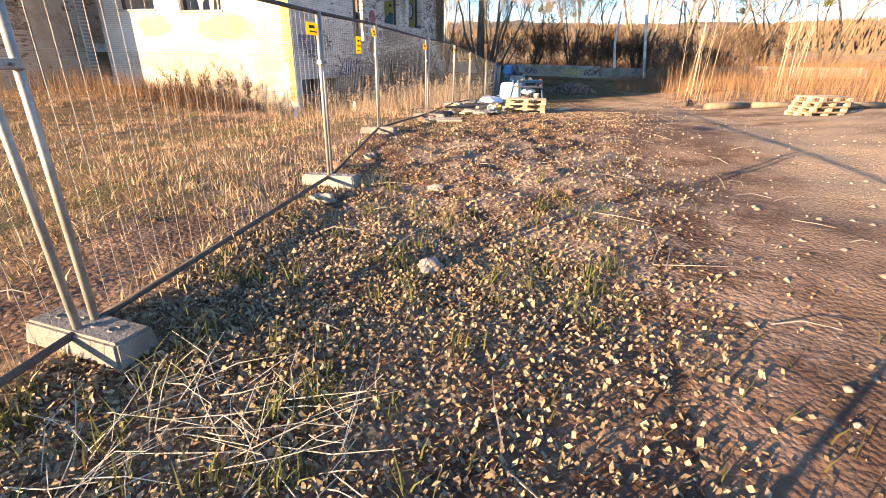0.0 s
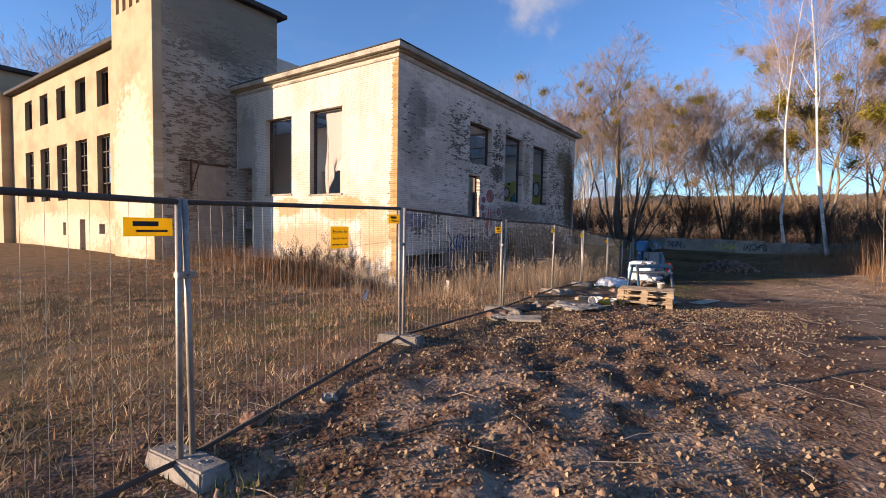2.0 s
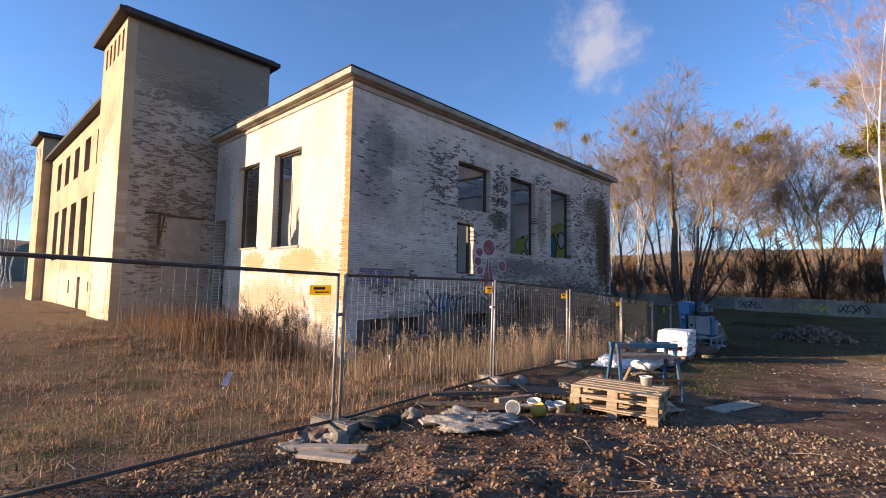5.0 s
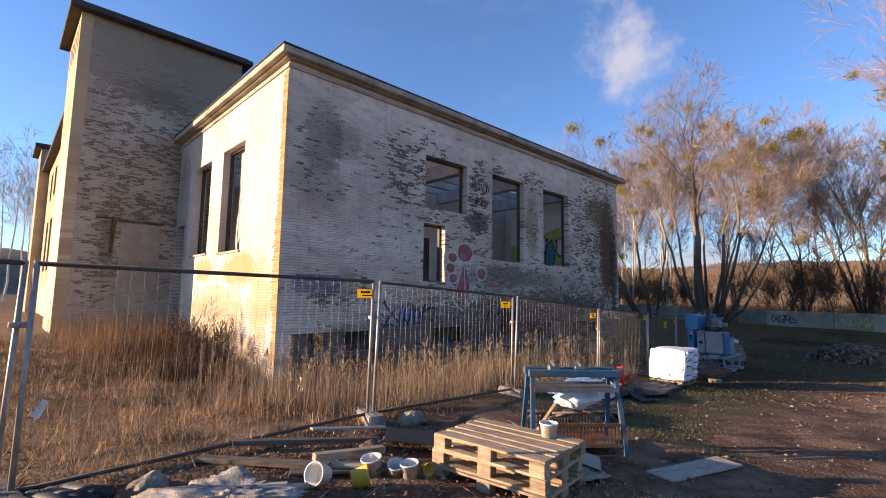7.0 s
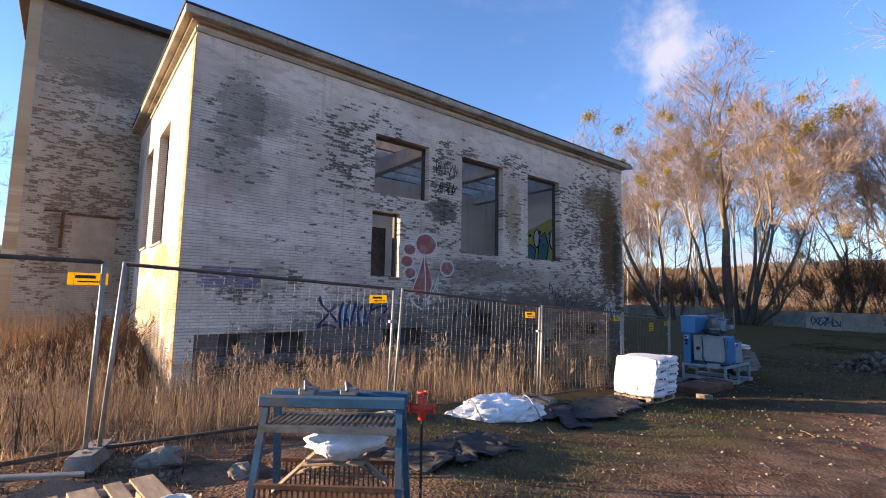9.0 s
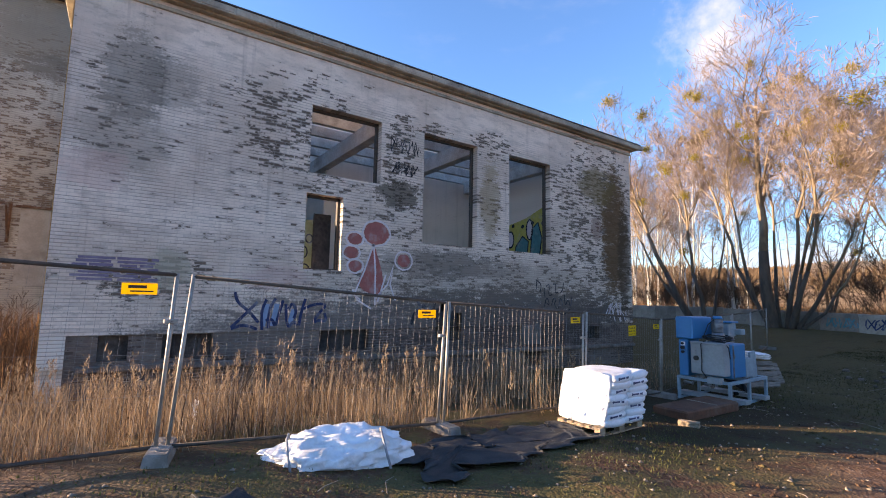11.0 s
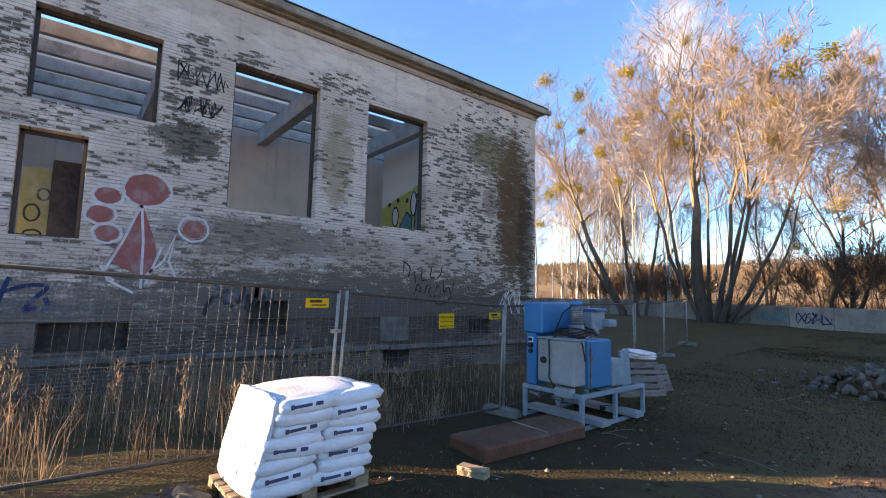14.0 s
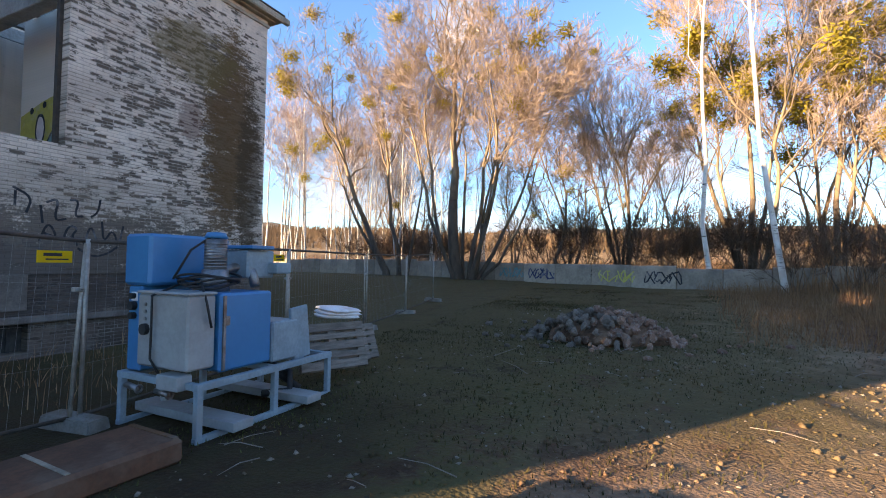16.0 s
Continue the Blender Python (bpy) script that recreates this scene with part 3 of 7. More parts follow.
def ground_z(x, y, fine=True):
    x, y = np.asarray(x, float), np.asarray(y, float)
    yard = np.interp(y, [-40, 0, 5, 9, 12, 15, 18, 22, 25, 30, 37, 45, 53, 60, 100], [-0.1, 0.0, 0.1, 0.17, 0.12, 0.03, -0.1, -0.36, -0.57, -0.72, -0.66, -0.42, -0.05, 0.0, 0.4])
    foot = np.interp(y, [-40, 0, 8, 12, 15.5, 17, 28, 36, 44, 53, 60], [-0.2, -0.15, -0.12, -0.25, -0.6, -0.88, -0.95, -1.1, -0.6, 0.0, 0.1])
    far = np.interp(y, [-40, 5, 12, 20, 60], [-0.1, -0.05, 0.1, 0.1, 0.1])
    fx = -4.0 - 0.06 * (y - 10)
    a = np.clip((fx - x) / 5.5, 0, 1)
    a = a * a * (3 - 2 * a)
    b = np.clip((-12.0 - x) / 6.0, 0, 1)
    b = b * b * (3 - 2 * b)
    z = yard * (1 - a) + (foot * (1 - b) + far * b) * a
    right = np.clip((x - 4.0) / 4.0, 0, 1)
    z = z + right * 0.35 * (y < 60) * np.clip((y + 10) / 20, 0, 1)
    dist = np.hypot(x + 5, y - 25)
    z = z + np.clip((dist - 70) / 250, 0, 1) * 2.0
    if fine:
        on = np.clip(1 - (dist - 40) / 20, 0.0, 1)
        z = z + on * (0.05 * waves(x, y, 1.1, 1) + 0.022 * waves(x, y, 4.3, 2))
        mud = np.clip(1 - np.abs(x + 1.2) / 2.6, 0, 1) * np.clip(1 - np.abs(y - 9) / 8.0, 0, 1)
        z = z + mud * (0.06 * waves(x, y, 7.0, 3) + 0.05 * waves(x, y, 15.0, 4))
    return z


def gz(x, y):
    return float(ground_z(x, y))


def axis_steps(lo, hi, step, reach):
    inner = list(np.arange(lo, hi, step))
    left, right, d = [], [], step
    a, b = lo, hi
    while a > -reach:
        d *= 1.22
        a -= d
        left.append(a)
    d = step
    while b < reach:
        right.append(b)
        d *= 1.22
        b += d
    return np.array(left[::-1] + inner + right)


gx, gy = axis_steps(-12.0, 6.0, 0.1, 1600.0), axis_steps(-1.0, 34.0, 0.12, 1600.0)
GX, GY = np.meshgrid(gx, gy)
idx = np.arange(GX.size).reshape(GX.shape)
quads = np.stack([idx[:-1, :-1].ravel(), idx[:-1, 1:].ravel(), idx[1:, 1:].ravel(), idx[1:, :-1].ravel()], 1)
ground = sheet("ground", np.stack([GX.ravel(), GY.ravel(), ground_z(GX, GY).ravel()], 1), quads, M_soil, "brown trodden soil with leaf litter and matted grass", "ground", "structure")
ground.data.polygons.foreach_set("use_smooth", [True] * len(ground.data.polygons))


# ---- the ruined works building ----
def pierced(g, place, us, zs, holes, depth):
    """A wall on the plane place(u, z, w), w from 0 (outer face) to depth, with holes (u0, u1, z0, z1) through it."""
    us = sorted({*us, *(h[i] for h in holes for i in (0, 1))})
    zs = sorted({*zs, *(h[i] for h in holes for i in (2, 3))})
    gone = lambda i, j: i < 0 or j < 0 or i >= len(us) - 1 or j >= len(zs) - 1 or any(h[0] <= (us[i] + us[i + 1]) / 2 <= h[1] and h[2] <= (zs[j] + zs[j + 1]) / 2 <= h[3] for h in holes)
    for i in range(len(us) - 1):
        for j in range(len(zs) - 1):
            if gone(i, j):
                continue
            a, b, c, d = us[i], us[i + 1], zs[j], zs[j + 1]
            p = [place(u, z, w) for w in (0, depth) for u, z in ((a, c), (b, c), (b, d), (a, d))]
            fs = [(0, 1, 2, 3), (7, 6, 5, 4)]
            fs += [(0, 3, 7, 4)] if gone(i - 1, j) else []
            fs += [(1, 5, 6, 2)] if gone(i + 1, j) else []
            fs += [(0, 4, 5, 1)] if gone(i, j - 1) else []
            fs += [(3, 2, 6, 7)] if gone(i, j + 1) else []
            g.add(p, fs)
    g.weld()


def side(x):      # a wall that faces +x
    return lambda u, z, w: Vector((x - w, u, z))


def front(y):     # a wall that faces -y
    return lambda u, z, w: Vector((u, y + w, z))


XA, YB, YE, TOP = -11.38, 17.1, 37.25, 8.45
EAST = [(22.4, 24.57, 4.93, 6.86), (22.36, 23.42, 2.26, 4.35), (26.1, 28.3, 3.26, 6.86), (29.8, 31.97, 3.29, 6.86)]
CELLAR = [(18.06, 18.6, 0.06, 0.6), (19.24, 20.28, 0.04, 0.6), (22.9, 24.37, 0.03, 0.6), (26.69, 27.72, 0.2, 0.615), (30.6, 31.5, -0.9, -0.3), (33.9, 34.9, 0.0, 0.5)]
SOUTH = [(-16.5, -14.45, 3.15, 6.83), (-19.75, -17.78, 3.22, 6.8), (-22.1, -20.9, 0.5, 4.6)]
building = thing("works_building", Matrix.Identity(4), "derelict whitewashed brick works with empty windows and a stair tower", "building")

g = Geo()
pierced(g, side(XA), [YB + 0.004, YE], [0.62, TOP], EAST + [(26.69, 27.72, 0.62, 1.06)], 0.42)
part("wall", g, M_wall_a, building, "whitewashed brick wall with the paint peeling in courses")
g = Geo()
pierced(g, side(XA - 0.03), [YB + 0.004, YE], [-2.5, 0.62], [(a, b, c, min(d, 0.62)) for a, b, c, d in CELLAR], 0.42)
part("plinth", g, M_soot, building, "soot-dark brick plinth with cellar openings")
for a, b, c, d in CELLAR:
    g = Geo()
    g.slab(XA - 0.32, XA - 0.26, a + 0.004, b - 0.004, c + 0.004, d + (0.44 if d > 0.61 else -0.004))
    for k in range(1, 4):
        u = a + (b - a) * k / 4
        g.slab(XA - 0.262, XA - 0.225, u - 0.03, u + 0.03, c + 0.004, d - 0.006)
    part("cellar_shutter", g, M_dark_mottle, building, "dark boarded cellar opening")
g = Geo()
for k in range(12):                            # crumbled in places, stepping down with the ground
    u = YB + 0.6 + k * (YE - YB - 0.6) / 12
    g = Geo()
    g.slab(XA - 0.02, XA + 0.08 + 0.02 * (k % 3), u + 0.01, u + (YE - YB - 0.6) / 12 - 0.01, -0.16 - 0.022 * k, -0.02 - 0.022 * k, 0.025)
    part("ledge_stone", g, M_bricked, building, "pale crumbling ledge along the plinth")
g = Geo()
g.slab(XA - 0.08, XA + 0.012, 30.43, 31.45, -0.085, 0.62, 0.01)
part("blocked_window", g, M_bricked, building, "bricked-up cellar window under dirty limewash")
g = Geo()
g.slab(XA - 0.9, XA - 0.85, 22.88, 23.4, 1.92, 3.95)
g.slab(XA - 0.85, XA - 0.835, 22.96, 23.32, 2.1, 2.9)
g.slab(XA - 0.85, XA - 0.835, 22.96, 23.32, 3.05, 3.8)
part("door", g, M_dark_mottle, building, "dark grey panelled door standing ajar")
g = Geo()
pierced(g, front(YB), [-22.2, XA - 0.42, XA - 0.425, XA - 0.001], [-2.5, TOP], SOUTH, 0.42)
part("wall", g, M_wall_b, building, "sun-bleached cream plastered wall")
g = Geo()
pierced(g, lambda u, z, w: Vector((u, YE - w, z)), [-22.2, XA - 0.42], [-2.5, TOP], [], 0.42)
part("wall", g, M_wall_a, building)
g = Geo()
pierced(g, side(-22.25), [YB, YE], [-2.5, 11.0], [], 0.4)
part("wall", g, M_inner, building, "pale limewashed inner wall")
g = Geo()
g.slab(-22.2, XA - 0.43, YB + 0.43, YE - 0.43, 1.55, 1.9)
part("storey_floor", g, M_concrete, building)
g = Geo()                      # partitions seen through the openings
pierced(g, lambda u, z, w: Vector((u, 34.2 + w, z)), [-22.2, XA - 0.43], [1.9, 7.6], [(-20.5, -18.5, 1.9, 4.2)], 0.25)
part("partition_wall", g, M_inner, building)
g = Geo()
pierced(g, side(-17.2), [25.0, 34.2], [1.9, 7.2], [(30.6, 31.6, 1.9, 4.1)], 0.25)
part("partition_wall", g, M_inner, building)
g = Geo()
g.slab(-15.8, XA - 0.43, 33.0, 33.2, 1.9, 7.3)
part("partition_wall", g, M_inner, building)
# the roof deck has gone; beams and purlins are left, and a strip of deck at the back
for y in (21.2, 24.9, 28.55, 32.25):
    g = Geo()
    g.slab(-22.2, XA - 0.43, y - 0.17, y + 0.17, 6.72, 7.32, 0.02)
    part("roof_beam", g, M_concrete, building, "heavy grey concrete roof beam")
for k in range(8):
    g = Geo()
    x = -12.75 - k * 1.2
    g.slab(x - 0.09, x + 0.09, YB + 0.45, YE - 0.45, 7.325, 7.68, 0.01)
    part("purlin", g, M_concrete, building, "grey concrete purlin")
g = Geo()
pierced(g, lambda u, z, w: Vector((u, 19.3 + w, z)), [-22.2, -15.4], [1.9, 6.7], [(-18.3, -16.9, 1.9, 4.5)], 0.2)
part("partition_wall", g, M_inner, building)
# cornice: a fascia slab over a stepped moulding, felt edge on top
for a, b, o, name in ((8.24, 8.34, 0.05, "moulding"), (8.452, 8.50, 0.16, "moulding"), (8.50, 8.70, 0.34, "cornice")):
    for x0, x1, y1 in ((XA - 0.6, XA + o, YE + o), (-22.2, XA - 0.6, YB + 0.6)):
        g = Geo()
        g.slab(x0, x1, YB - o, y1, a, b, 0.012)
        part(name, g, M_cornice, building, "weathered concrete cornice")
for k in range(21):                            # joints and chipped edges of the cornice slabs
    g = Geo()
    y = YB + 0.2 + k * 0.98
    g.slab(XA + 0.2, XA + 0.352 + 0.008 * (k % 2), y, y + 0.955, 8.51 + 0.01 * (k % 3), 8.708, 0.02)
    part("cornice_slab", g, M_cornice, building)
g = Geo()
g.slab(XA - 0.6, XA + 0.37, YB - 0.37, YE + 0.37, 8.702, 8.75, 0.01)
g.slab(-22.2, XA - 0.6, YB - 0.37, YB + 0.6, 8.702, 8.75, 0.01)
part("roof_edge", g, M_felt, building)
# bare brick quoin on the corner, toothed where the plaster has broken away
g = Geo()
g.slab(XA - 0.2, XA + 0.003, YB - 0.004, YB - 0.001, -0.2, 8.2)
quoin = part("quoin", g, M_quoin, building, "bare ochre brick corner")
rq = random.Random(4)
courses = []
for w in (0.25, 0.29, 0.33, 0.37, 0.42, 0.5):
    g = Geo()
    g.slab(XA - w, XA + 0.006, YB - 0.014, YB - 0.002, 0.0, 0.066)
    courses.append(g.mesh("brick", M_quoin_brick))
for k in range(108):
    z = -0.2 + 0.077 * k
    part("brick", courses[rq.choice((2, 3, 3, 4, 4, 5)) if 1.2 < z < 3.9 else k % 2 + (1 if rq.random() < 0.4 else 0)], None, quoin, "", Matrix.Translation((0, -0.004 * rq.random(), z)))


def window_frame(x0, x1, z0, z1, place, bars=(), t=0.07, deep=0.12):
    g = Geo()
    rails = [(x0, x0 + t, z0, z1), (x1 - t, x1, z0, z1), (x0, x1, z1 - t, z1), (x0, x1, z0, z0 + t * 0.6)] + list(bars)
    for a, b, c, d in rails:
        p = [place(u, z, w) for w in (0.24, 0.24 + deep) for u, z in ((a, c), (b, c), (b, d), (a, d))]
        g.add(p, [(0, 1, 2, 3), (7, 6, 5, 4), (0, 3, 7, 4), (1, 5, 6, 2), (0, 4, 5, 1), (3, 2, 6, 7)])
    return g


for a, b, c, d in EAST:
    w = part("window", window_frame(a + 0.002, b - 0.002, c + 0.002, d - 0.002, side(XA)), M_dark_frame, building, "empty dark window frame")
for a, b, c, d in SOUTH[:2]:
    part("window", window_frame(a + 0.002, b - 0.002, c + 0.002, d - 0.002, front(YB)), M_dark_frame, building, "empty dark window frame")
    g = Geo()
    g.slab(a - 0.05, b + 0.05, YB - 0.05, YB + 0.1, c - 0.08, c - 0.002, 0.01)
    part("window_sill", g, M_cornice, building)

# torn plastic sheeting left in the sunny windows
for outline in ([(-15.9, 6.78), (-14.53, 6.78), (-14.53, 5.0), (-15.0, 5.05), (-15.4, 4.6), (-15.55, 3.9), (-15.66, 3.2), (-15.85, 3.2), (-15.95, 4.4), (-15.75, 5.6)], [(-18.15, 6.74), (-17.85, 6.74), (-17.86, 3.25), (-18.05, 3.3), (-18.0, 4.6)]):
    g = Geo()
    fine = []
    for (a, b), (c, d) in zip(outline, outline[1:] + outline[:1]):
        fine += [(a + (c - a) * k / 4, b + (d - b) * k / 4) for k in range(4)]
    bm = bmesh.new()
    bm.faces.new([bm.verts.new((u, YB + 0.4, z)) for u, z in fine])
    bmesh.ops.triangulate(bm, faces=bm.faces[:])
    bmesh.ops.subdivide_edges(bm, edges=bm.edges[:], cuts=3, use_grid_fill=True)
    for w in bm.verts:
        w.co.y += 0.07 * noise.noise(Vector((w.co.x * 2.6, w.co.z * 0.7, 2))) + 0.03 * noise.noise(Vector((w.co.x * 7, w.co.z * 1.5, 5)))
    bm.verts.index_update()
    g.add([w.co.copy() for w in bm.verts], [tuple(w.index for w in f.verts) for f in bm.faces])
    bm.free()
    part("torn_sheeting", g, M_sheeting, building, "torn pale plastic sheeting hanging in the window", None, True)

# stair tower
TX0, TX1, TY0, TY1, TZ = -26.4, -22.2, 13.1, 19.5, 13.1
g = Geo()
pierced(g, side(TX1), [TY0 + 0.4, TY1], [-2.0, TZ], [], 0.4)
part("tower_wall", g, M_tower_side, building, "grey-brown weathered tower brickwork")
g = Geo()
slots = [(-25.85 + 0.72 * k, -25.5 + 0.72 * k, 11.75, 12.75) for k in range(5)]
pierced(g, front(TY0), [TX0, TX1], [-2.0, TZ], slots, 0.4)
part("tower_wall", g, M_hall, building, "ochre plastered tower front with vent slots")
g = Geo()
pierced(g, lambda u, z, w: Vector((TX0 + w, u, z)), [TY0 + 0.4, TY1], [-2.0, TZ], [], 0.4)
pierced(g, lambda u, z, w: Vector((u, TY1 - w, z)), [TX0 + 0.4, TX1 - 0.4], [-2.0, TZ], [], 0.4)
part("tower_wall", g, M_tower_side, building)
g = Geo()
g.slab(TX0 - 0.4, TX1 + 0.4, TY0 - 0.4, TY1 + 0.4, TZ + 0.002, TZ + 0.22, 0.02)
g.slab(TX0 - 0.2, TX1 + 0.2, TY0 - 0.2, TY1 + 0.2, TZ + 0.22, TZ + 0.36, 0.02)
part("tower_roof", g, M_felt, building, "dark flat tower roof with overhang")
g = Geo()                      # bricked-up doorway, with its old canopy bracket
g.slab(TX1 - 0.05, TX1 + 0.02, 15.05, 16.5, 1.7, 4.62)
part("blocked_doorway", g, M_blocked, building, "pale rendered-over doorway")
g = Geo()
g.slab(TX1, TX1 + 0.09, 14.9, 16.6, 4.64, 4.72)
g.tube([(TX1 + 0.03, 14.75, 4.75), (TX1 + 0.03, 14.75, 3.3)], 0.05, 6)
g.tube([(TX1 + 0.03, 14.75, 3.35), (TX1 + 0.75, 14.75, 4.6)], 0.035, 6)
g.tube([(TX1 + 0.02, 14.2, 4.72), (TX1 + 0.9, 14.9, 4.66)], 0.04, 6)
part("bracket", g, M_rust, building, "rusty steel canopy bracket")

# main hall
g = Geo()
uppers = [(-30.1 - 3.15 * k, -28.55 - 3.15 * k, 8.05, 10.0) for k in range(5)]
lowers = [(-30.2 - 3.15 * k, -28.45 - 3.15 * k, 3.05, 6.5) for k in range(5)]
cellar = [(-32.95, -32.1, 0.1, 1.9), (-30.1, -29.3, 1.1, 1.65), (-35.7, -35.2, 0.9, 1.7)]
pierced(g, front(13.7), [-45.8, TX0], [-2.0, 10.85], uppers + lowers + cellar, 0.45)
part("hall_wall", g, M_hall, building, "ochre plastered hall front with two rows of windows")
for a, b, c, d in uppers + lowers:
    wide, tall = b - a, d - c
    bars = [(a + wide * k / 3 - 0.025, a + wide * k / 3 + 0.025, c, d) for k in (1, 2)] + [(a, b, c + tall * k / 4 - 0.025, c + tall * k / 4 + 0.025) for k in (1, 2, 3)] if c < 5 else []
    part("window", window_frame(a + 0.002, b - 0.002, c + 0.002, d - 0.002, front(13.7), bars), M_dark_frame, building, "broken steel glazing bars, no panes" if c < 5 else "empty dark window frame")
g = Geo()
g.slab(-46.2, TX0, 13.25, 37.5, 10.86, 11.08, 0.02)
g.slab(TX0, -22.66, TY1 + 0.42, 37.5, 10.86, 11.08, 0.02)
part("roof", g, M_felt, building, "dark flat hall roof")
# dark inner and back walls close the hall behind its windows
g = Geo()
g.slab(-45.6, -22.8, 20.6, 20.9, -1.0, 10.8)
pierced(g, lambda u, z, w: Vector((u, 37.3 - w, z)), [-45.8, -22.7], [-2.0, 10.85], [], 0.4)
part("wall", g, M_dark_mottle, building)
g = Geo()                      # second tower
pierced(g, front(13.1), [-49.6, -45.9], [-2.0, 12.7], [(-49.2, -48.9, 11.2, 12.2), (-48.3, -48.0, 11.2, 12.2), (-47.4, -47.1, 11.2, 12.2)], 0.4)
pierced(g, side(-45.9), [13.5, 19.5], [-2.0, 12.7], [], 0.4)
pierced(g, lambda u, z, w: Vector((-49.6 + w, u, z)), [13.5, 19.5], [-2.0, 12.7], [], 0.4)
pierced(g, lambda u, z, w: Vector((u, 19.5 - w, z)), [-49.2, -46.3], [-2.0, 12.7], [], 0.4)
part("tower_wall", g, M_hall, building)
g = Geo()
g.slab(-50.0, -45.5, 12.7, 19.9, 12.702, 13.0, 0.02)
part("tower_roof", g, M_felt, building)


# ---- site fence ----
POSTS = [(-1.85, -2.0), (-2.37, 1.46), (-2.9, 4.89), (-3.78, 8.25), (-4.0, 11.7), (-4.33, 15.3), (-4.68, 18.85), (-4.8, 22.4), (-5.1, 26.0), (-5.5, 29.4), (-6.1, 32.9), (-6.9, 36.4), (-7.7, 39.8), (-8.4, 43.2)]
PANEL_TOP = 1.87


def fence_panel(length, tilt_seed):
    """A welded-mesh panel along local x, its two posts standing in feet. Base at the origin."""
    ob = thing("site_fence", Matrix.Identity(4), "galvanised mesh site fence panel standing in concrete feet", "fence", "site fence panels")
    for x in (0.05, length - 0.05):
        g = Geo()
        g.tube([(x, 0, 0.06), (x, 0, PANEL_TOP)], 0.021, 8)
        part("post", g, M_galv, ob, smooth=True)
    for z, name in ((PANEL_TOP - 0.021, "top_rail"), (0.09, "bottom_rail")):
        g = Geo()
        g.tube([(0.05, 0, z), (length - 0.05, 0, z)], 0.0205, 8)
        part(name, g, M_rail, ob, smooth=True)
    g = Geo()
    count = int((length - 0.1) / 0.105)
    for k in range(1, count):
        x = 0.05 + (length - 0.1) * k / count
        g.tube([(x, 0, 0.09), (x, 0, PANEL_TOP - 0.02)], 0.0013, 4, False)
    for k in range(1, 4):
        z = 0.2 + (PANEL_TOP - 0.25) * k / 4
        g.tube([(0.05, 0.004, z), (length - 0.05, 0.004, z)], 0.0015, 4, False)
    part("wire_mesh", g, M_wire, ob, "thin welded wire mesh")
    return ob


def fence_foot():
    g = Geo()
    bm = bmesh.new()
    bmesh.ops.create_cube(bm, size=1.0)
    for w in bm.verts:
        k = 0.86 if w.co.z > 0 else 1.0
        w.co = Vector((w.co.x * 0.24 * k, w.co.y * 0.70 * (0.93 if w.co.z > 0 else 1), w.co.z * 0.14 + 0.06))
    bmesh.ops.bevel(bm, geom=bm.edges[:], offset=0.014, segments=2, affect="EDGES")
    bm.verts.index_update()
    g.add([w.co.copy() for w in bm.verts], [tuple(w.index for w in f.verts) for f in bm.faces])
    bm.free()
    for y in (-0.19, -0.07, 0.07, 0.19):
        g.ring((0, y, 0.131), 0.026, 0.006, 10, 4)
    ob = solid("ballast_block", g, M_foot, "worn grey concrete fence foot lying on soil", "fence foot", "", Matrix.Identity(4), False, "fence feet")
    return ob


def fence_clamp():
    ob = thing("clamp", Matrix.Identity(4), "steel clamp joining two fence posts", "clamp", "fence clamps")
    g = Geo()
    g.box((0, 0, 0), (0.13, 0.056, 0.045), None, 0.006)
    part("jaw", g, M_galv, ob)
    g = Geo()
    g.tube([(0, -0.05, 0), (0, 0.05, 0)], 0.007, 6)
    part("bolt", g, M_steel, ob)
    return ob


base_foot, base_clamp, base_panel = fence_foot(), fence_clamp(), None
rf = random.Random(11)
for i, (x, y) in enumerate(POSTS):
    if i + 1 < len(POSTS):
        p, q = Vector((x, y, gz(x, y))), Vector((*POSTS[i + 1], gz(*POSTS[i + 1])))
        flat = Vector((q.x - p.x, q.y - p.y, 0))
        if base_panel is None:
            base_panel = ob = fence_panel(3.5, 0)
        else:
            ob = copy_thing(base_panel, Matrix.Identity(4))
        rise = math.degrees(math.atan2(q.z - p.z, flat.length))
        ob.matrix_basis = Matrix.Translation(p + Vector((0, 0, 0.02))) @ pose(0, 0, 0, 0, 0, math.degrees(math.atan2(flat.y, flat.x))) @ pose(0, 0, 0, rf.uniform(-1.2, 1.2), -rise, 0)
        ob.scale = (flat.length / 3.5, 1, 1)
    turn = 90 + rf.uniform(-14, 14) - 5
    m = pose(x, y, gz(x, y) - 0.005, rf.uniform(-3, 3), rf.uniform(-3, 3), turn - 90)
    m2 = pose(x, y, gz(x, y) + 1.38, 0, 0, 95)
    if i == 0:
        base_foot.matrix_basis, base_clamp.matrix_basis = m @ pose(0, 0, 0, 0, 0, 90), m2
    else:
        copy_thing(base_foot, m @ pose(0, 0, 0, 0, 0, 90)), copy_thing(base_clamp, m2)


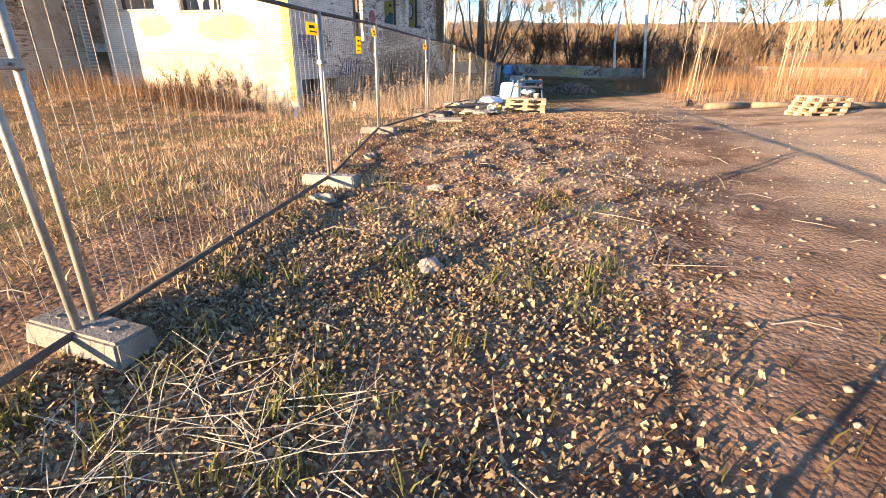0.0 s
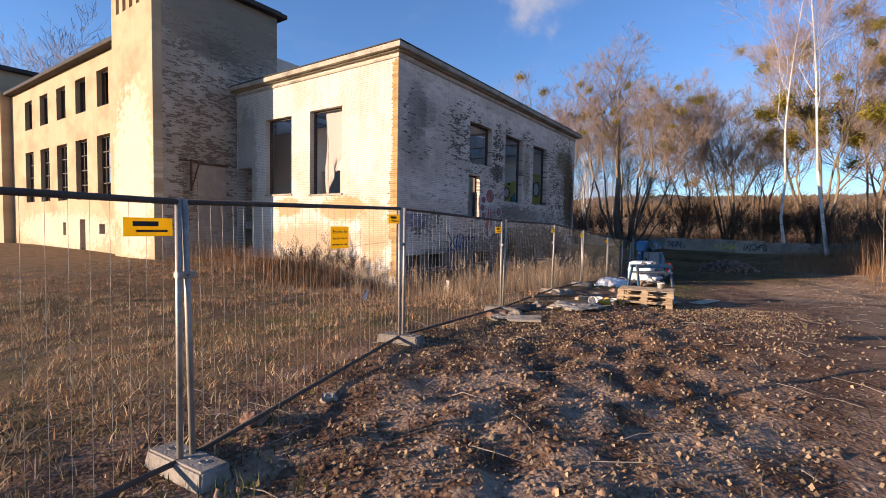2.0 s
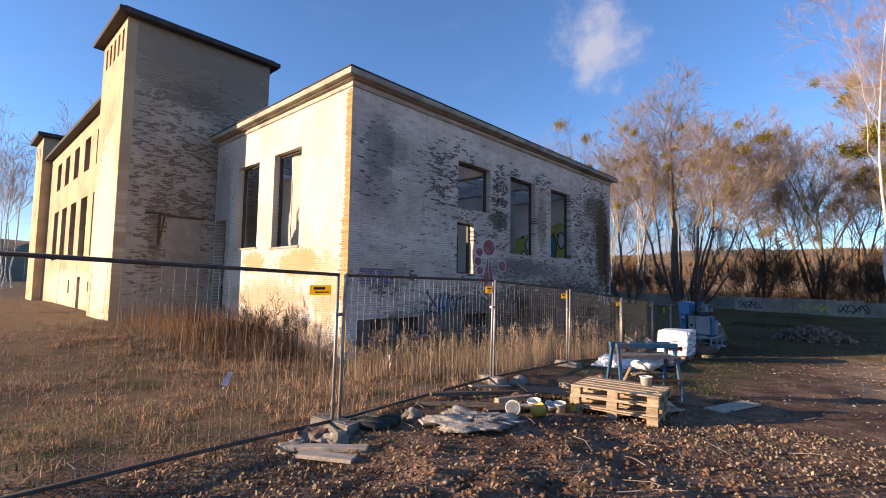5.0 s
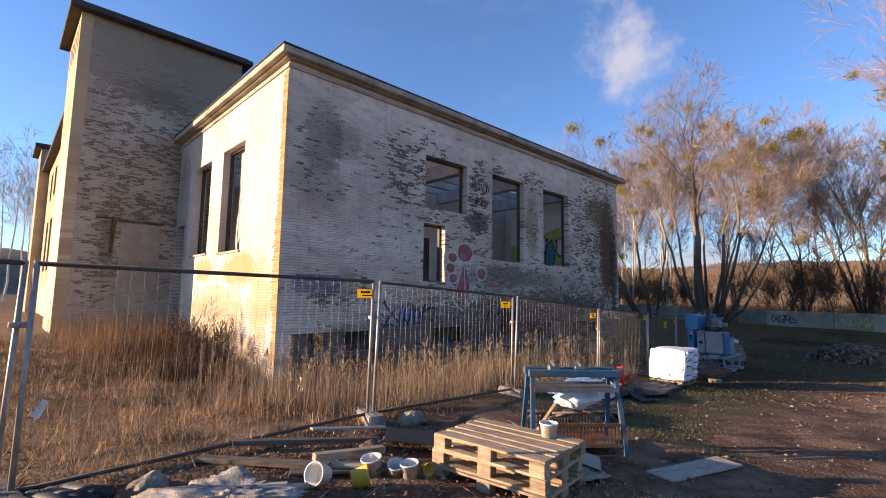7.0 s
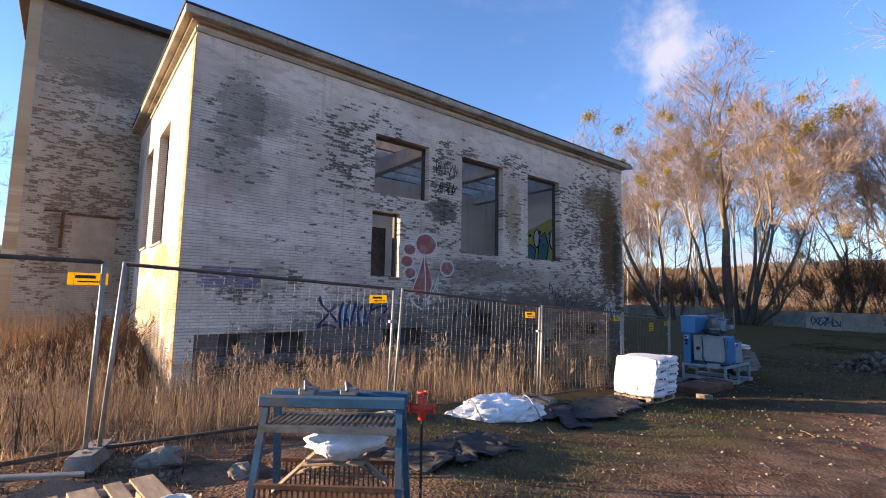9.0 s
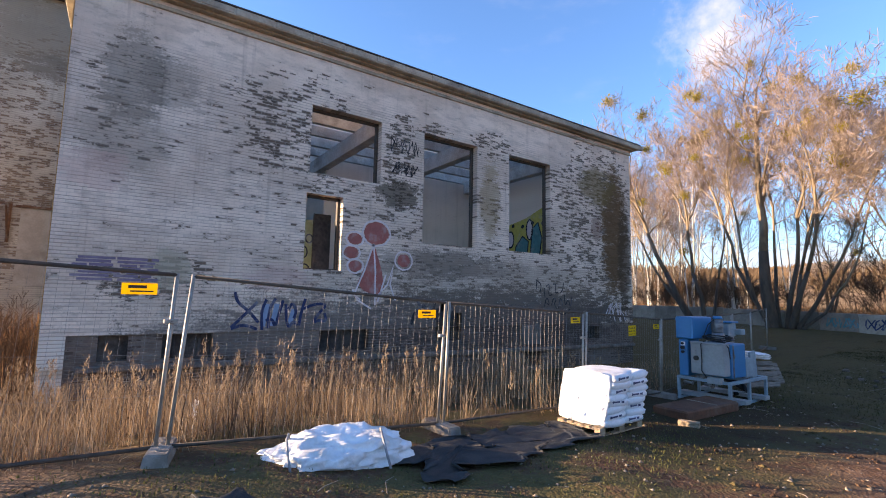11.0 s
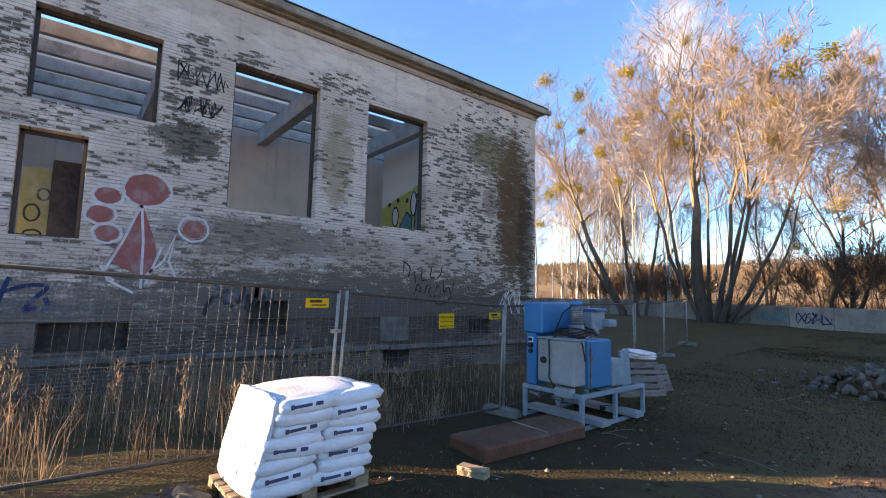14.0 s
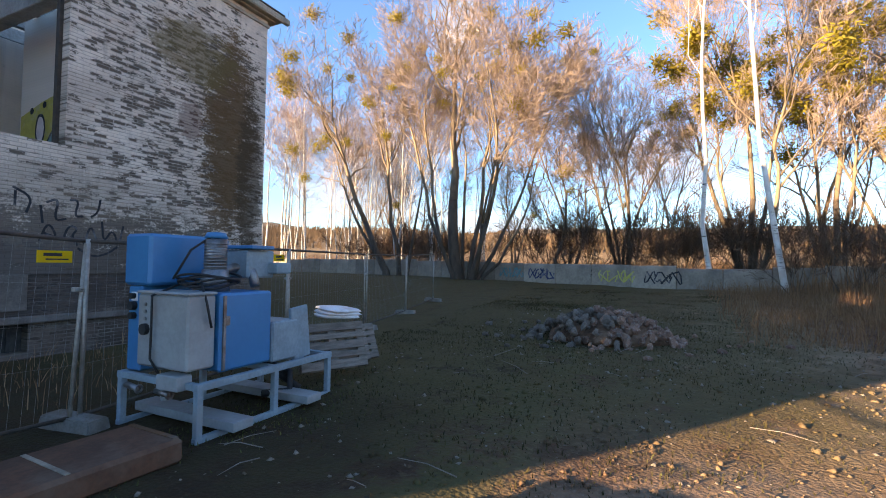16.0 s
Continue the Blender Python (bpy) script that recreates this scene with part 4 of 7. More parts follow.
# ---- trees ----
def branch(limbs, twigs, p, d, length, r, level, rng, spread, depth, tip_clumps, up=0.12, tw=1.0, calm=1.0, side=1.0, few=(8, 8, 7, 6)):
    """A limb with its side shoots. Thick wood goes into limbs, the last shoots into twigs."""
    steps = 6 if level == 0 else 5 if level == 1 else 4 if level < depth else 2
    pts, rs, dirs = [p.copy()], [r], [d.copy()]
    q, e = p.copy(), d.normalized()
    for i in range(steps):
        wob = 0.12 * calm if level == 0 else 0.22
        e = (e + Vector((rng.gauss(0, wob), rng.gauss(0, wob), rng.gauss(0, wob) + up))).normalized()
        q = q + e * (length / steps)
        pts.append(q.copy())
        dirs.append(e.copy())
        rs.append(max(r * (1 - (i + 1) / steps * (0.72 if level < 2 else 0.85)), 0.0035))
    if level >= depth:
        twigs.tube(pts, [max(0.0075 * tw, a) for a in rs], 3, False)
        return
    (limbs if level < 3 else twigs).tube(pts, rs, 8 if level == 0 else 6 if level == 1 else 4 if level == 2 else 3, level == 0)
    count = few[min(level, 3)]
    for k in range(count):
        t = 0.28 + 0.72 * (k + rng.random()) / count
        i = min(int(t * steps), steps - 1)
        f = t * steps - i
        at = pts[i].lerp(pts[i + 1], f)
        out = Vector((rng.gauss(0, 1), rng.gauss(0, 1), rng.gauss(0, 0.35)))
        out = (out - dirs[i] * out.dot(dirs[i])).normalized()
        a = spread * rng.uniform(0.6, 1.25)
        e2 = dirs[i] * math.cos(a) + out * math.sin(a)
        branch(limbs, twigs, at, e2, length * rng.uniform(0.42, 0.7) * (1.15 - 0.42 * t) * (0.55 + 0.45 * side if level == 0 else 1.0), rs[i] * rng.uniform(0.48, 0.68) * (side if level == 0 else 1.0), level + 1, rng, spread, depth, tip_clumps, up, tw, calm, side, few)
    if level <= 3:
        tip_clumps.append(pts[-1].copy())
        tip_clumps.append(pts[-2].copy())


def mistletoe_mesh(seed):
    """A ragged ball of forked stems with small paired leaves."""
    r, vs, fs = random.Random(seed), [], []
    for k in range(300):
        d = Vector((r.gauss(0, 1), r.gauss(0, 1), r.gauss(0, 1))).normalized()
        p = d * r.uniform(0.25, 1.0) * (1 + 0.35 * noise.noise(d * 2.2 + Vector((seed, 0, 0))))
        a = d.orthogonal().normalized()
        b = d.cross(a)
        t = r.uniform(0, 6.28)
        s = a * math.cos(t) + b * math.sin(t)
        l, w = r.uniform(0.14, 0.26), r.uniform(0.035, 0.075)
        e = (d * 0.6 + s * 0.8).normalized()
        c = e.cross(d).normalized()
        i = len(vs)
        vs += [p - e * l * 0.6, p + c * w, p + e * l, p - c * w]
        fs.append((i, i + 1, i + 2, i + 3))
    me = bpy.data.meshes.new("mistletoe")
    me.from_pydata(vs, [], fs)
    me.materials.append(M_mistletoe)
    return me


MISTLETOE = [mistletoe_mesh(k) for k in (3, 8, 15)]


def tree(seed, height, stems, spread, depth, label, bark, limb, lean=(0, 0), thick=0.3, clumps=0, clump_size=0.55, splay=0.35, twig_mat=None, name="tree", up=0.12, tw=1.0, calm=1.0, side=1.0, few=(8, 8, 7, 6), category="tree", plan=None):
    """A leafless tree at the origin: trunk and limbs, a crown of twigs, balls of mistletoe."""
    rng = random.Random(seed)
    ob = thing(name, Matrix.Identity(4), label, category)
    limbs, twigs, ends = Geo(), Geo(), []
    trunk = Geo()
    for k in range(len(plan) if plan else stems):
        a = 6.283 * (k + rng.random() * 0.6) / stems
        s = splay * rng.uniform(0.5, 1.2) * (1.0 if k else 0.15) if stems > 1 else 0.02
        d = Vector((math.cos(a) * s + lean[0], math.sin(a) * s + lean[1], 1)).normalized()
        h = height * rng.uniform(0.62, 1.0) if k else height
        foot = Vector((math.cos(a), math.sin(a), 0)) * (0.25 if stems > 1 else 0)
        r = thick * (rng.uniform(0.6, 1.0) if k else 1.0)
        if plan:                                 # stems as they stand: foot, lean, height, girth
            fx, fy, lx, ly, h, r = plan[k]
            foot, d = Vector((fx, fy, 0)), Vector((lx, ly, 1)).normalized()
        top = foot + d * h * 0.3
        mid = foot.lerp(top, 0.5) + Vector((rng.gauss(0, 0.12), rng.gauss(0, 0.12), 0))
        trunk.tube([foot - Vector((0, 0, 0.4)), foot + Vector((0, 0, 0.15)), mid, top], [r * 1.45, r * 1.2, r, r * 0.86], 9)
        branch(limbs, twigs, top - d * 0.05, d, h * 0.7, r * 0.86, 0, rng, spread, depth, ends, up, tw, calm, side, few)
    part("trunk", trunk, bark, ob, smooth=True)
    part("branchwork", limbs, limb, ob, smooth=True)
    part("crown", twigs, twig_mat or M_twig, ob, "fine bare twigs")
    ends = [e for e in ends if e.z > height * 0.3]
    for k in range(clumps):
        e = ends[rng.randrange(len(ends))]
        s = clump_size * rng.uniform(0.6, 1.35)
        part("mistletoe", MISTLETOE[k % 3], None, ob, "yellow-green mistletoe ball", Matrix.Translation(e) @ Matrix.Rotation(rng.uniform(0, 6), 4, "Z") @ Matrix.Diagonal((s, s, s * 0.85, 1)))
    return ob


def plant(ob, x, y, turn=0, scale=1.0):
    ob.matrix_basis = Matrix.Translation((x, y, gz(x, y))) @ Matrix.Rotation(radians(turn), 4, "Z") @ Matrix.Scale(scale, 4)
    return ob


def replant(ob, x, y, turn, scale, label=""):
    c = copy_thing(ob, Matrix.Identity(4))
    plant(c, x, y, turn, scale)
    return tagged(c, label)


WILLOW = [(0, 0, -0.06, 0.0, 16.9, 0.34), (-0.25, 0.1, -0.42, -0.05, 15.0, 0.13), (-0.1, -0.3, -0.22, -0.25, 13.5, 0.12), (0.8, 0.2, 0.14, 0.1, 14.0, 0.15), (1.1, -0.2, 0.34, -0.15, 13.0, 0.14), (1.45, 0.1, 0.52, 0.05, 12.0, 0.12), (0.7, 0.6, 0.1, 0.4, 13.0, 0.12), (1.8, -0.1, 0.8, -0.1, 9.0, 0.09), (0.3, 0.3, -0.12, 0.3, 14.0, 0.12), (1.2, 0.3, 0.22, -0.3, 12.5, 0.1)]
willow = plant(tree(21, 20.5, 6, 0.74, 4, "large many-stemmed bare willow with mistletoe behind the wall", M_bark, M_limb, clumps=34, clump_size=0.55, up=0.15, plan=WILLOW, few=(9, 7, 6, 4), side=0.85, tw=1.7), -12.1, 53.9, 0)
elder = plant(tree(5, 16.0, 2, 0.6, 4, "leaning bare tree with mistletoe behind the wall", M_bark, M_limb, clumps=12, clump_size=0.75, tw=1.5, few=(8, 8, 6, 4), plan=[(0, 0, -0.5, 0.0, 14.0, 0.21), (-0.3, 0.2, -0.72, 0.1, 12.0, 0.13)]), -17.8, 54.6, 0)
slim = plant(tree(9, 12.5, 2, 0.45, 4, "slim bare tree with several mistletoe balls", M_bark, M_limb, clumps=9, clump_size=0.55, up=0.1, tw=1.5, few=(8, 7, 6, 4), plan=[(0, 0, -0.2, 0, 12.5, 0.15), (0.5, 0.3, 0.1, 0.1, 11.0, 0.1)]), -16.9, 54.8, 0)
thicket_tree = plant(tree(33, 14.5, 7, 0.55, 4, "many-stemmed bare willow with dark twigs", M_bark, M_limb, thick=0.14, clumps=12, clump_size=0.55, splay=0.36, up=0.16, tw=1.7, few=(8, 7, 6, 4)), -2.9, 64.0, 0)
mistletoe_tree = plant(tree(47, 17.0, 5, 0.55, 4, "tall bare poplar crowded with golden mistletoe", M_bark, M_limb, thick=0.17, clumps=48, clump_size=0.85, splay=0.3, tw=1.7, few=(8, 8, 6, 4)), 4.4, 59.0, 40)
poplar = plant(tree(52, 17.0, 3, 0.55, 4, "tall bare poplar crowded with golden mistletoe", M_bark, M_limb, thick=0.17, clumps=34, clump_size=0.85, splay=0.22, tw=1.7, few=(8, 8, 6, 4)), 9.0, 61.0, 10)
snag = plant(tree(61, 9.5, 1, 0.5, 3, "thin dark leaning sapling", M_bark, M_bark, lean=(0.22, 0), thick=0.12, splay=0.0), -7.2, 60.0, 0)
birch = plant(tree(71, 23.0, 1, 0.5, 4, "tall white-barked birch without leaves", M_birch, M_birch, lean=(-0.13, 0.02), thick=0.118, splay=0.0, twig_mat=M_birch_twig, up=0.03, calm=0.3, side=0.5), 4.6, 51.3, 0)
birch2 = plant(tree(72, 21.0, 1, 0.5, 4, "tall white-barked birch without leaves", M_birch, M_birch, lean=(-0.05, 0.0), thick=0.105, splay=0.0, twig_mat=M_birch_twig, up=0.03, calm=0.3, side=0.5), 1.9, 52.2, 0)
far_willow = plant(tree(35, 16.0, 5, 0.6, 3, "bare many-stemmed willow beyond the wall", M_bark, M_limb, thick=0.15, clumps=6, splay=0.36, tw=2.0, few=(8, 7, 6, 6)), 12.5, 61.0, 80)
for x, y, turn, s in ((19, 66, 200, 0.95), (27, 72, 20, 1.1), (-27, 74, 120, 0.9), (-36, 80, 250, 0.85), (-8.5, 74, 120, 0.95), (12, 74, 200, 1.1), (22, 84, 60, 1.0), (0, 84, 10, 1.0), (-18, 86, 170, 0.9), (35, 70, 300, 1.1), (44, 66, 40, 1.0)):
    replant(far_willow, x, y, turn, s)
# birch groves behind the works and beyond the west gable
slender = plant(tree(81, 15.0, 1, 0.42, 3, "slender pale birch in a dense grove", M_birch, M_birch, thick=0.1, twig_mat=M_birch_twig, up=0.06, tw=1.8, calm=0.4, side=0.6, few=(9, 6, 4, 4)), -20, 66, 0)
slender2 = plant(tree(82, 16.0, 2, 0.4, 3, "slender pale birch in a dense grove", M_birch, M_birch, thick=0.09, splay=0.08, twig_mat=M_birch_twig, up=0.06, tw=1.8, calm=0.4, side=0.6, few=(9, 6, 4, 4)), -22.5, 64, 0)
rt = random.Random(7)
for k in range(36):
    x, y = rt.uniform(-42, -17), rt.uniform(60, 84)
    replant((slender, slender2)[k % 2], x, y, rt.uniform(0, 360), rt.uniform(0.7, 1.15))
for k in range(28):
    x, y = rt.uniform(-100, -57), rt.uniform(3, 44)
    replant((slender, slender2)[k % 2], x, y, rt.uniform(0, 360), rt.uniform(0.9, 1.25))


bush = plant(tree(91, 4.6, 8, 0.7, 2, "dense dark leafless bush behind the wall", M_bark, M_bark, thick=0.03, splay=0.75, twig_mat=M_brush, name="bush", tw=1.7, few=(9, 8, 6, 6), category="bush"), -2.0, 56.5, 0)
for k in range(38):
    x = rt.uniform(-30, 26)
    y = float(np.interp(x, [-30, -9.8, 0.4, 26], [60, 56.6, 54, 57])) + rt.uniform(0.5, 12)
    replant(bush, x, y, rt.uniform(0, 360), rt.uniform(0.55, 1.15))

for k in range(7):
    replant(bush, rt.uniform(0, 14), rt.uniform(55.5, 62), rt.uniform(0, 360), rt.uniform(0.6, 1.1))


def saplings():
    g = Geo()
    r = random.Random(13)
    for k in range(4):
        x, y = r.gauss(0, 0.35), r.gauss(0, 0.35)
        h = r.uniform(3.4, 5.8)
        lean = (r.gauss(0, 0.045), r.gauss(0, 0.045))
        g.tube([(x, y, -0.2), (x + lean[0] * h * 0.5, y + lean[1] * h * 0.5, h * 0.5), (x + lean[0] * h * 1.2, y + lean[1] * h, h)], [0.015, 0.011, 0.003], 5)
        for i in range(9):                       # short side twigs on the upper half
            f = r.uniform(0.45, 0.95)
            p = Vector((x + lean[0] * h * f * 1.1, y + lean[1] * h * f, h * f))
            a, l = r.uniform(0, 6.28), r.uniform(0.25, 0.7)
            g.tube([p, p + Vector((math.cos(a) * l * 0.5, math.sin(a) * l * 0.5, l))], [0.005, 0.002], 3, False)
    return g


sap = thing("sapling", pose(5.9, 30.2, gz(5.9, 30.2)), "clump of thin pale birch saplings among reeds", "sapling", "birch saplings")
part("stem", saplings(), M_sapling, sap)
for k in range(4):
    x, y = rt.uniform(5.4, 13.0), rt.uniform(24.5, 36.0)
    copy_thing(sap, pose(x, y, gz(x, y), 0, 0, rt.uniform(0, 360)) @ Matrix.Scale(rt.uniform(0.8, 1.35), 4))


for x, y, turn, k in ((4.6, 49.6, 10, 0.5), (5.9, 48.4, 80, 0.62), (7.0, 50.2, 150, 0.7), (8.2, 47.6, 220, 0.6), (9.3, 49.8, 300, 0.75), (10.6, 48.0, 40, 0.7), (6.4, 45.6, 190, 0.42)):
    replant(bush, x, y, turn, k, "dark leafless bush among dead grass before the wall")


# ---- grasses, reeds, litter ----
def blades(name, xs, ys, h0, h1, width, mat, label, seed, bend=0.35, lift=0.0, flat=0.0, tall=None):
    """One blade at each place: a bent, tapering strip of two quads' length, ending in a point."""
    r = np.random.RandomState(seed)
    k = len(xs)
    z = ground_z(xs, ys) - 0.02 + lift
    h = r.uniform(h0, h1, k) * (1.0 if tall is None else tall)
    a, b = r.uniform(0, 6.283, k), r.uniform(0, 6.283, k)
    w = width * r.uniform(0.6, 1.4, k)
    lean = np.abs(r.normal(0, bend, k)) + flat
    dx, dy = np.cos(a), np.sin(a)
    sx, sy = np.cos(b) * w, np.sin(b) * w
    up = 1.0 / np.sqrt(1 + lean ** 2)
    p0, p1 = np.stack([xs - sx, ys - sy, z], 1), np.stack([xs + sx, ys + sy, z], 1)
    mx, my, mz = xs + dx * h * lean * 0.35 * up, ys + dy * h * lean * 0.35 * up, z + h * 0.55 * up
    p2, p3 = np.stack([mx + sx * 0.75, my + sy * 0.75, mz], 1), np.stack([mx - sx * 0.75, my - sy * 0.75, mz], 1)
    p4 = np.stack([xs + dx * h * lean * up, ys + dy * h * lean * up, z + h * up], 1)
    v = np.stack([p0, p1, p2, p3, p4], 1).reshape(-1, 3)
    i = np.arange(k) * 5
    f = np.concatenate([np.stack([i, i + 1, i + 2], 1), np.stack([i, i + 2, i + 3], 1), np.stack([i + 3, i + 2, i + 4], 1)])
    return sheet(name, v, f, mat, label, "grass")


def scatter(seed, n, x0, x1, y0, y1, keep):
    """n places in a rectangle, thinned by keep(x, y, random)."""
    r = np.random.RandomState(seed)
    x, y = r.uniform(x0, x1, n), r.uniform(y0, y1, n)
    ok = keep(x, y, r.uniform(0, 1, n))
    return x[ok], y[ok]


def tufts(seed, n, per, spread, x0, x1, y0, y1, keep):
    """Places gathered round n tuft centres, and each one's own height factor."""
    cx, cy = scatter(seed, n, x0, x1, y0, y1, keep)
    r = np.random.RandomState(seed + 500)
    size = np.repeat(r.uniform(0.45, 1.3, len(cx)), per)
    d = spread * np.repeat(r.uniform(0.5, 1.5, len(cx)), per)
    return np.repeat(cx, per) + r.normal(0, 1, len(size)) * d, np.repeat(cy, per) + r.normal(0, 1, len(size)) * d, size


fence_x = lambda y: np.interp(y, [q[1] for q in POSTS], [q[0] for q in POSTS])
outside = lambda x, y: ~((x < XA + 0.05) & (y > YB - 0.05) & (y < YE)) & ~((x < -22.0) & (y > 13.0))
clumpy = lambda x, y: 0.5 + 0.5 * waves(x, y, 1.9, 21)
# matted meadow
xs, ys, tall = tufts(1, 9000, 17, 0.085, -22.0, -2.2, -4.0, 18.0, lambda x, y, q: (x < fence_x(y) + 0.25) & outside(x, y) & (q < 0.12 + 0.88 * clumpy(x, y) ** 1.4) & (np.hypot(x, y - 6) < 20))
blades("meadow_grass", xs, ys, 0.06, 0.22, 0.0075, M_sedge, "matted brown winter grass behind the fence", 31, 1.6, tall=tall * np.clip(0.62 + (ys - 9) / 10, 0.62, 1.0))
xs, ys, tall = tufts(27, 2300, 16, 0.08, -14.0, -2.3, -2.0, 8.5, lambda x, y, q: (x < fence_x(y) + 0.15) & (q < (0.25 + 0.75 * clumpy(y, x)) * np.clip((9 - y) / 4, 0, 1)))
blades("meadow_pale", xs, ys, 0.05, 0.2, 0.006, M_pale_grass, "bleached pale grass in the winter meadow", 45, 1.3, tall=tall)
xs, ys = scatter(19, 60000, -14.0, -2.4, -2.0, 13.5, lambda x, y, q: (x < fence_x(y) + 0.2) & outside(x, y) & (q < np.clip(1.3 * waves(x, y, 0.9, 23) + 0.15, 0.03, 0.8)))
blades("meadow_green", xs, ys, 0.03, 0.1, 0.006, M_lush, "dull green grass patches in the winter meadow", 44, 1.2)
xs, ys = scatter(2, 44000, -22.0, -3.2, 2.0, 18.5, lambda x, y, q: (x < fence_x(y)) & outside(x, y) & (q < 0.45 * clumpy(x, y) ** 2 + 0.25 * (y > 11)))
blades("meadow_stalks", xs, ys, 0.12, 0.42, 0.004, M_straw, "thin dry straw-coloured stalks", 32, 1.5, tall=np.clip(0.6 + (ys - 9) / 8, 0.6, 1.0))
# tall dry grass along the plinth
xs, ys, tall = tufts(3, 2600, 20, 0.1, -11.3, -4.2, 12.0, 28.5, lambda x, y, q: (x < fence_x(y) - 0.15) & outside(x, y) & (q < 0.03 + np.clip((y - 13.2) / 4, 0, 1) * 0.8 * np.clip(0.3 + clumpy(x, y), 0, 1) * np.clip((fence_x(y) - x + 0.6) / 1.2, 0, 1) * np.where(y > 22.5, 0.28, 0.75)))
blades("tall_grass", xs, ys, 0.3, 0.95, 0.0038, M_straw, "tall dry straw-coloured grass along the plinth", 33, 0.42, tall=tall)
# taller weeds with ragged seed heads
xs, ys = scatter(61, 620, -10.6, -4.7, 14.5, 28.5, lambda x, y, q: (x < fence_x(y) - 0.2) & outside(x, y) & (q < 0.25 + 0.6 * clumpy(y, x)))
rs = np.random.RandomState(62)
stem = rs.uniform(0.6, 1.25, len(xs))
blades("weed_stems", xs, ys, 1.0, 1.02, 0.0035, M_straw, "tall dry weed stems along the fence", 63, 0.03, tall=stem)
per = 34
at = np.repeat(stem, per) * rs.uniform(0.62, 1.0, per * len(stem))
spray = 0.02 + 0.05 * rs.uniform(0, 1, len(at))
blades("seed_heads", np.repeat(xs, per) + rs.normal(0, 0.5, len(at)) * spray, np.repeat(ys, per) + rs.normal(0, 0.5, len(at)) * spray, 0.03, 0.11, 0.006, M_straw, "ragged dry seed heads on weed stems", 64, 0.9, lift=at)
xs, ys = scatter(4, 2600, -11.3, -4.8, 27.0, 37.0, lambda x, y, q: (x < fence_x(y) - 0.3) & (q < 0.5))
blades("tall_grass", xs, ys, 0.1, 0.45, 0.005, M_sedge, "brown grass in the shade of the wall", 34, 0.4)
xs, ys = scatter(5, 7000, -21.8, -11.8, 13.0, 17.0, lambda x, y, q: q < 0.3)
blades("dry_stems", xs, ys, 0.2, 1.25, 0.005, M_reed, "dry brown stems against the plastered wall", 35, 0.3)
xs, ys, tall = tufts(23, 420, 14, 0.12, -11.2, -5.2, 14.0, 27.0, lambda x, y, q: (x < fence_x(y) - 0.4) & outside(x, y) & (q < 0.5 * clumpy(y, x)))
blades("dead_weeds", xs, ys, 0.3, 1.1, 0.005, M_brush, "dark dead weed stems along the plinth", 41, 0.5, tall=tall)
xs, ys, tall = tufts(24, 300, 22, 0.16, -16.5, -12.1, 14.2, 16.9, lambda x, y, q: q < 0.8)
blades("dead_weeds", xs, ys, 0.25, 0.9, 0.006, M_brush, "dark dead weeds on the bank below the plastered wall", 42, 0.9, tall=tall)
for x, y, turn, s in ((-13.2, 16.2, 20, 0.27), (-14.3, 16.1, 130, 0.33), (-15.6, 15.9, 250, 0.26)):
    replant(bush, x, y, turn, s, "low dark leafless shrub below the plastered wall")
# short green turf on the yard
xs, ys = scatter(6, 90000, -4.6, 2.2, 17.5, 36.0, lambda x, y, q: (x > fence_x(y) - 0.3) & (q < np.clip(0.15 + 0.75 * (0.5 + 0.5 * waves(x, y, 1.4, 5)), 0, 1) * np.clip((-0.9 - 0.22 * (y - 20) - x + 0.8 * waves(x, y, 1.6, 31)) / 0.9, 0.03, 1)))
blades("yard_turf", xs, ys, 0.02, 0.07, 0.0065, M_lush, "short mossy green turf on the yard", 36, 0.8)
# turf beyond the sun, its shade put into a darker green
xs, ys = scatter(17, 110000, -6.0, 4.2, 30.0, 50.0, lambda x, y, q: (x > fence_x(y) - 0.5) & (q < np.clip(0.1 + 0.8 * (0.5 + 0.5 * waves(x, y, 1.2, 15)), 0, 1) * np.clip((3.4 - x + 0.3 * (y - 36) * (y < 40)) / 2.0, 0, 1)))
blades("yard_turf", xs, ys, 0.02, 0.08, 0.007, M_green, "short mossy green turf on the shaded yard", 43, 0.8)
xs, ys = scatter(7, 16000, -4.6, 2.0, -3.0, 16.0, lambda x, y, q: q < 0.35 * np.clip(0.2 + waves(x, y, 1.0, 6), 0, 1) + 0.5 * np.clip(1.2 - np.abs(x - fence_x(y) - 0.4), 0, 1))
blades("edge_grass", xs, ys, 0.04, 0.16, 0.005, M_green, "sparse green grass between leaf litter", 37, 0.7)
xs, ys = scatter(8, 19000, 4.6, 40.0, 22.0, 75.0, lambda x, y, q: (q < 0.9) & (x > 4.6 + 2.2 * waves(x, y, 0.5, 8)) & ((y > 27) | (x > 7)))
blades("reeds", xs, ys, 0.6, 2.6, 0.009, M_reed, "dense rust-brown reeds beside the yard", 38, 0.3)
xs, ys = scatter(9, 46000, -6.0, 12.0, 38.0, 56.0, lambda x, y, q: (x > 1.2 + 0.6 * waves(x, y, 1, 9)) & (q < 0.95 * np.clip((x - 0.5) / 4, 0, 1)))
blades("shrub_grass", xs, ys, 0.15, 0.8, 0.008, M_reed, "reddish-brown dead grass and brush", 39, 0.9)
xs, ys = scatter(10, 60000, -75.0, 60.0, 57.0, 110.0, lambda x, y, q: q < 0.85 * np.clip(0.45 + waves(x, y, 0.35, 10), 0.1, 1))
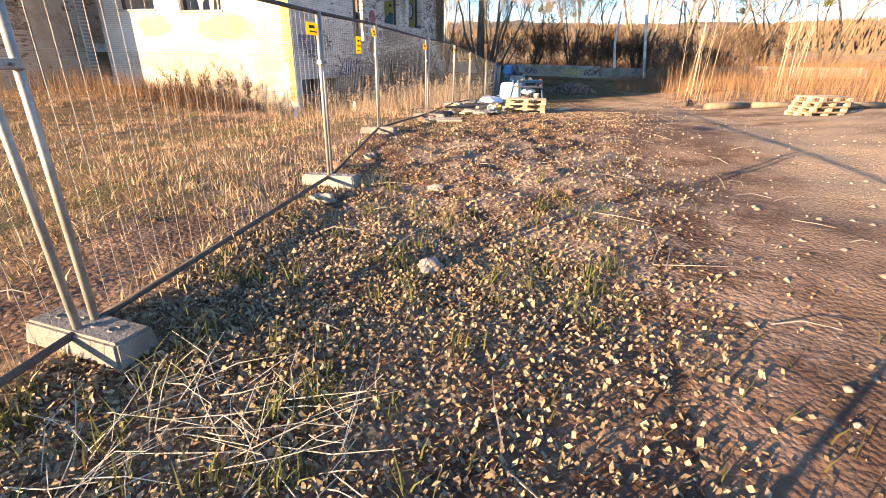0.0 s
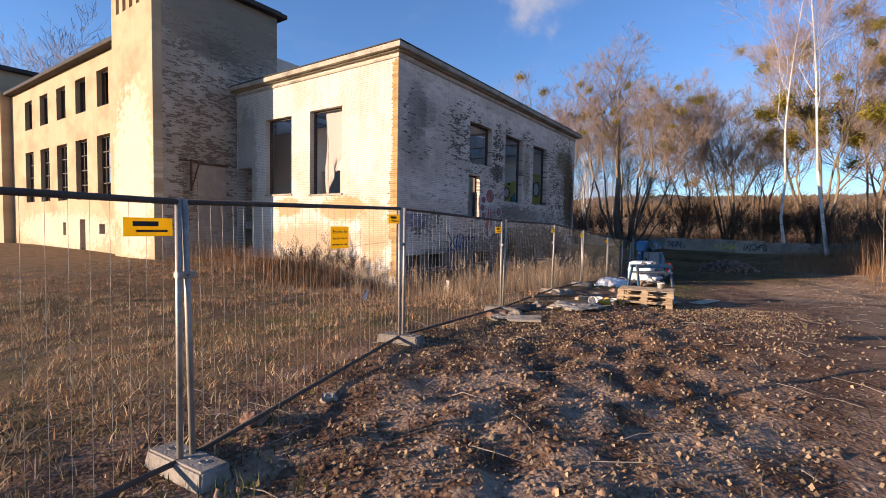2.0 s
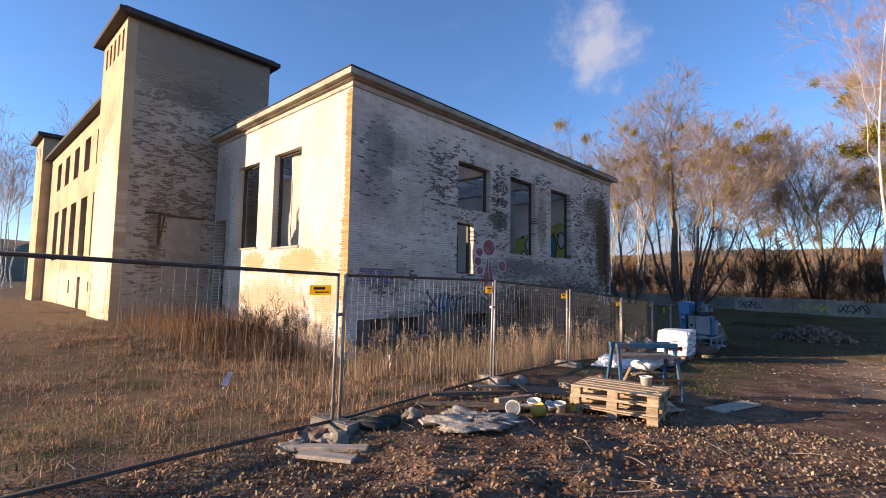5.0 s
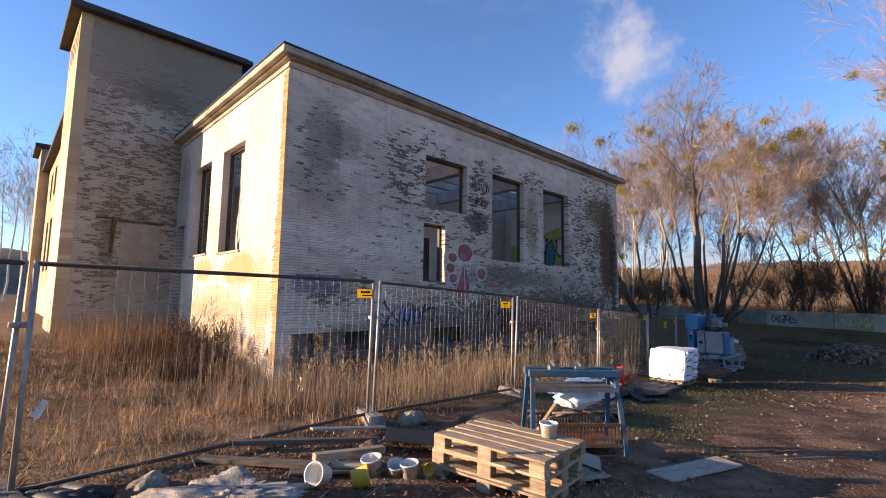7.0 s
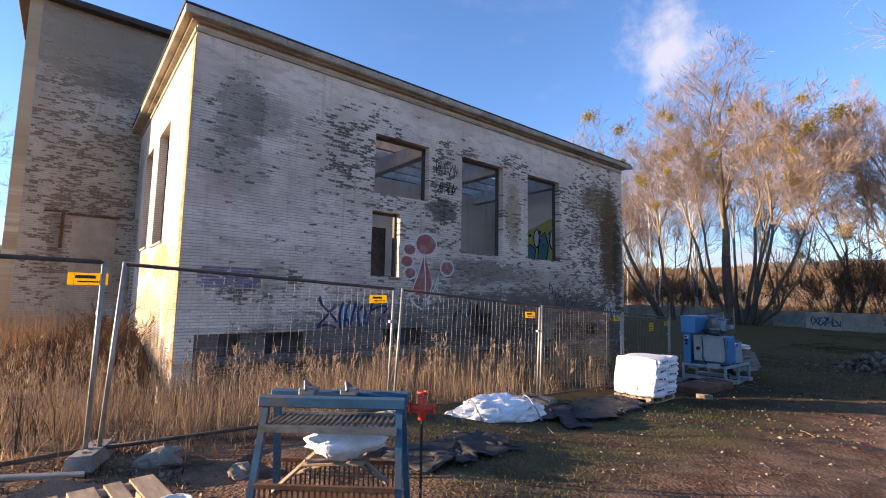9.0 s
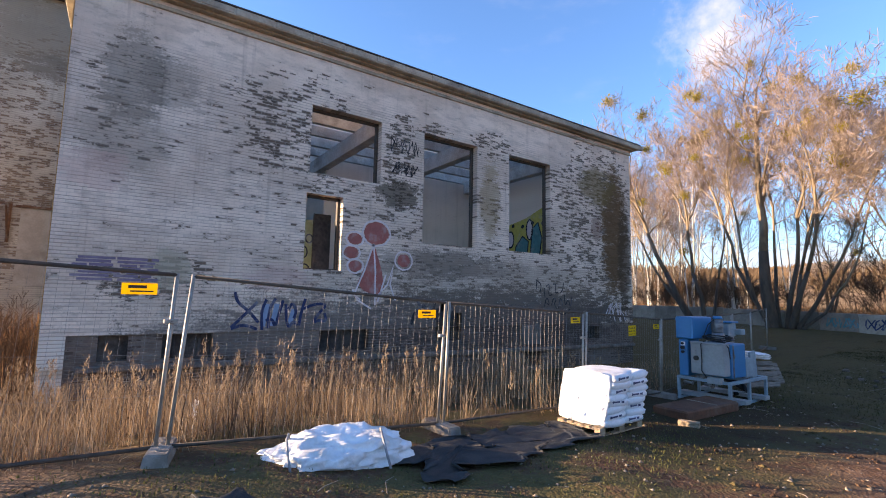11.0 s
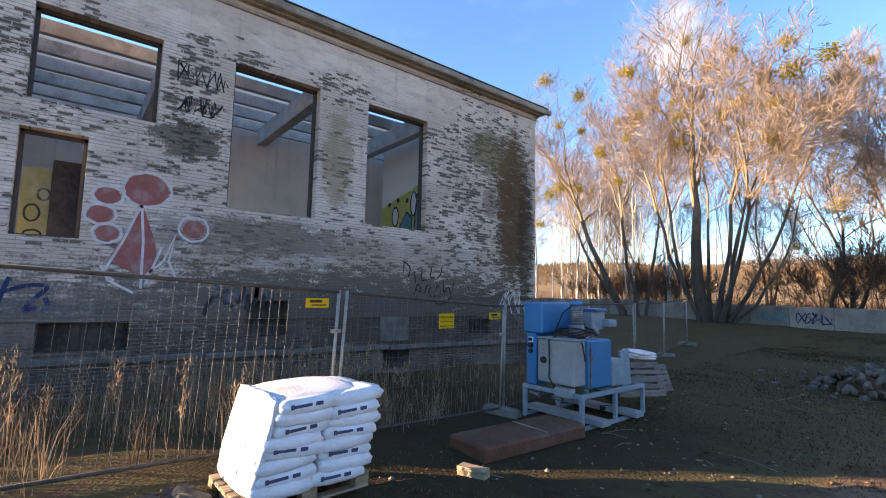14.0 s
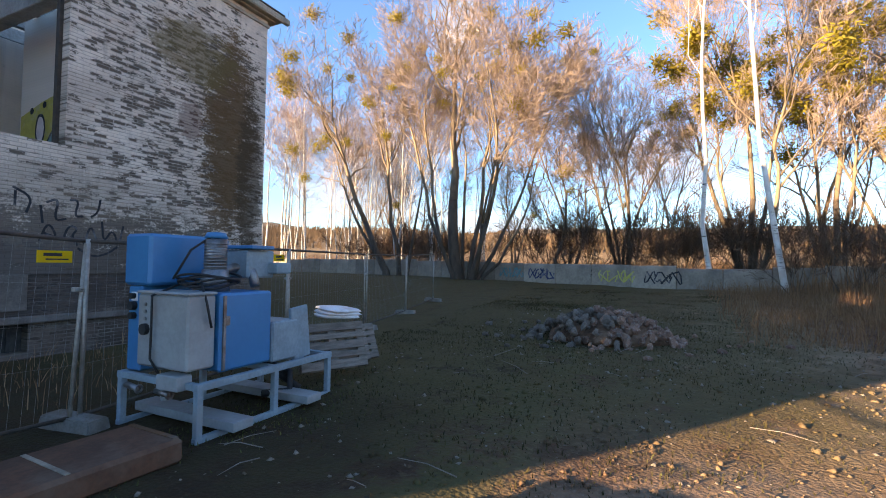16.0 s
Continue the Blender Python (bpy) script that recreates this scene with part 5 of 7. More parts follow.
blades("brushwood", xs, ys, 0.4, 2.3, 0.018, M_reed, "brown brushwood and reeds beyond the wall", 40, 0.6)


def litter(name, xs, ys, size, mat, label, seed):
    """Curled dead leaves lying on the soil."""
    r = np.random.RandomState(seed)
    k = len(xs)
    z = ground_z(xs, ys) + r.uniform(0.004, 0.022, k)
    a, s = r.uniform(0, 6.283, k), size * r.uniform(0.5, 1.5, k)
    u = np.stack([np.cos(a) * s, np.sin(a) * s, r.normal(0, 0.5, k) * s], 1)
    w = np.stack([-np.sin(a) * s * 0.55, np.cos(a) * s * 0.55, r.normal(0, 0.6, k) * s], 1)
    c = np.stack([xs, ys, z], 1)
    v = np.stack([c - u, c + w, c + u, c - w], 1).reshape(-1, 3)
    i = np.arange(k) * 4
    return sheet(name, v, np.concatenate([np.stack([i, i + 1, i + 2], 1), np.stack([i, i + 2, i + 3], 1)]), mat, label, "litter")


xs, ys = scatter(11, 170000, -4.6, 3.2, -3.0, 16.0, lambda x, y, q: (x > fence_x(y) - 0.2) & (q < np.clip(0.55 + 0.6 * waves(x, y, 0.8, 12), 0.08, 1) * np.clip((1.9 - x) / 2.0, 0.008, 1) * np.where(y > 3.5, 0.55, 1.0)))
litter("leaf_litter", xs, ys, 0.0145, M_leaf, "brown fallen leaves strewn over the soil", 51)
xs, ys = scatter(21, 130000, -3.6, 3.0, -1.5, 4.6, lambda x, y, q: (x > fence_x(y) - 0.1) & (q < np.clip(0.7 + 0.5 * waves(x, y, 1.3, 16), 0.2, 1) * np.clip((1.2 - x) / 1.2, 0.0, 1) * np.clip((4.8 - y) / 2.0, 0, 1)))
litter("leaf_litter", xs, ys, 0.0145, M_leaf, "thick drift of pale brown fallen leaves", 55)
xs, ys, tall = tufts(22, 420, 26, 0.06, -2.6, 0.6, 0.3, 5.5, lambda x, y, q: q < np.where((x < -0.8) & (y < 1.7), 0.8, 0.22))
blades("edge_grass", xs, ys, 0.05, 0.2, 0.004, M_lush, "fresh green grass tufts among fallen leaves", 56, 0.8, tall=tall)
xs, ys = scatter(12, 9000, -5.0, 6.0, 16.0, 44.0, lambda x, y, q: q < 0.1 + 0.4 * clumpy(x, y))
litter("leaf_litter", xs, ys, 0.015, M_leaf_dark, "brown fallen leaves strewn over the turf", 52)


def pebbles(name, xs, ys, s0, s1, mat, label, seed):
    """Small angular stones half sunk in the soil: a deformed octahedron each."""
    r = np.random.RandomState(seed)
    k = len(xs)
    s = s0 + (s1 - s0) * r.uniform(0, 1, k) ** 3
    z = ground_z(xs, ys) + s * 0.1
    dirs = np.array([(1, 0, 0), (0, 1, 0), (-1, 0, 0), (0, -1, 0), (0, 0, 0.7), (0, 0, -0.7)], float)
    a = r.uniform(0, 6.283, k)
    rot = np.stack([np.stack([np.cos(a), -np.sin(a)], 1), np.stack([np.sin(a), np.cos(a)], 1)], 1)
    pts = dirs[None] * r.uniform(0.6, 1.25, (k, 6, 1)) + r.normal(0, 0.16, (k, 6, 3))
    pts[:, :, :2] = np.einsum("kij,knj->kni", rot, pts[:, :, :2])
    v = pts * s[:, None, None] + np.stack([xs, ys, z], 1)[:, None]
    tri = np.array([(0, 1, 4), (1, 2, 4), (2, 3, 4), (3, 0, 4), (1, 0, 5), (2, 1, 5), (3, 2, 5), (0, 3, 5)])
    return sheet(name, v.reshape(-1, 3), (np.arange(k)[:, None, None] * 6 + tri[None]).reshape(-1, 3), mat, label, "stones")


xs, ys = scatter(13, 5200, -4.4, 5.0, -3.0, 42.0, lambda x, y, q: (x > fence_x(y)) & (q < 0.85))
pebbles("pebbles", xs, ys, 0.008, 0.042, M_stone, "small pale stones trodden into the soil", 53)
xs, ys = scatter(14, 11000, -3.8, 1.6, 3.0, 14.5, lambda x, y, q: q < 0.8 * np.clip(1 - np.abs(x + 1.4) / 2.4, 0, 1))
pebbles("clods", xs, ys, 0.01, 0.05, M_soil, "broken clods of dark churned soil", 54)


xs, ys = scatter(18, 9000, -2.5, 5.0, 24.0, 42.0, lambda x, y, q: q < 0.75 * clumpy(y, x))
pebbles("clods", xs, ys, 0.012, 0.05, M_soil, "broken clods of trodden soil on the track", 57)


def sticks(name, xs, ys, seed, lo, hi, mat, label, thick=0.005):
    r = random.Random(seed)
    g = Geo()
    for x, y in zip(xs, ys):
        a, h = r.uniform(0, 6.28), r.uniform(lo, hi)
        p, q = Vector((x, y, gz(x, y) + 0.015)), None
        q = Vector((x + math.cos(a) * h, y + math.sin(a) * h, 0))
        q.z = gz(q.x, q.y) + r.uniform(0.01, 0.12)
        g.tube([p, p.lerp(q, 0.5) + Vector((r.gauss(0, 0.03), r.gauss(0, 0.03), 0.02)), q], [thick, thick * 0.8, thick * 0.4], 4, False)
    return solid(name, g, mat, label, "litter", "stuff")


xs, ys = scatter(15, 420, -4.2, 2.5, 0.0, 40.0, lambda x, y, q: q < np.where(y > 15, 0.25, 0.8))
sticks("twig_litter", xs, ys, 3, 0.12, 0.6, M_grey_wood, "dry twigs and stalks lying on the ground")
xs, ys = scatter(16, 110, -1.9, -0.7, 0.6, 1.5, lambda x, y, q: q < 2)
sticks("straw_heap", xs, ys, 4, 0.15, 0.55, M_stalk, "heap of bent dry stalks on the ground", 0.0024)

# ---- wall round the grounds, hills beyond ----
WALL = [(-46.0, 60.0), (-24.0, 57.0), (-9.8, 54.7), (0.4, 51.6), (10.0, 52.4), (24.0, 55.0)]
perimeter = thing("perimeter_wall", Matrix.Identity(4), "low grey concrete panel wall with graffiti before the trees", "wall")
rw = random.Random(2)
panels = 0
for (x0, y0), (x1, y1) in zip(WALL, WALL[1:]):
    n = max(1, round(math.hypot(x1 - x0, y1 - y0) / 2.1))
    turn = math.degrees(math.atan2(y1 - y0, x1 - x0))
    for k in range(n):
        x, y = x0 + (x1 - x0) * (k + 0.5) / n, y0 + (y1 - y0) * (k + 0.5) / n
        wide = math.hypot(x1 - x0, y1 - y0) / n
        g = Geo()
        g.box((0, 0, 0.45), (wide - 0.03, 0.1, 1.9), None, 0.015)
        part("concrete_panel", g, M_perimeter, perimeter, "", pose(x, y, gz(x, y) - 0.28 - 0.02 * rw.random() - (0.12 if x > 0 else 0), 0, rw.uniform(-0.6, 0.6), turn))
        panels += 1

hill = Geo()
rows = []
for j, (dist, high) in enumerate(((140, -2), (180, 9), (235, 17), (330, 21), (520, 12))):
    row = []
    for i in range(97):
        a = radians(-100 + 200 * i / 96)
        n = noise.noise(Vector((i * 0.17, j * 0.4, 3))) + 0.6 * noise.noise(Vector((i * 0.6, j, 8)))
        row.append(len(hill.v))
        hill.v.append(Vector((math.sin(a) * dist - 5, math.cos(a) * dist + 20, high * (1 + 0.35 * n))))
    rows.append(row)
for a, b in zip(rows, rows[1:]):
    for i in range(96):
        hill.f.append((a[i], a[i + 1], b[i + 1], b[i]))
M_hill = plain("heath_and_woods", (0.15, 0.095, 0.055), (0.25, 0.17, 0.095), 0.06, 0.4, 1.0, dirt=(0.11, 0.085, 0.05))
solid("backdrop", hill, M_hill, "low brown wooded hills on the horizon", "hills", "structure", smooth=True)
vs = []
rr = np.random.RandomState(5)
k = 26000
a, d = np.radians(rr.uniform(-85, 70, k)), rr.uniform(165, 300, k)
hx, hy = np.sin(a) * d - 5, np.cos(a) * d + 20
hz = np.interp(d, [140, 180, 235, 330], [-2, 8.5, 16, 19.5])
hh, ww = rr.uniform(0.8, 5.5, k) * (0.6 + 0.5 * waves(hx, hy, 0.05, 77)), rr.uniform(0.3, 1.0, k)
nx, ny = np.cos(a) * ww, -np.sin(a) * ww
v = np.stack([np.stack([hx - nx, hy - ny, hz - 1], 1), np.stack([hx + nx, hy + ny, hz - 1], 1), np.stack([hx + nx * rr.uniform(-1, 1, k), hy + ny, hz + hh], 1)], 1).reshape(-1, 3)
sheet("far_woods", v, np.arange(k * 3).reshape(-1, 3), M_woods, "far brown leafless woods on the hills", "woods")


# ---- things along the fence ----
def pillow(sx, sy, sz, seed, puff=0.3, sub=5):
    """A filled sack: a box swollen on its faces, pinched at its edges, wrinkled."""
    g = Geo()
    bm = bmesh.new()
    bmesh.ops.create_cube(bm, size=2.0)
    bmesh.ops.subdivide_edges(bm, edges=bm.edges[:], cuts=sub, use_grid_fill=True)
    off = Vector((seed * 3.7, seed * 1.3, 0))
    for w in bm.verts:
        x, y, z = w.co
        q = 1 + 0.05 * noise.noise(Vector((x * 3, y * 3, z * 3)) + off) + 0.03 * noise.noise(Vector((x * 8, y * 8, z * 8)) + off)
        r = (1 - puff * 0.25 * (y * y + z * z)), (1 - puff * 0.25 * (x * x + z * z)), (1 - puff * 0.5 * (x ** 4 + y ** 4) / 2)
        w.co = Vector((x * r[0] * q * sx / 2, y * r[1] * q * sy / 2, z * r[2] * q * sz / 2))
    bm.verts.index_update()
    g.add([w.co.copy() for w in bm.verts], [tuple(w.index for w in f.verts) for f in bm.faces])
    bm.free()
    return g


def pallet(name="pallet", mat=None, label="weathered wooden transport pallet", group="", mirror=False):
    """A four-way pallet 1.2 x 0.8 x 0.144, base at the origin, long side along x."""
    mat = mat or M_pallet
    ob = thing(name, Matrix.Identity(4), label, "pallet", group)
    r = random.Random(6)
    for y in (-0.35, 0, 0.35):
        g = Geo()
        g.box((0, y, 0.011), (1.2, 0.1 if y else 0.145, 0.022), None, 0.003)
        part("bottom_board", g, mat, ob)
        for x in (-0.5275, 0, 0.5275):
            g = Geo()
            g.box((x, y, 0.061), (0.145, 0.1 if y else 0.145, 0.078), None, 0.003)
            part("block", g, mat, ob)
    for x in (-0.5275, 0, 0.5275):
        g = Geo()
        g.box((x, 0, 0.111), (0.145, 0.8, 0.022), None, 0.003)
        part("stringer", g, mat, ob)
    for y, w in ((-0.3275, 0.145), (-0.165, 0.1), (0, 0.145), (0.165, 0.1), (0.3275, 0.145)):
        g = Geo()
        g.box((r.uniform(-0.004, 0.004), y, 0.133), (1.2, w - 0.004, 0.022), Matrix.Rotation(r.uniform(-0.006, 0.006), 3, "Z"), 0.003)
        part("top_board", g, mat, ob)
    return ob


PZ = gz(-1.95, 15.22) - 0.03
base_pallet = pallet(group="stacked pallets")
base_pallet.matrix_basis = pose(-1.95, 15.22, PZ, 0, 0, 7)
copy_thing(base_pallet, pose(-1.97, 15.24, PZ + 0.146, 0, 0, 8.5))
copy_thing(base_pallet, pose(-1.93, 15.22, PZ + 0.292, 0, 0, 6))


def sack_stack():
    ob = thing("sack_stack", pose(-4.05, 25.12, gz(-4.0, 25.0), 0, 0, 3) @ Matrix.Scale(0.94, 4), "shrink-wrapped stack of white paper sacks on a pallet", "sacks")
    r = random.Random(8)
    for layer in range(8):
        z = 0.195 + layer * 0.099
        lean = 0.024 * layer - 0.015 + r.uniform(-0.02, 0.02)
        for col in range(2):
            for row in range(2):
                y = -0.28 + 0.56 * col + lean + r.uniform(-0.03, 0.03)
                x = -0.24 + 0.49 * row + r.uniform(-0.012, 0.022) + 0.004 * layer
                s = part("sack", pillow(0.51, 0.60, 0.136, r.random() * 40, 0.34), M_sack, ob, "", pose(x, y, z + r.uniform(-0.008, 0.008), r.uniform(-4, 4), r.uniform(-3, 3), r.uniform(-4, 4)), True)
                if row == 1 and layer % 2 == (0 if col else 1):
                    g = Geo()
                    g.box((0.256, -0.10, 0.012), (0.006, 0.20, 0.026))
                    g.box((0.257, -0.185, 0.014), (0.006, 0.03, 0.042))
                    part("print", g, M_sack_print, s, "dark printed bar")
                    g = Geo()
                    g.box((0.256, 0.075, 0.010), (0.006, 0.07, 0.034))
                    part("print", g, M_sack_print, s, "dark printed block")
    g = pillow(0.98, 0.07, 0.86, 12, 0.3, 9)
    part("film_wrap", g, M_sack, ob, "smooth white stretch film", pose(0.0, -0.48, 0.56, -13, 0, 0), True)
    g = pillow(0.9, 0.95, 0.06, 5, 0.7, 9)
    part("top_cover", g, M_sack, ob, "crinkled white film over the top", pose(0.02, 0.06, 0.955, 1, 1, 4), True)
    return ob


sack_stack()
p = copy_thing(base_pallet, pose(-4.05, 25.1, gz(-4.0, 25.0) - 0.015, 0, 0, 93))
tagged(p, "wooden pallet under a stack of white sacks", "pallet")


def big_bag():
    g = Geo()
    bm = bmesh.new()
    bmesh.ops.create_icosphere(bm, subdivisions=5, radius=1.0)
    for w in bm.verts:
        d = w.co.copy()
        fold = noise.noise(d * 1.6 + Vector((4, 1, 0))) * 0.2 + (0.5 - abs(noise.noise(d * 2.6))) * 0.22 - abs(noise.noise(d * 5.5)) * 0.16 - abs(noise.noise(d * 12.0)) * 0.05
        w.co = d * (0.93 + fold)
        w.co = Vector((w.co.x * 0.48, w.co.y * 0.82, max(w.co.z, -0.35) * 0.31))
        w.co.z *= 1.0 - 0.3 * max(0, -d.y)
        if d.z > 0:                              # the slack top has sunk in
            w.co.z -= 0.16 * math.exp(-((d.x - 0.05) ** 2 + (d.y - 0.1) ** 2) / 0.16) - 0.05 * noise.noise(d * 4.5)
    bm.verts.index_update()
    g.add([w.co.copy() for w in bm.verts], [tuple(w.index for w in f.verts) for f in bm.faces])
    bm.free()
    ob = thing("bulk_bag", pose(-4.15, 20.55, gz(-4.1, 20.5) + 0.05, 0, 0, -12), "crumpled white woven bulk bag lying on the ground", "bag")
    part("body", g, M_sack, ob, smooth=True)
    for y, x in ((-0.52, 0.12), (0.48, 0.2)):
        loop = Geo()
        loop.tube([(x - 0.22, y, 0.14), (x - 0.06, y - 0.03, 0.27), (x + 0.1, y - 0.06, 0.26), (x + 0.26, y - 0.05, 0.12), (x + 0.36, y - 0.02, -0.04)], 0.014, 5)
        part("lifting_loop", loop, M_strap, ob, "grey woven lifting loop", smooth=True)
    return ob


big_bag()


def tarpaulin(name, cx, cy, w, h, turn, seed, label, mat):
    g = Geo()
    n = 26
    for i in range(n):
        for j in range(n):
            u, v = (i / (n - 1) - 0.5) * w, (j / (n - 1) - 0.5) * h
            k = Vector((u * 2.2, v * 2.2, seed))
            u2, v2 = u + 0.34 * noise.noise(k + Vector((9, 0, 0))) + 0.1 * noise.noise(k * 3), v + 0.4 * noise.noise(k) + 0.1 * noise.noise(k * 3.1)
            x = cx + u2 * math.cos(turn) - v2 * math.sin(turn)
            y = cy + u2 * math.sin(turn) + v2 * math.cos(turn)
            g.v.append(Vector((x, y, gz(x, y) + 0.02 + 0.1 * abs(noise.noise(k * 1.7)) + 0.05 * abs(noise.noise(k * 4)) + 0.08 * max(0, noise.noise(k * 0.8)))))
    for i in range(n - 1):
        for j in range(n - 1):
            g.f.append((i * n + j, (i + 1) * n + j, (i + 1) * n + j + 1, i * n + j + 1))
    ob = solid(name, g, mat, label, "tarpaulin", "", None, True)
    mod = ob.modifiers.new("thick", "SOLIDIFY")
    mod.thickness = 0.006
    return ob


tarpaulin("tarpaulin", -3.75, 22.9, 0.95, 3.3, 0.12, 3, "crumpled black plastic tarpaulin on the ground", M_tarp)
tarpaulin("cardboard_sheet", -1.62, 15.98, 0.55, 0.5, 0.6, 23, "crumpled brown cardboard beside the pallets", M_card)
tarpaulin("tarpaulin", -2.9, 18.6, 0.8, 1.8, 0.1, 14, "dark plastic sheet lying beside the stand", M_tarp)


def sieve_stand():
    """A blue steel trestle with a grate shelf and a slatted bin."""
    ob = thing("work_stand", pose(-2.12, 16.68, gz(-2.1, 16.7), 0, 0, 49), "blue steel trestle stand with grate shelf and rubbish inside", "stand")
    for x in (-0.5, 0.5):
        for y, name in ((-0.3, "leg"), (0.3, "leg")):
            g = Geo()
            g.tube([(x * 1.08, y, -0.02), (x, y * 0.35, 0.86)], 0.034, 4)
            part(name, g, M_frame_blue, ob)
    for y in (-0.12, 0.12):
        g = Geo()
        g.box((0, y, 0.875), (1.1, 0.07, 0.08), None, 0.008)
        part("top_bar", g, M_frame_blue, ob)
    g = Geo()
    for k in range(22):
        g.box((-0.48 + k * 0.0457, 0, 0.70), (0.018, 0.42, 0.022))
    for y in (-0.21, 0.21):
        g.box((0, y, 0.70), (1.0, 0.025, 0.05))
    part("grate_shelf", g, M_steel, ob, "slatted steel grate")
    g = Geo()
    for k in range(24):
        for y in (-0.27, 0.27):
            g.box((-0.46 + k * 0.04, y, 0.2), (0.012, 0.012, 0.22))
    for y in (-0.27, 0.27):
        g.box((0, y, 0.32), (1.0, 0.03, 0.03))
        g.box((0, y, 0.09), (1.0, 0.03, 0.03))
    part("slatted_bin", g, M_rust, ob, "rusty slatted bin sides")
    g = Geo()
    g.box((0, 0, 0.07), (0.98, 0.5, 0.02))
    part("bin_floor", g, M_rust, ob)
    for x, h in ((-0.22, 0.06), (0.1, 0.05)):
        g = Geo()
        g.box((x, 0, 0.93), (0.13, 0.11, h), None, 0.01)
        g.tube([(x, -0.08, 0.95), (x - 0.03, 0.0, 1.0), (x, 0.08, 0.95)], 0.014, 6)
        part("clamp_block", g, M_steel, ob)
    return ob


stand = sieve_stand()
SM = stand.matrix_basis
rng = random.Random(15)
for k in range(6):
    g = Geo()
    a = rng.uniform(-0.9, 0.9)
    g.box((0, 0, 0), (0.5, 0.05, 0.02), None, 0.003)
    solid("lath", g, M_grey_wood if k % 2 else M_pallet, "splintered wooden lath thrown into the stand", "lath", "", SM @ pose(rng.uniform(-0.3, 0.3), rng.uniform(-0.1, 0.1), 0.33 + 0.02 * k, 0, rng.uniform(-50, 50), rng.uniform(-40, 40)), False, "laths in the stand")
g = lump((0.3, 0.2, 0.1), 5, 0.5, 3)
solid("plastic_wrap", g, M_sack, "crumpled clear plastic wrap under the grate", "plastic", "", SM @ pose(0.1, 0.05, 0.55, 0, 0, 20), True)
valve = thing("standpipe", pose(-1.76, 17.24, gz(-1.7, 17.2), 0, 0, 40) @ Matrix.Diagonal((0.72, 0.72, 0.95, 1)), "red hydrant valve on a thin dark pipe", "standpipe")
g = Geo()
g.tube([(0, 0, -0.05), (0, 0, 0.82)], 0.016, 6)
part("pipe", g, M_rubber, valve)
g = Geo()
g.tube([(0, 0, 0.78), (0, 0, 0.96)], [0.045, 0.05], 10)
g.tube([(-0.14, 0, 0.87), (0.14, 0, 0.87)], 0.035, 10)
g.ring((-0.14, 0, 0.87), 0.04, 0.012, 12, 6, "x")
g.ring((0.14, 0, 0.87), 0.04, 0.012, 12, 6, "x")
part("valve_body", g, M_red, valve, "glossy red valve body", smooth=True)
g = Geo()
g.ring((0, 0, 1.0), 0.05, 0.009, 14, 6)
g.box((0, 0, 1.0), (0.1, 0.012, 0.012))
part("hand_wheel", g, M_red, valve)


def tub(name, m, r0, r1, h, mat, label):
    g = Geo()
    n = 18
    pts = [(0.0, 0.0), (r0, 0.0), (r1, h - 0.015), (r1 + 0.007, h - 0.015), (r1 + 0.007, h), (r1 - 0.004, h), (r0 - 0.004, 0.006), (0.0, 0.006)]
    for a, z in pts:
        for j in range(n):
            t = 6.28319 * j / n
            g.v.append(Vector((a * math.cos(t), a * math.sin(t), z)))
    for i in range(len(pts) - 1):
        for j in range(n):
            g.f.append((i * n + j, i * n + (j + 1) % n, (i + 1) * n + (j + 1) % n, (i + 1) * n + j))
    return solid(name, g, mat, label, "bucket", "", m, True, "discarded tubs")


M_tub_white = plain("dirty_white_plastic", (0.66, 0.63, 0.57), (0.55, 0.52, 0.46), 8.0, 0.0005, 0.5, dirt=(0.35, 0.30, 0.24))
M_tub_yellow = plain("amber_plastic", (0.58, 0.34, 0.05), (0.50, 0.29, 0.04), 8.0, 0.0005, 0.5, dirt=(0.35, 0.24, 0.1))
for x, y, tip, turn, mat, s, label in ((-2.78, 13.75, 70, 20, M_tub_white, 1.0, "dirty white plastic tub tipped on its side"), (-2.6, 13.9, 80, 150, M_tub_yellow, 0.95, "amber plastic tub tipped on its side"), (-2.79, 14.27, 12, 0, M_tub_white, 1.0, "dirty white plastic tub in the rubble"),
                                       (-2.66, 14.42, 25, 60, M_tub_white, 0.8, "dirty white plastic tub in the rubble"), (-2.52, 14.5, 8, 10, M_tub_white, 0.9, "dirty white plastic tub in the rubble"), (-2.47, 14.62, 85, 80, M_tub_yellow, 0.6, "small yellow lid beside the pallets")):
    tub("plastic_tub", pose(x, y, gz(x, y) + (0.08 if tip > 45 else 0.0), tip, 0, turn) @ Matrix.Scale(s, 4), 0.075, 0.095, 0.16, mat, label)
tub("paint_cup", pose(-1.67, 15.52, PZ + 0.437), 0.07, 0.085, 0.13, M_tub_white, "dirty plastic cup standing on the pallets")


def plank(name, x, y, turn, l, w, t, mat, label, lift=0.0, tilt=0.0, category="plank", roll=0.0):
    g = Geo()
    g.box((0, 0, 0), (l, w, t), None, min(0.006, t * 0.2))
    return solid(name, g, mat, label, category, "", pose(x, y, gz(x, y) + t / 2 + lift, roll, tilt, turn))


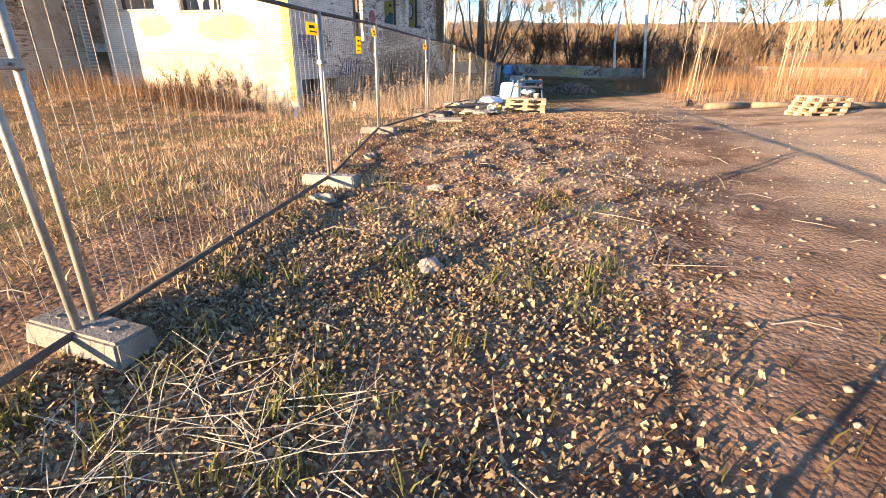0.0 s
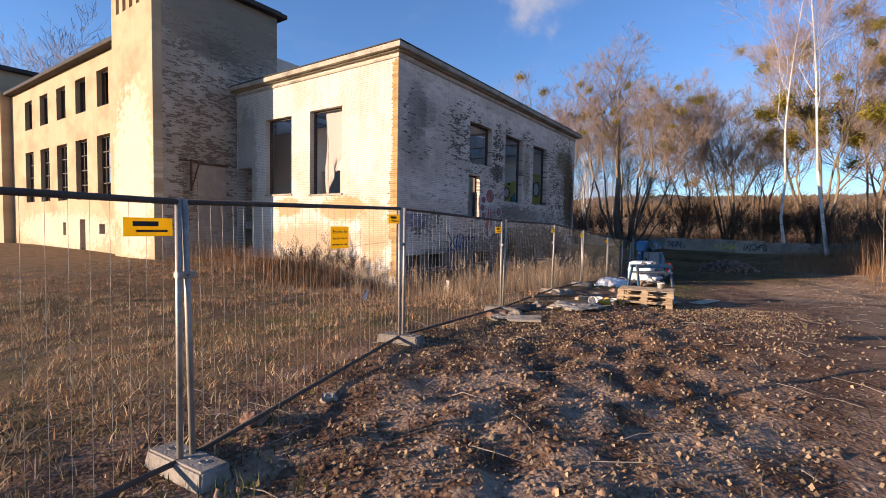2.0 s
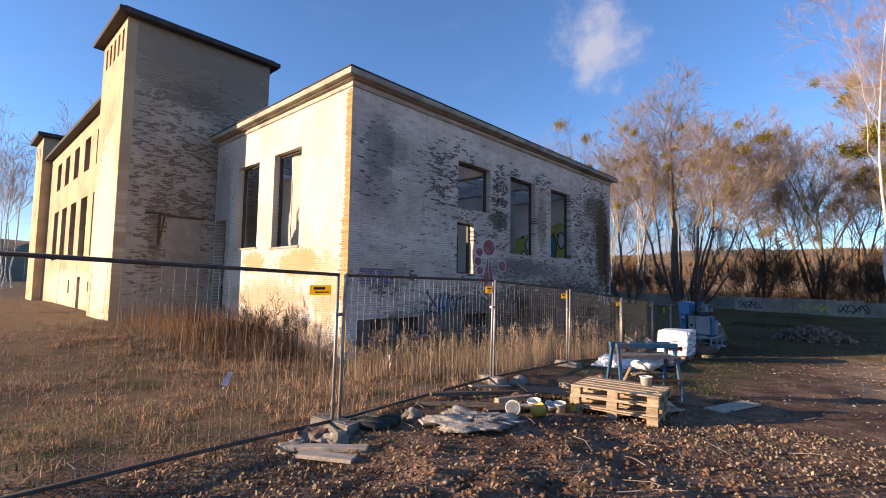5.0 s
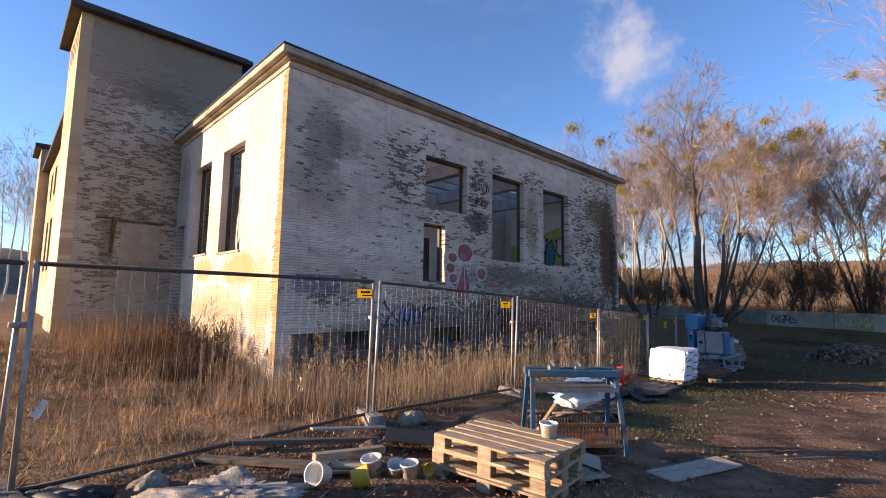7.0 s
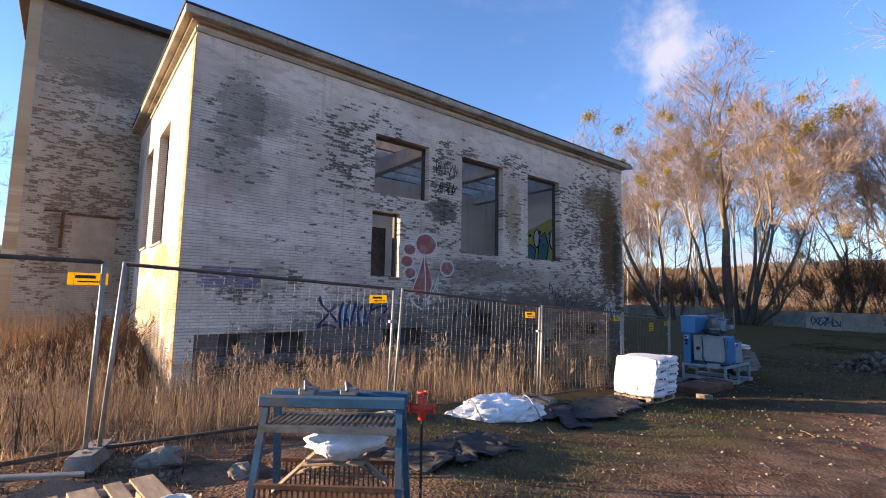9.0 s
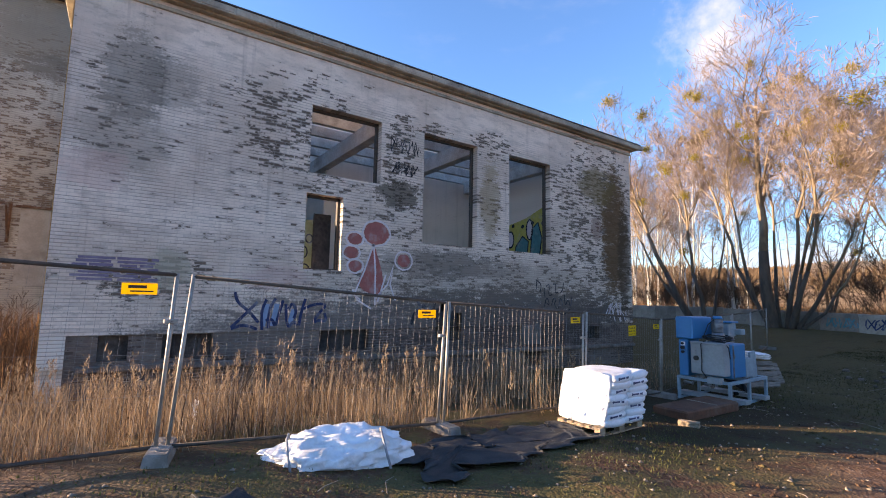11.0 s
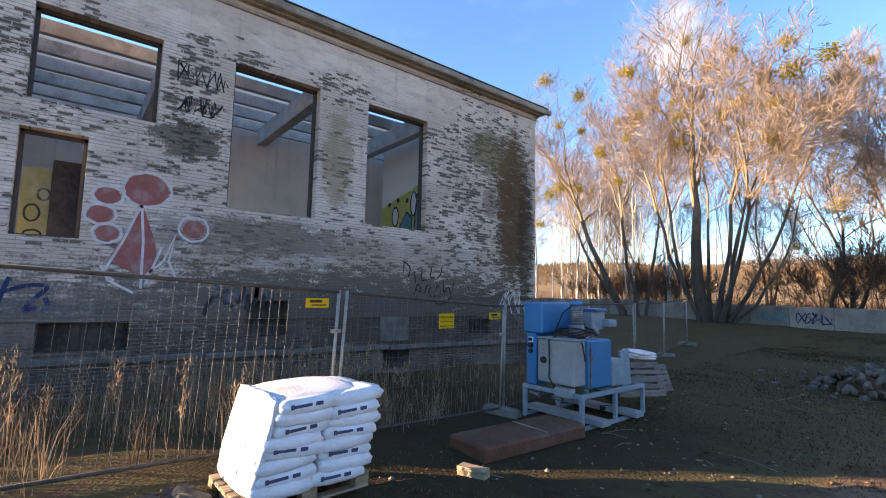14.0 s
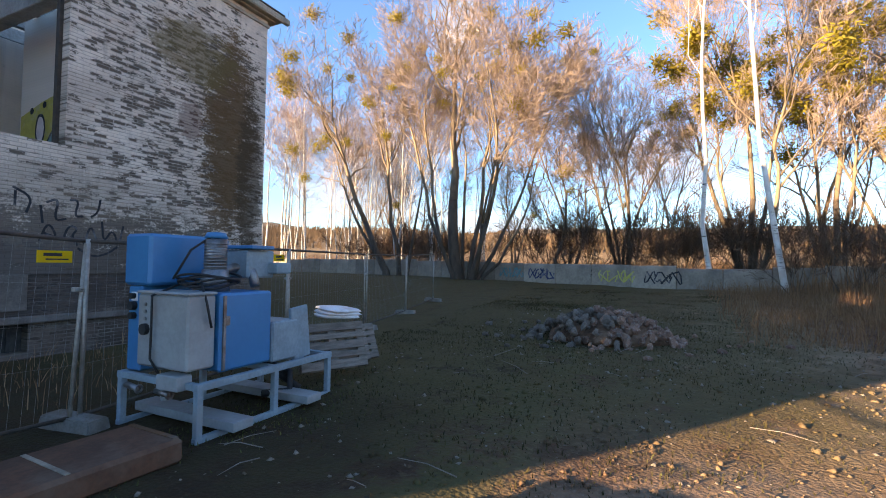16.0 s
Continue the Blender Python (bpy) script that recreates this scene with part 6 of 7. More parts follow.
M_ash = plain("spilled_mortar", (0.50, 0.45, 0.39), (0.30, 0.26, 0.215), 9.0, 0.03, 0.95, dirt=(0.16, 0.12, 0.09))
M_old_plank = plain("dark_old_plank", (0.15, 0.115, 0.085), (0.085, 0.065, 0.048), 5.0, 0.003, 0.9, grain=(1, 6, 6), dirt=(0.07, 0.055, 0.04), vary=0.2)
M_board = plain("pale_board", (0.45, 0.38, 0.295), (0.32, 0.265, 0.205), 4.0, 0.002, 0.85, grain=(1, 5, 1), dirt=(0.28, 0.23, 0.18))
plank("board", -0.85, 17.0, 74, 1.15, 0.3, 0.022, M_board, "pale broken board lying on the yard", 0.01, 1)
plank("plank", -3.08, 13.95, 46, 0.85, 0.12, 0.05, M_board, "pale squared timber lying in rubble", 0.02)
plank("plank", -3.12, 14.22, 82, 0.75, 0.09, 0.07, M_pallet, "short timber lying in rubble", 0.05, 4)
plank("plank", -3.5, 13.5, 40, 1.3, 0.11, 0.05, M_old_plank, "dark weathered plank beside the fence", 0.02)
plank("plank", -3.75, 14.1, 64, 1.5, 0.09, 0.05, M_old_plank, "dark weathered plank beside the fence", 0.04, 3)
plank("plank", -3.95, 14.75, 85, 1.0, 0.09, 0.025, M_board, "pale lath leaning on the fence foot", 0.1, 8)
plank("steel_sheet", -3.15, 15.15, 50, 0.75, 0.5, 0.012, M_tarp, "dark metal sheet propped over rubble", 0.12, 6, "sheet")
plank("plank", -3.35, 11.15, 42, 0.85, 0.12, 0.05, M_board, "pale squared timber lying in rubble", 0.03)
plank("plank", -3.2, 11.05, 30, 0.6, 0.16, 0.04, M_board, "broken pale board lying in rubble", 0.02)
plank("plank", -3.0, 12.9, 62, 1.1, 0.2, 0.03, M_board, "broken pale board lying in rubble", 0.02)
plank("plank", -2.95, 14.0, 58, 0.9, 0.16, 0.03, M_old_plank, "grey broken board lying in rubble", 0.03)
plank("cardboard", -1.75, 16.1, 30, 0.55, 0.4, 0.006, M_board, "crumpled cardboard beside the stand", 0.12, 14, "cardboard")
plank("offcut", -3.55, 26.95, 20, 0.34, 0.14, 0.1, M_pallet, "short sawn timber offcut on the turf", 0.0, 0, "offcut")
M_slab = plain("dark_rusted_steel", (0.16, 0.068, 0.036), (0.095, 0.043, 0.025), 3.0, 0.003, 0.85, dirt=(0.17, 0.10, 0.065))
trough = thing("steel_trough", pose(-4.12, 28.35, gz(-4.1, 28.3) + 0.1, 0, 0, 88), "rust-brown steel slab lying beside the machine", "slab")
g = Geo()
g.box((0, 0, 0), (1.95, 0.72, 0.2), None, 0.03)
part("body", g, M_slab, trough)
for x, w, mat, label in ((0.18, 0.035, M_card, "pale dirty smear across the steel"), (0.93, 0.05, M_rust, "rusty end strip")):
    g = Geo()
    g.box((x, 0, 0.103), (w, 0.64, 0.008), None, 0.002)
    part("strip", g, mat, trough, label)
solid("concrete_lump", lump((0.56, 0.4, 0.075), 31, 0.9, 5, 0.3), M_ash, "pale heap of spilled mortar on churned soil", "rubble", "", pose(-2.9, 12.95, gz(-2.9, 12.95), 0, 0, 30), True)
for k, (x, y, s) in enumerate(((-3.85, 11.3, 0.22), (-3.55, 11.35, 0.17), (-3.7, 10.95, 0.16), (-3.2, 5.6, 0.12), (-3.05, 6.3, 0.1), (-2.6, 4.2, 0.12), (-3.3, 14.6, 0.14), (-3.6, 12.6, 0.15), (-3.45, 16.4, 0.14), (-3.3, 17.6, 0.12), (-1.0, 3.0, 0.1), (-4.1, 15.85, 0.2), (-0.1, 5.3, 0.07), (0.6, 6.4, 0.06), (-1.6, 5.0, 0.09))):
    solid("stone", lump((s, s * 0.8, s * 0.55), 60 + k, 0.4, 3), M_stone if k % 3 else M_brickbat, "broken stone lying on churned soil", "stone", "", pose(x, y, gz(x, y) + s * 0.2, 0, 0, 40 * k), False, "loose stones")
for k in range(4):
    g = Geo()
    g.tube([(-0.3 + 0.05 * k, -0.14 + 0.1 * k, 0.06), (0.3, -0.12 + 0.11 * k, 0.06 + 0.02 * (k % 2))], 0.05, 10)
    solid("pipe_offcut", g, M_rubber, "black plastic pipe offcut on the ground", "pipe", "", pose(-3.7, 12.0, gz(-3.7, 12.0), 0, 0, 25), True, "pipe offcuts")

for k, (x, y, z, s) in enumerate(((-8.5, 16.4, 0.55, 0.16), (-7.3, 19.5, 0.45, 0.12), (-8.2, 12.2, 0.3, 0.11))):
    g = Geo()
    for i in range(7):
        for j in range(3):
            t = i / 6
            g.v.append(Vector(((j - 1) * 0.35 * s * (1 + 0.6 * t) + 0.3 * s * noise.noise(Vector((t * 3, j, k))), 0.4 * s * noise.noise(Vector((t * 4, j, k + 5))), -t * 2.4 * s)))
    for i in range(6):
        for j in range(2):
            g.f.append((i * 3 + j, i * 3 + j + 1, i * 3 + j + 4, i * 3 + j + 3))
    g.tube([(0, 0, 0.0), (0.03, 0.02, -z - 0.15)], [0.004, 0.007], 5)
    solid("rag", g, M_sack, "white plastic shred caught on a dry stem", "rag", "", pose(x, y, gz(x, y) + z + 0.02, 0, 12 * k, 40 * k), True, "plastic shreds")

# ---- rubble heap and the plastering machine ----
heap_mesh = {}
rr2 = random.Random(19)
for k in range(9):
    heap_mesh[k] = lump((1.0, rr2.uniform(0.6, 0.95), rr2.uniform(0.5, 0.8)), 90 + k, 0.45, 1).mesh("rubble_piece", M_brickbat if k % 2 else M_heap_stone)
# broken brick on one side of the heap, grey concrete on the other
heap_kind = lambda k, x: (2 * (k % 4) + 1) if x + 0.4 * math.sin(k * 2.3) > -1.3 else 2 * (k % 5)
heap = thing("rubble_heap", Matrix.Identity(4), "heap of broken bricks and concrete rubble", "rubble heap")
core = lump((1.25, 0.9, 0.48), 77, 0.25, 4)
part("core", core, M_soil, heap, "soil and fine rubble", pose(-1.4, 37.6, gz(-1.1, 37.6) - 0.02), True)
for k in range(290):
    a, d = rr2.uniform(0, 6.283), rr2.uniform(0, 1) ** 0.6 * 1.1
    x, y = -1.4 + math.cos(a) * d * 1.5, 37.6 + math.sin(a) * d * 1.2
    z = gz(x, y) + 0.62 * max(0.0, 1 - d * d * 0.95) ** 0.8 * rr2.uniform(0.8, 1.1)
    s = rr2.uniform(0.055, 0.15)
    part("rubble_piece", heap_mesh[heap_kind(k, x)], None, heap, "", pose(x, y, z, rr2.uniform(0, 360), rr2.uniform(0, 360), rr2.uniform(0, 360)) @ Matrix.Scale(s, 4))
for k in range(26):
    a, d = rr2.uniform(0, 6.283), rr2.uniform(1.0, 1.6)
    x, y = -1.15 + math.cos(a) * d * 2.1, 37.6 + math.sin(a) * d * 1.5
    part("rubble_piece", heap_mesh[heap_kind(k, x)], None, heap, "", pose(x, y, gz(x, y) + 0.03, rr2.uniform(0, 360), 0, 0) @ Matrix.Scale(rr2.uniform(0.05, 0.12), 4))


def plant_machine():
    """Blue mortar pump on a pale frame. Local x runs across (1.15 wide), y along (1.85 long)."""
    ob = thing("mortar_pump", pose(-5.2, 29.65, gz(-4.6, 30.5) - 0.03), "blue and grey mortar pump on a pale steel frame", "machine")
    P = lambda name, geo, mat, label="", parent=None, smooth=False: part(name, geo, mat, parent or ob, label, None, smooth)
    fr = Geo()
    for x in (0.0, 1.15):
        fr.box((x, 0.93, 0.52), (0.07, 1.9, 0.07), None, 0.006)
        fr.box((x, 0.93, 0.035), (0.06, 1.9, 0.06), None, 0.006)
        for y in (0.02, 0.95, 1.84):
            fr.box((x, y, 0.28), (0.065, 0.065, 0.48), None, 0.006)
    for y in (0.02, 0.95, 1.84):
        fr.box((0.575, y, 0.52), (1.1, 0.065, 0.065), None, 0.006)
    P("base_frame", fr, M_pale_blue, "pale blue welded steel frame")
    for y in (0.35, 1.35):
        g = Geo()
        g.box((0.62, y, 0.12), (1.5, 0.24, 0.09), None, 0.006)
        P("fork_pocket", g, M_grey_enamel)
    g = Geo()
    g.slab(0.0, 0.22, 0.05, 0.62, 0.56, 1.42, 0.015)
    cab = P("switch_cabinet", g, M_blue, "bright blue control cabinet")
    g = Geo()
    g.slab(-0.06, 0.36, 0.03, 0.98, 1.43, 1.96, 0.03)
    P("hood", g, M_blue, "bright blue sheet-metal hood")
    g = Geo()
    for k in range(7):
        g.box((0.222, 0.3, 0.66 + 0.025 * k), (0.006, 0.3, 0.01))
    P("louvre", g, M_rubber, "black ventilation louvre", cab)
    for z, s in ((1.22, 0.045), (1.12, 0.035), (1.32, 0.03)):
        g = Geo()
        g.tube([(0.11, 0.05, z), (0.11, 0.0, z)], s, 12)
        P("switch", g, M_rubber, "black switch", cab)
    g = Geo()
    g.slab(0.06, 0.16, 0.043, 0.047, 1.27, 1.36)
    P("label_plate", g, M_sack, "white label plate", cab)
    g = Geo()
    g.slab(0.34, 1.08, -0.06, 0.24, 0.66, 1.36, 0.02)
    box = P("control_box", g, M_grey_enamel, "grey steel control box")
    g = Geo()
    g.slab(0.33, 1.09, -0.07, 0.25, 1.36, 1.39, 0.01)
    P("lid", g, M_grey_enamel, "", box)
    g = Geo()
    g.tube([(0.48, -0.055, 1.02), (0.48, -0.10, 1.02)], 0.055, 14)
    P("socket", g, M_rubber, "black power socket", box)
    for z in (1.12, 1.19, 1.26):
        g = Geo()
        g.tube([(0.47, -0.055, z), (0.47, -0.075, z)], 0.018, 10)
        P("push_button", g, M_steel, "", box)
    g = Geo()
    g.slab(0.42, 1.12, 0.26, 0.92, 0.60, 1.37, 0.025)
    tank = P("tank", g, M_blue, "blue painted tank")
    g = Geo()
    g.slab(1.121, 1.14, 0.28, 0.31, 0.62, 1.35)
    g.box((1.13, 0.33, 1.1), (0.03, 0.05, 0.09), None, 0.006)
    P("latch", g, M_steel, "", tank)
    g = Geo()
    g.slab(0.35, 1.1, 0.95, 1.35, 0.57, 1.02, 0.02)
    P("hopper", g, M_pale_blue, "grey-blue hopper trough")
    g = Geo()
    g.box((1.06, 1.42, 0.85), (0.05, 0.28, 0.62), Matrix.Rotation(0.12, 3, "X"), 0.008)
    P("side_plate", g, M_pale_blue)
    g = Geo()
    g.tube([(0.72, 0.5, 1.37), (0.72, 0.5, 1.60)], [0.15, 0.13], 16)
    g.tube([(0.72, 0.5, 1.60), (0.72, 0.5, 1.92)], [0.11, 0.11], 16)
    for k in range(9):
        g.ring((0.72, 0.5, 1.63 + 0.03 * k), 0.112, 0.008, 16, 4)
    motor = P("pump_motor", g, M_steel, "ribbed grey pump motor", smooth=True)
    g = Geo()
    g.tube([(0.72, 0.5, 1.93), (0.72, 0.5, 1.99)], [0.12, 0.09], 16)
    P("fan_cover", g, M_blue, "", motor, True)
    g = Geo()
    g.tube([(0.6, 0.6, 1.55), (0.6, 0.85, 1.62), (0.75, 0.95, 1.6), (0.85, 0.92, 1.42)], 0.055, 10)
    P("elbow_pipe", g, M_steel, "", smooth=True)
    g = Geo()
    g.slab(0.45, 0.8, 0.85, 1.25, 1.50, 1.82, 0.02)
    P("gear_box", g, M_pale_blue)
    g = Geo()
    g.slab(0.42, 0.9, 0.82, 1.15, 1.83, 1.87, 0.008)
    P("bracket_plate", g, M_blue, "bright blue top plate")
    g = Geo()
    g.slab(0.72, 0.95, 1.15, 1.38, 1.55, 1.68, 0.015)
    P("terminal_box", g, M_pale_blue)
    g = Geo()
    for k in range(5):
        n = 24
        pts = [(0.74 + (0.27 + 0.012 * k) * math.cos(6.283 * i / n), 0.42 + (0.25 + 0.01 * k) * math.sin(6.283 * i / n), 1.44 + 0.022 * k + 0.03 * math.sin(6.283 * i / n * 2 + k)) for i in range(n + 1)]
        g.tube(pts, 0.013, 6, False)
    P("cable_coil", g, M_rubber, "coil of black rubber cable", smooth=True)
    for pts in ([(0.62, 0.2, 1.46), (0.6, -0.09, 1.35), (0.62, -0.1, 1.0), (0.6, -0.09, 0.75), (0.7, -0.05, 0.58)], [(0.9, 0.2, 1.48), (1.12, 0.1, 1.3), (1.12, 0.16, 1.05)], [(0.72, 0.45, 1.95), (0.6, 0.3, 1.8), (0.55, 0.15, 1.5)]):
        g = Geo()
        g.tube(pts, 0.012, 6)
        P("cable", g, M_rubber, "", smooth=True)
    g = Geo()
    g.box((0.86, -0.02, 0.55), (0.3, 0.16, 0.14), None, 0.01)
    g.tube([(0.72, 0.0, 0.6), (0.72, 0.0, 0.36)], 0.05, 10)
    P("outlet", g, M_grey_enamel, "grey outlet with couplings")
    for x in (0.25, 0.72):
        g = Geo()
        g.tube([(x - 0.1, -0.03, 0.44), (x + 0.1, -0.03, 0.42)], 0.03, 10)
        g.ring((x + 0.1, -0.03, 0.42), 0.035, 0.012, 12, 6, "x")
        P("coupling", g, M_steel, "", smooth=True)
    g = Geo()
    g.tube([(0.4, 1.5, 0.45), (0.75, 1.6, 0.3), (0.95, 1.4, 0.14), (0.7, 1.2, 0.12)], 0.045, 10)
    g.tube([(0.3, 1.3, 0.5), (0.5, 1.5, 0.35), (0.9, 1.62, 0.12)], 0.04, 10)
    P("hose", g, M_rubber, "thick black hose", smooth=True)
    return ob


plant_machine()
# pallets leaning behind the machine, with flattened sacks on them
grey_pallet = pallet(mat=M_grey_wood, label="grey wooden pallet leaning behind the machine", group="leaning pallets")
for k in range(3):
    m = pose(-4.5 + 0.03 * k, 32.1 + 0.18 * k, gz(-4.5, 32.2) + 0.44, 68 - 3 * k, 0, 62) @ Matrix.Scale(0.82, 4)
    if k:
        copy_thing(grey_pallet, m)
    else:
        grey_pallet.matrix_basis = m
for k in range(3):
    part_ob = solid("empty_sack", pillow(0.62, 0.45, 0.06, 20 + k, 0.4, 5), M_sack, "flattened white sack lying on pallets", "sack", "", pose(-4.6 + 0.02 * k, 32.35, gz(-4.5, 32.2) + 0.86 + 0.05 * k, 3 * k, 4, 60 + 12 * k), True, "flattened sacks")
# timber stack and logs at the edge of the reeds
for k in range(4):
    copy_thing(base_pallet, pose(6.3 + 0.05 * k, 16.7, gz(6.3, 16.7) - 0.02 + 0.146 * k, 0, 0, 25 + 3 * k))
for k, (x, y, turn, l, r) in enumerate(((5.3, 22.0, 40, 2.4, 0.16), (5.9, 23.2, 60, 2.8, 0.14), (7.2, 22.4, 20, 2.2, 0.12), (5.0, 29.0, 75, 2.6, 0.13), (8.0, 18.2, 30, 2.0, 0.12))):
    g = Geo()
    g.tube([(-l / 2, 0, 0), (0, 0.04, 0.02), (l / 2, 0, 0)], [r, r * 0.93, r * 0.82], 10)
    solid("log", g, M_bark if k % 2 else M_limb, "cut log lying at the edge of the reeds", "log", "", pose(x, y, gz(x, y) + r * 0.7, 0, 0, turn), True, "cut logs")


# ---- signs on the fence ----
def letters(body, size, parent, m, mat):
    c = bpy.data.curves.new("lettering", "FONT")
    c.body, c.size, c.align_x, c.extrude = body, size, "CENTER", 0.0008
    tmp = bpy.data.objects.new("lettering", c)
    me = bpy.data.meshes.new_from_object(tmp)
    bpy.data.objects.remove(tmp)
    me.materials.append(mat)
    return part("lettering", me, None, parent, "black printed words", m)


def on_fence(y, z, off=0.03):
    """A pose on the yard side of the fence at y, facing the yard, z above the ground."""
    x = float(fence_x(y))
    a = math.degrees(math.atan2(float(fence_x(y + 0.5)) - float(fence_x(y - 0.5)), 1.0))
    return pose(x + off, y, gz(x, y) + z, 90, 0, 90 - a)


def warning_sign(y, z):
    ob = thing("warning_sign", on_fence(y, z), "yellow warning sign with black print wired to the fence", "sign", "large warning signs")
    g = Geo()
    g.box((0, 0, 0), (0.34, 0.23, 0.004), None, 0.001)
    part("plate", g, M_yellow, ob)
    letters("Betreten der", 0.053, ob, pose(0, 0.044, 0.0035), M_ink)
    letters("Baustelle verboten", 0.037, ob, pose(0, -0.02, 0.0035), M_ink)
    g = Geo()
    for k, w in enumerate((0.07, 0.08, 0.05, 0.06)):
        g.box((-0.115 + 0.075 * k, -0.075, 0.003), (w * 0.8, 0.013, 0.002))
    part("small_print", g, M_ink, ob)
    return ob


warning_sign(6.7, 1.5)
warning_sign(27.96, 1.62)


def owner_sign():
    ob = thing("fence_sign", Matrix.Identity(4), "small yellow plastic owner sign near the fence post", "sign", "small fence signs")
    g = Geo()
    g.box((0, 0, 0), (0.31, 0.115, 0.004), None, 0.001)
    part("plate", g, M_yellow, ob)
    g = Geo()
    g.box((-0.02, 0.02, 0.003), (0.16, 0.03, 0.002))
    g.box((0.02, -0.025, 0.003), (0.2, 0.014, 0.002))
    part("small_print", g, M_ink, ob)
    return ob


first = owner_sign()
for k, y in enumerate((4.64, 7.95, 11.4, 15.15, 18.55, 22.1, 25.72, 29.15, 32.6)):
    m = on_fence(y, 1.7)
    if k == 0:
        first.matrix_basis = m
    else:
        copy_thing(first, m)

# ---- graffiti: flat paint on the walls ----
def paint(name, hexes, label):
    return plain(name, hexes, tuple(c * 0.8 for c in hexes), 5.0, 0.001, 0.8, dirt=tuple(0.5 * c + 0.18 for c in hexes))


M_g_blue, M_g_pink, M_g_white, M_g_black = paint("blue_spray_paint", (0.022, 0.036, 0.10), ""), paint("red_spray_paint", (0.36, 0.12, 0.10), ""), paint("white_spray_paint", (0.68, 0.62, 0.62), ""), paint("black_spray_paint", (0.03, 0.03, 0.035), "")
M_g_sky = paint("pale_blue_spray_paint", (0.22, 0.32, 0.46), "")
M_g_olive = paint("olive_spray_paint", (0.27, 0.27, 0.13), "")
M_g_teal, M_g_yellow, M_g_purple = paint("teal_spray_paint", (0.08, 0.24, 0.25), ""), paint("yellow_spray_paint", (0.50, 0.44, 0.10), ""), paint("violet_spray_paint", (0.20, 0.165, 0.235), "")


def stroke(g, pts, w, place):
    """A flat painted ribbon through the points (u, z) on a wall."""
    pts, closed = [Vector(p) for p in pts], len(pts) > 3 and math.dist(pts[0], pts[-1]) < 1e-6
    edge = []
    for i, p in enumerate(pts):
        before = pts[-2] if closed and i == 0 else pts[max(i - 1, 0)]
        after = pts[1] if closed and i == len(pts) - 1 else pts[min(i + 1, len(pts) - 1)]
        d = (after - before).normalized() if (after - before).length > 1e-6 else Vector((1, 0))
        edge += [place(p.x - d.y * w / 2, p.y + d.x * w / 2), place(p.x + d.y * w / 2, p.y - d.x * w / 2)]
    g.add(edge, [(2 * i, 2 * i + 1, 2 * i + 3, 2 * i + 2) for i in range(len(pts) - 1)])


def oval(cu, cz, ru, rz, n=22, wob=0.04, seed=0):
    r = random.Random(seed)
    return [(cu + ru * math.cos(6.283 * k / n) * (1 + r.uniform(-wob, wob)), cz + rz * math.sin(6.283 * k / n) * (1 + r.uniform(-wob, wob))) for k in range(n)]


def fill(g, pts, place):
    g.add([place(*p) for p in pts], [tuple(range(len(pts)))])


def on_east(d):
    return lambda u, z: Vector((XA + d, u, z))


flower = thing("flower_graffiti", Matrix.Identity(4), "red and white sprayed flower figure on the brick wall", "graffiti")
g = Geo()
for k, (u, z, a, b) in enumerate(((24.5, 3.42, 0.40, 0.34), (23.82, 3.2, 0.22, 0.17), (23.72, 2.8, 0.22, 0.17), (23.86, 2.42, 0.2, 0.16), (25.45, 2.66, 0.22, 0.2))):
    fill(g, oval(u, z, a, b, seed=k), on_east(0.005 + 0.0005 * k))
fill(g, [(24.45, 3.05), (24.72, 2.3), (24.8, 1.75), (24.55, 1.55), (24.1, 1.75), (23.95, 1.95)], on_east(0.0045))
part("colour_field", g, M_g_pink, flower, "dull red paint")
g = Geo()
for k, (u, z, a, b) in enumerate(((24.5, 3.42, 0.45, 0.38), (23.82, 3.2, 0.27, 0.21), (23.72, 2.8, 0.27, 0.21), (23.86, 2.42, 0.25, 0.2), (25.45, 2.66, 0.3, 0.28))):
    o = oval(u, z, a, b, seed=k)
    stroke(g, o + o[:1], 0.05, on_east(0.009 + 0.0006 * k))
for line in ([(24.42, 3.1), (24.15, 2.3), (23.85, 1.6), (24.05, 1.45)], [(24.42, 3.1), (24.5, 2.3), (24.52, 1.3)], [(24.52, 1.5), (24.9, 1.9), (25.1, 2.5), (25.0, 1.9), (25.2, 1.45)], [(24.6, 1.4), (24.85, 2.2)], [(23.8, 1.75), (23.95, 1.45), (24.4, 1.2)]):
    stroke(g, line, 0.05, on_east(0.009))
part("outline", g, M_g_white, flower, "white paint outline")


def scrawl(name, u0, u1, z0, z1, count, w, mat, label, seed, place):
    """A tag that cannot be read: looping and zigzag strokes within a rectangle."""
    r = random.Random(seed)
    ob = thing(name, Matrix.Identity(4), label, "graffiti")
    g = Geo()
    step = (u1 - u0) / count
    for k in range(count):
        u, h = u0 + step * (k + 0.5), z1 - z0
        tilt, pts = r.uniform(-0.3, 0.6), []
        for i in range(9):                       # a pointed loop that runs into the next one
            t = i / 8 * r.uniform(4.0, 7.5)
            z = z0 + h * (0.5 + 0.48 * math.sin(t * 1.9 + k))
            pts.append((u + step * (0.95 * math.cos(t + 2 * k) * 0.7 + tilt * (z - z0) / h), z))
        stroke(g, pts, w, place)
    part("paint_line", g, mat, ob)
    return ob


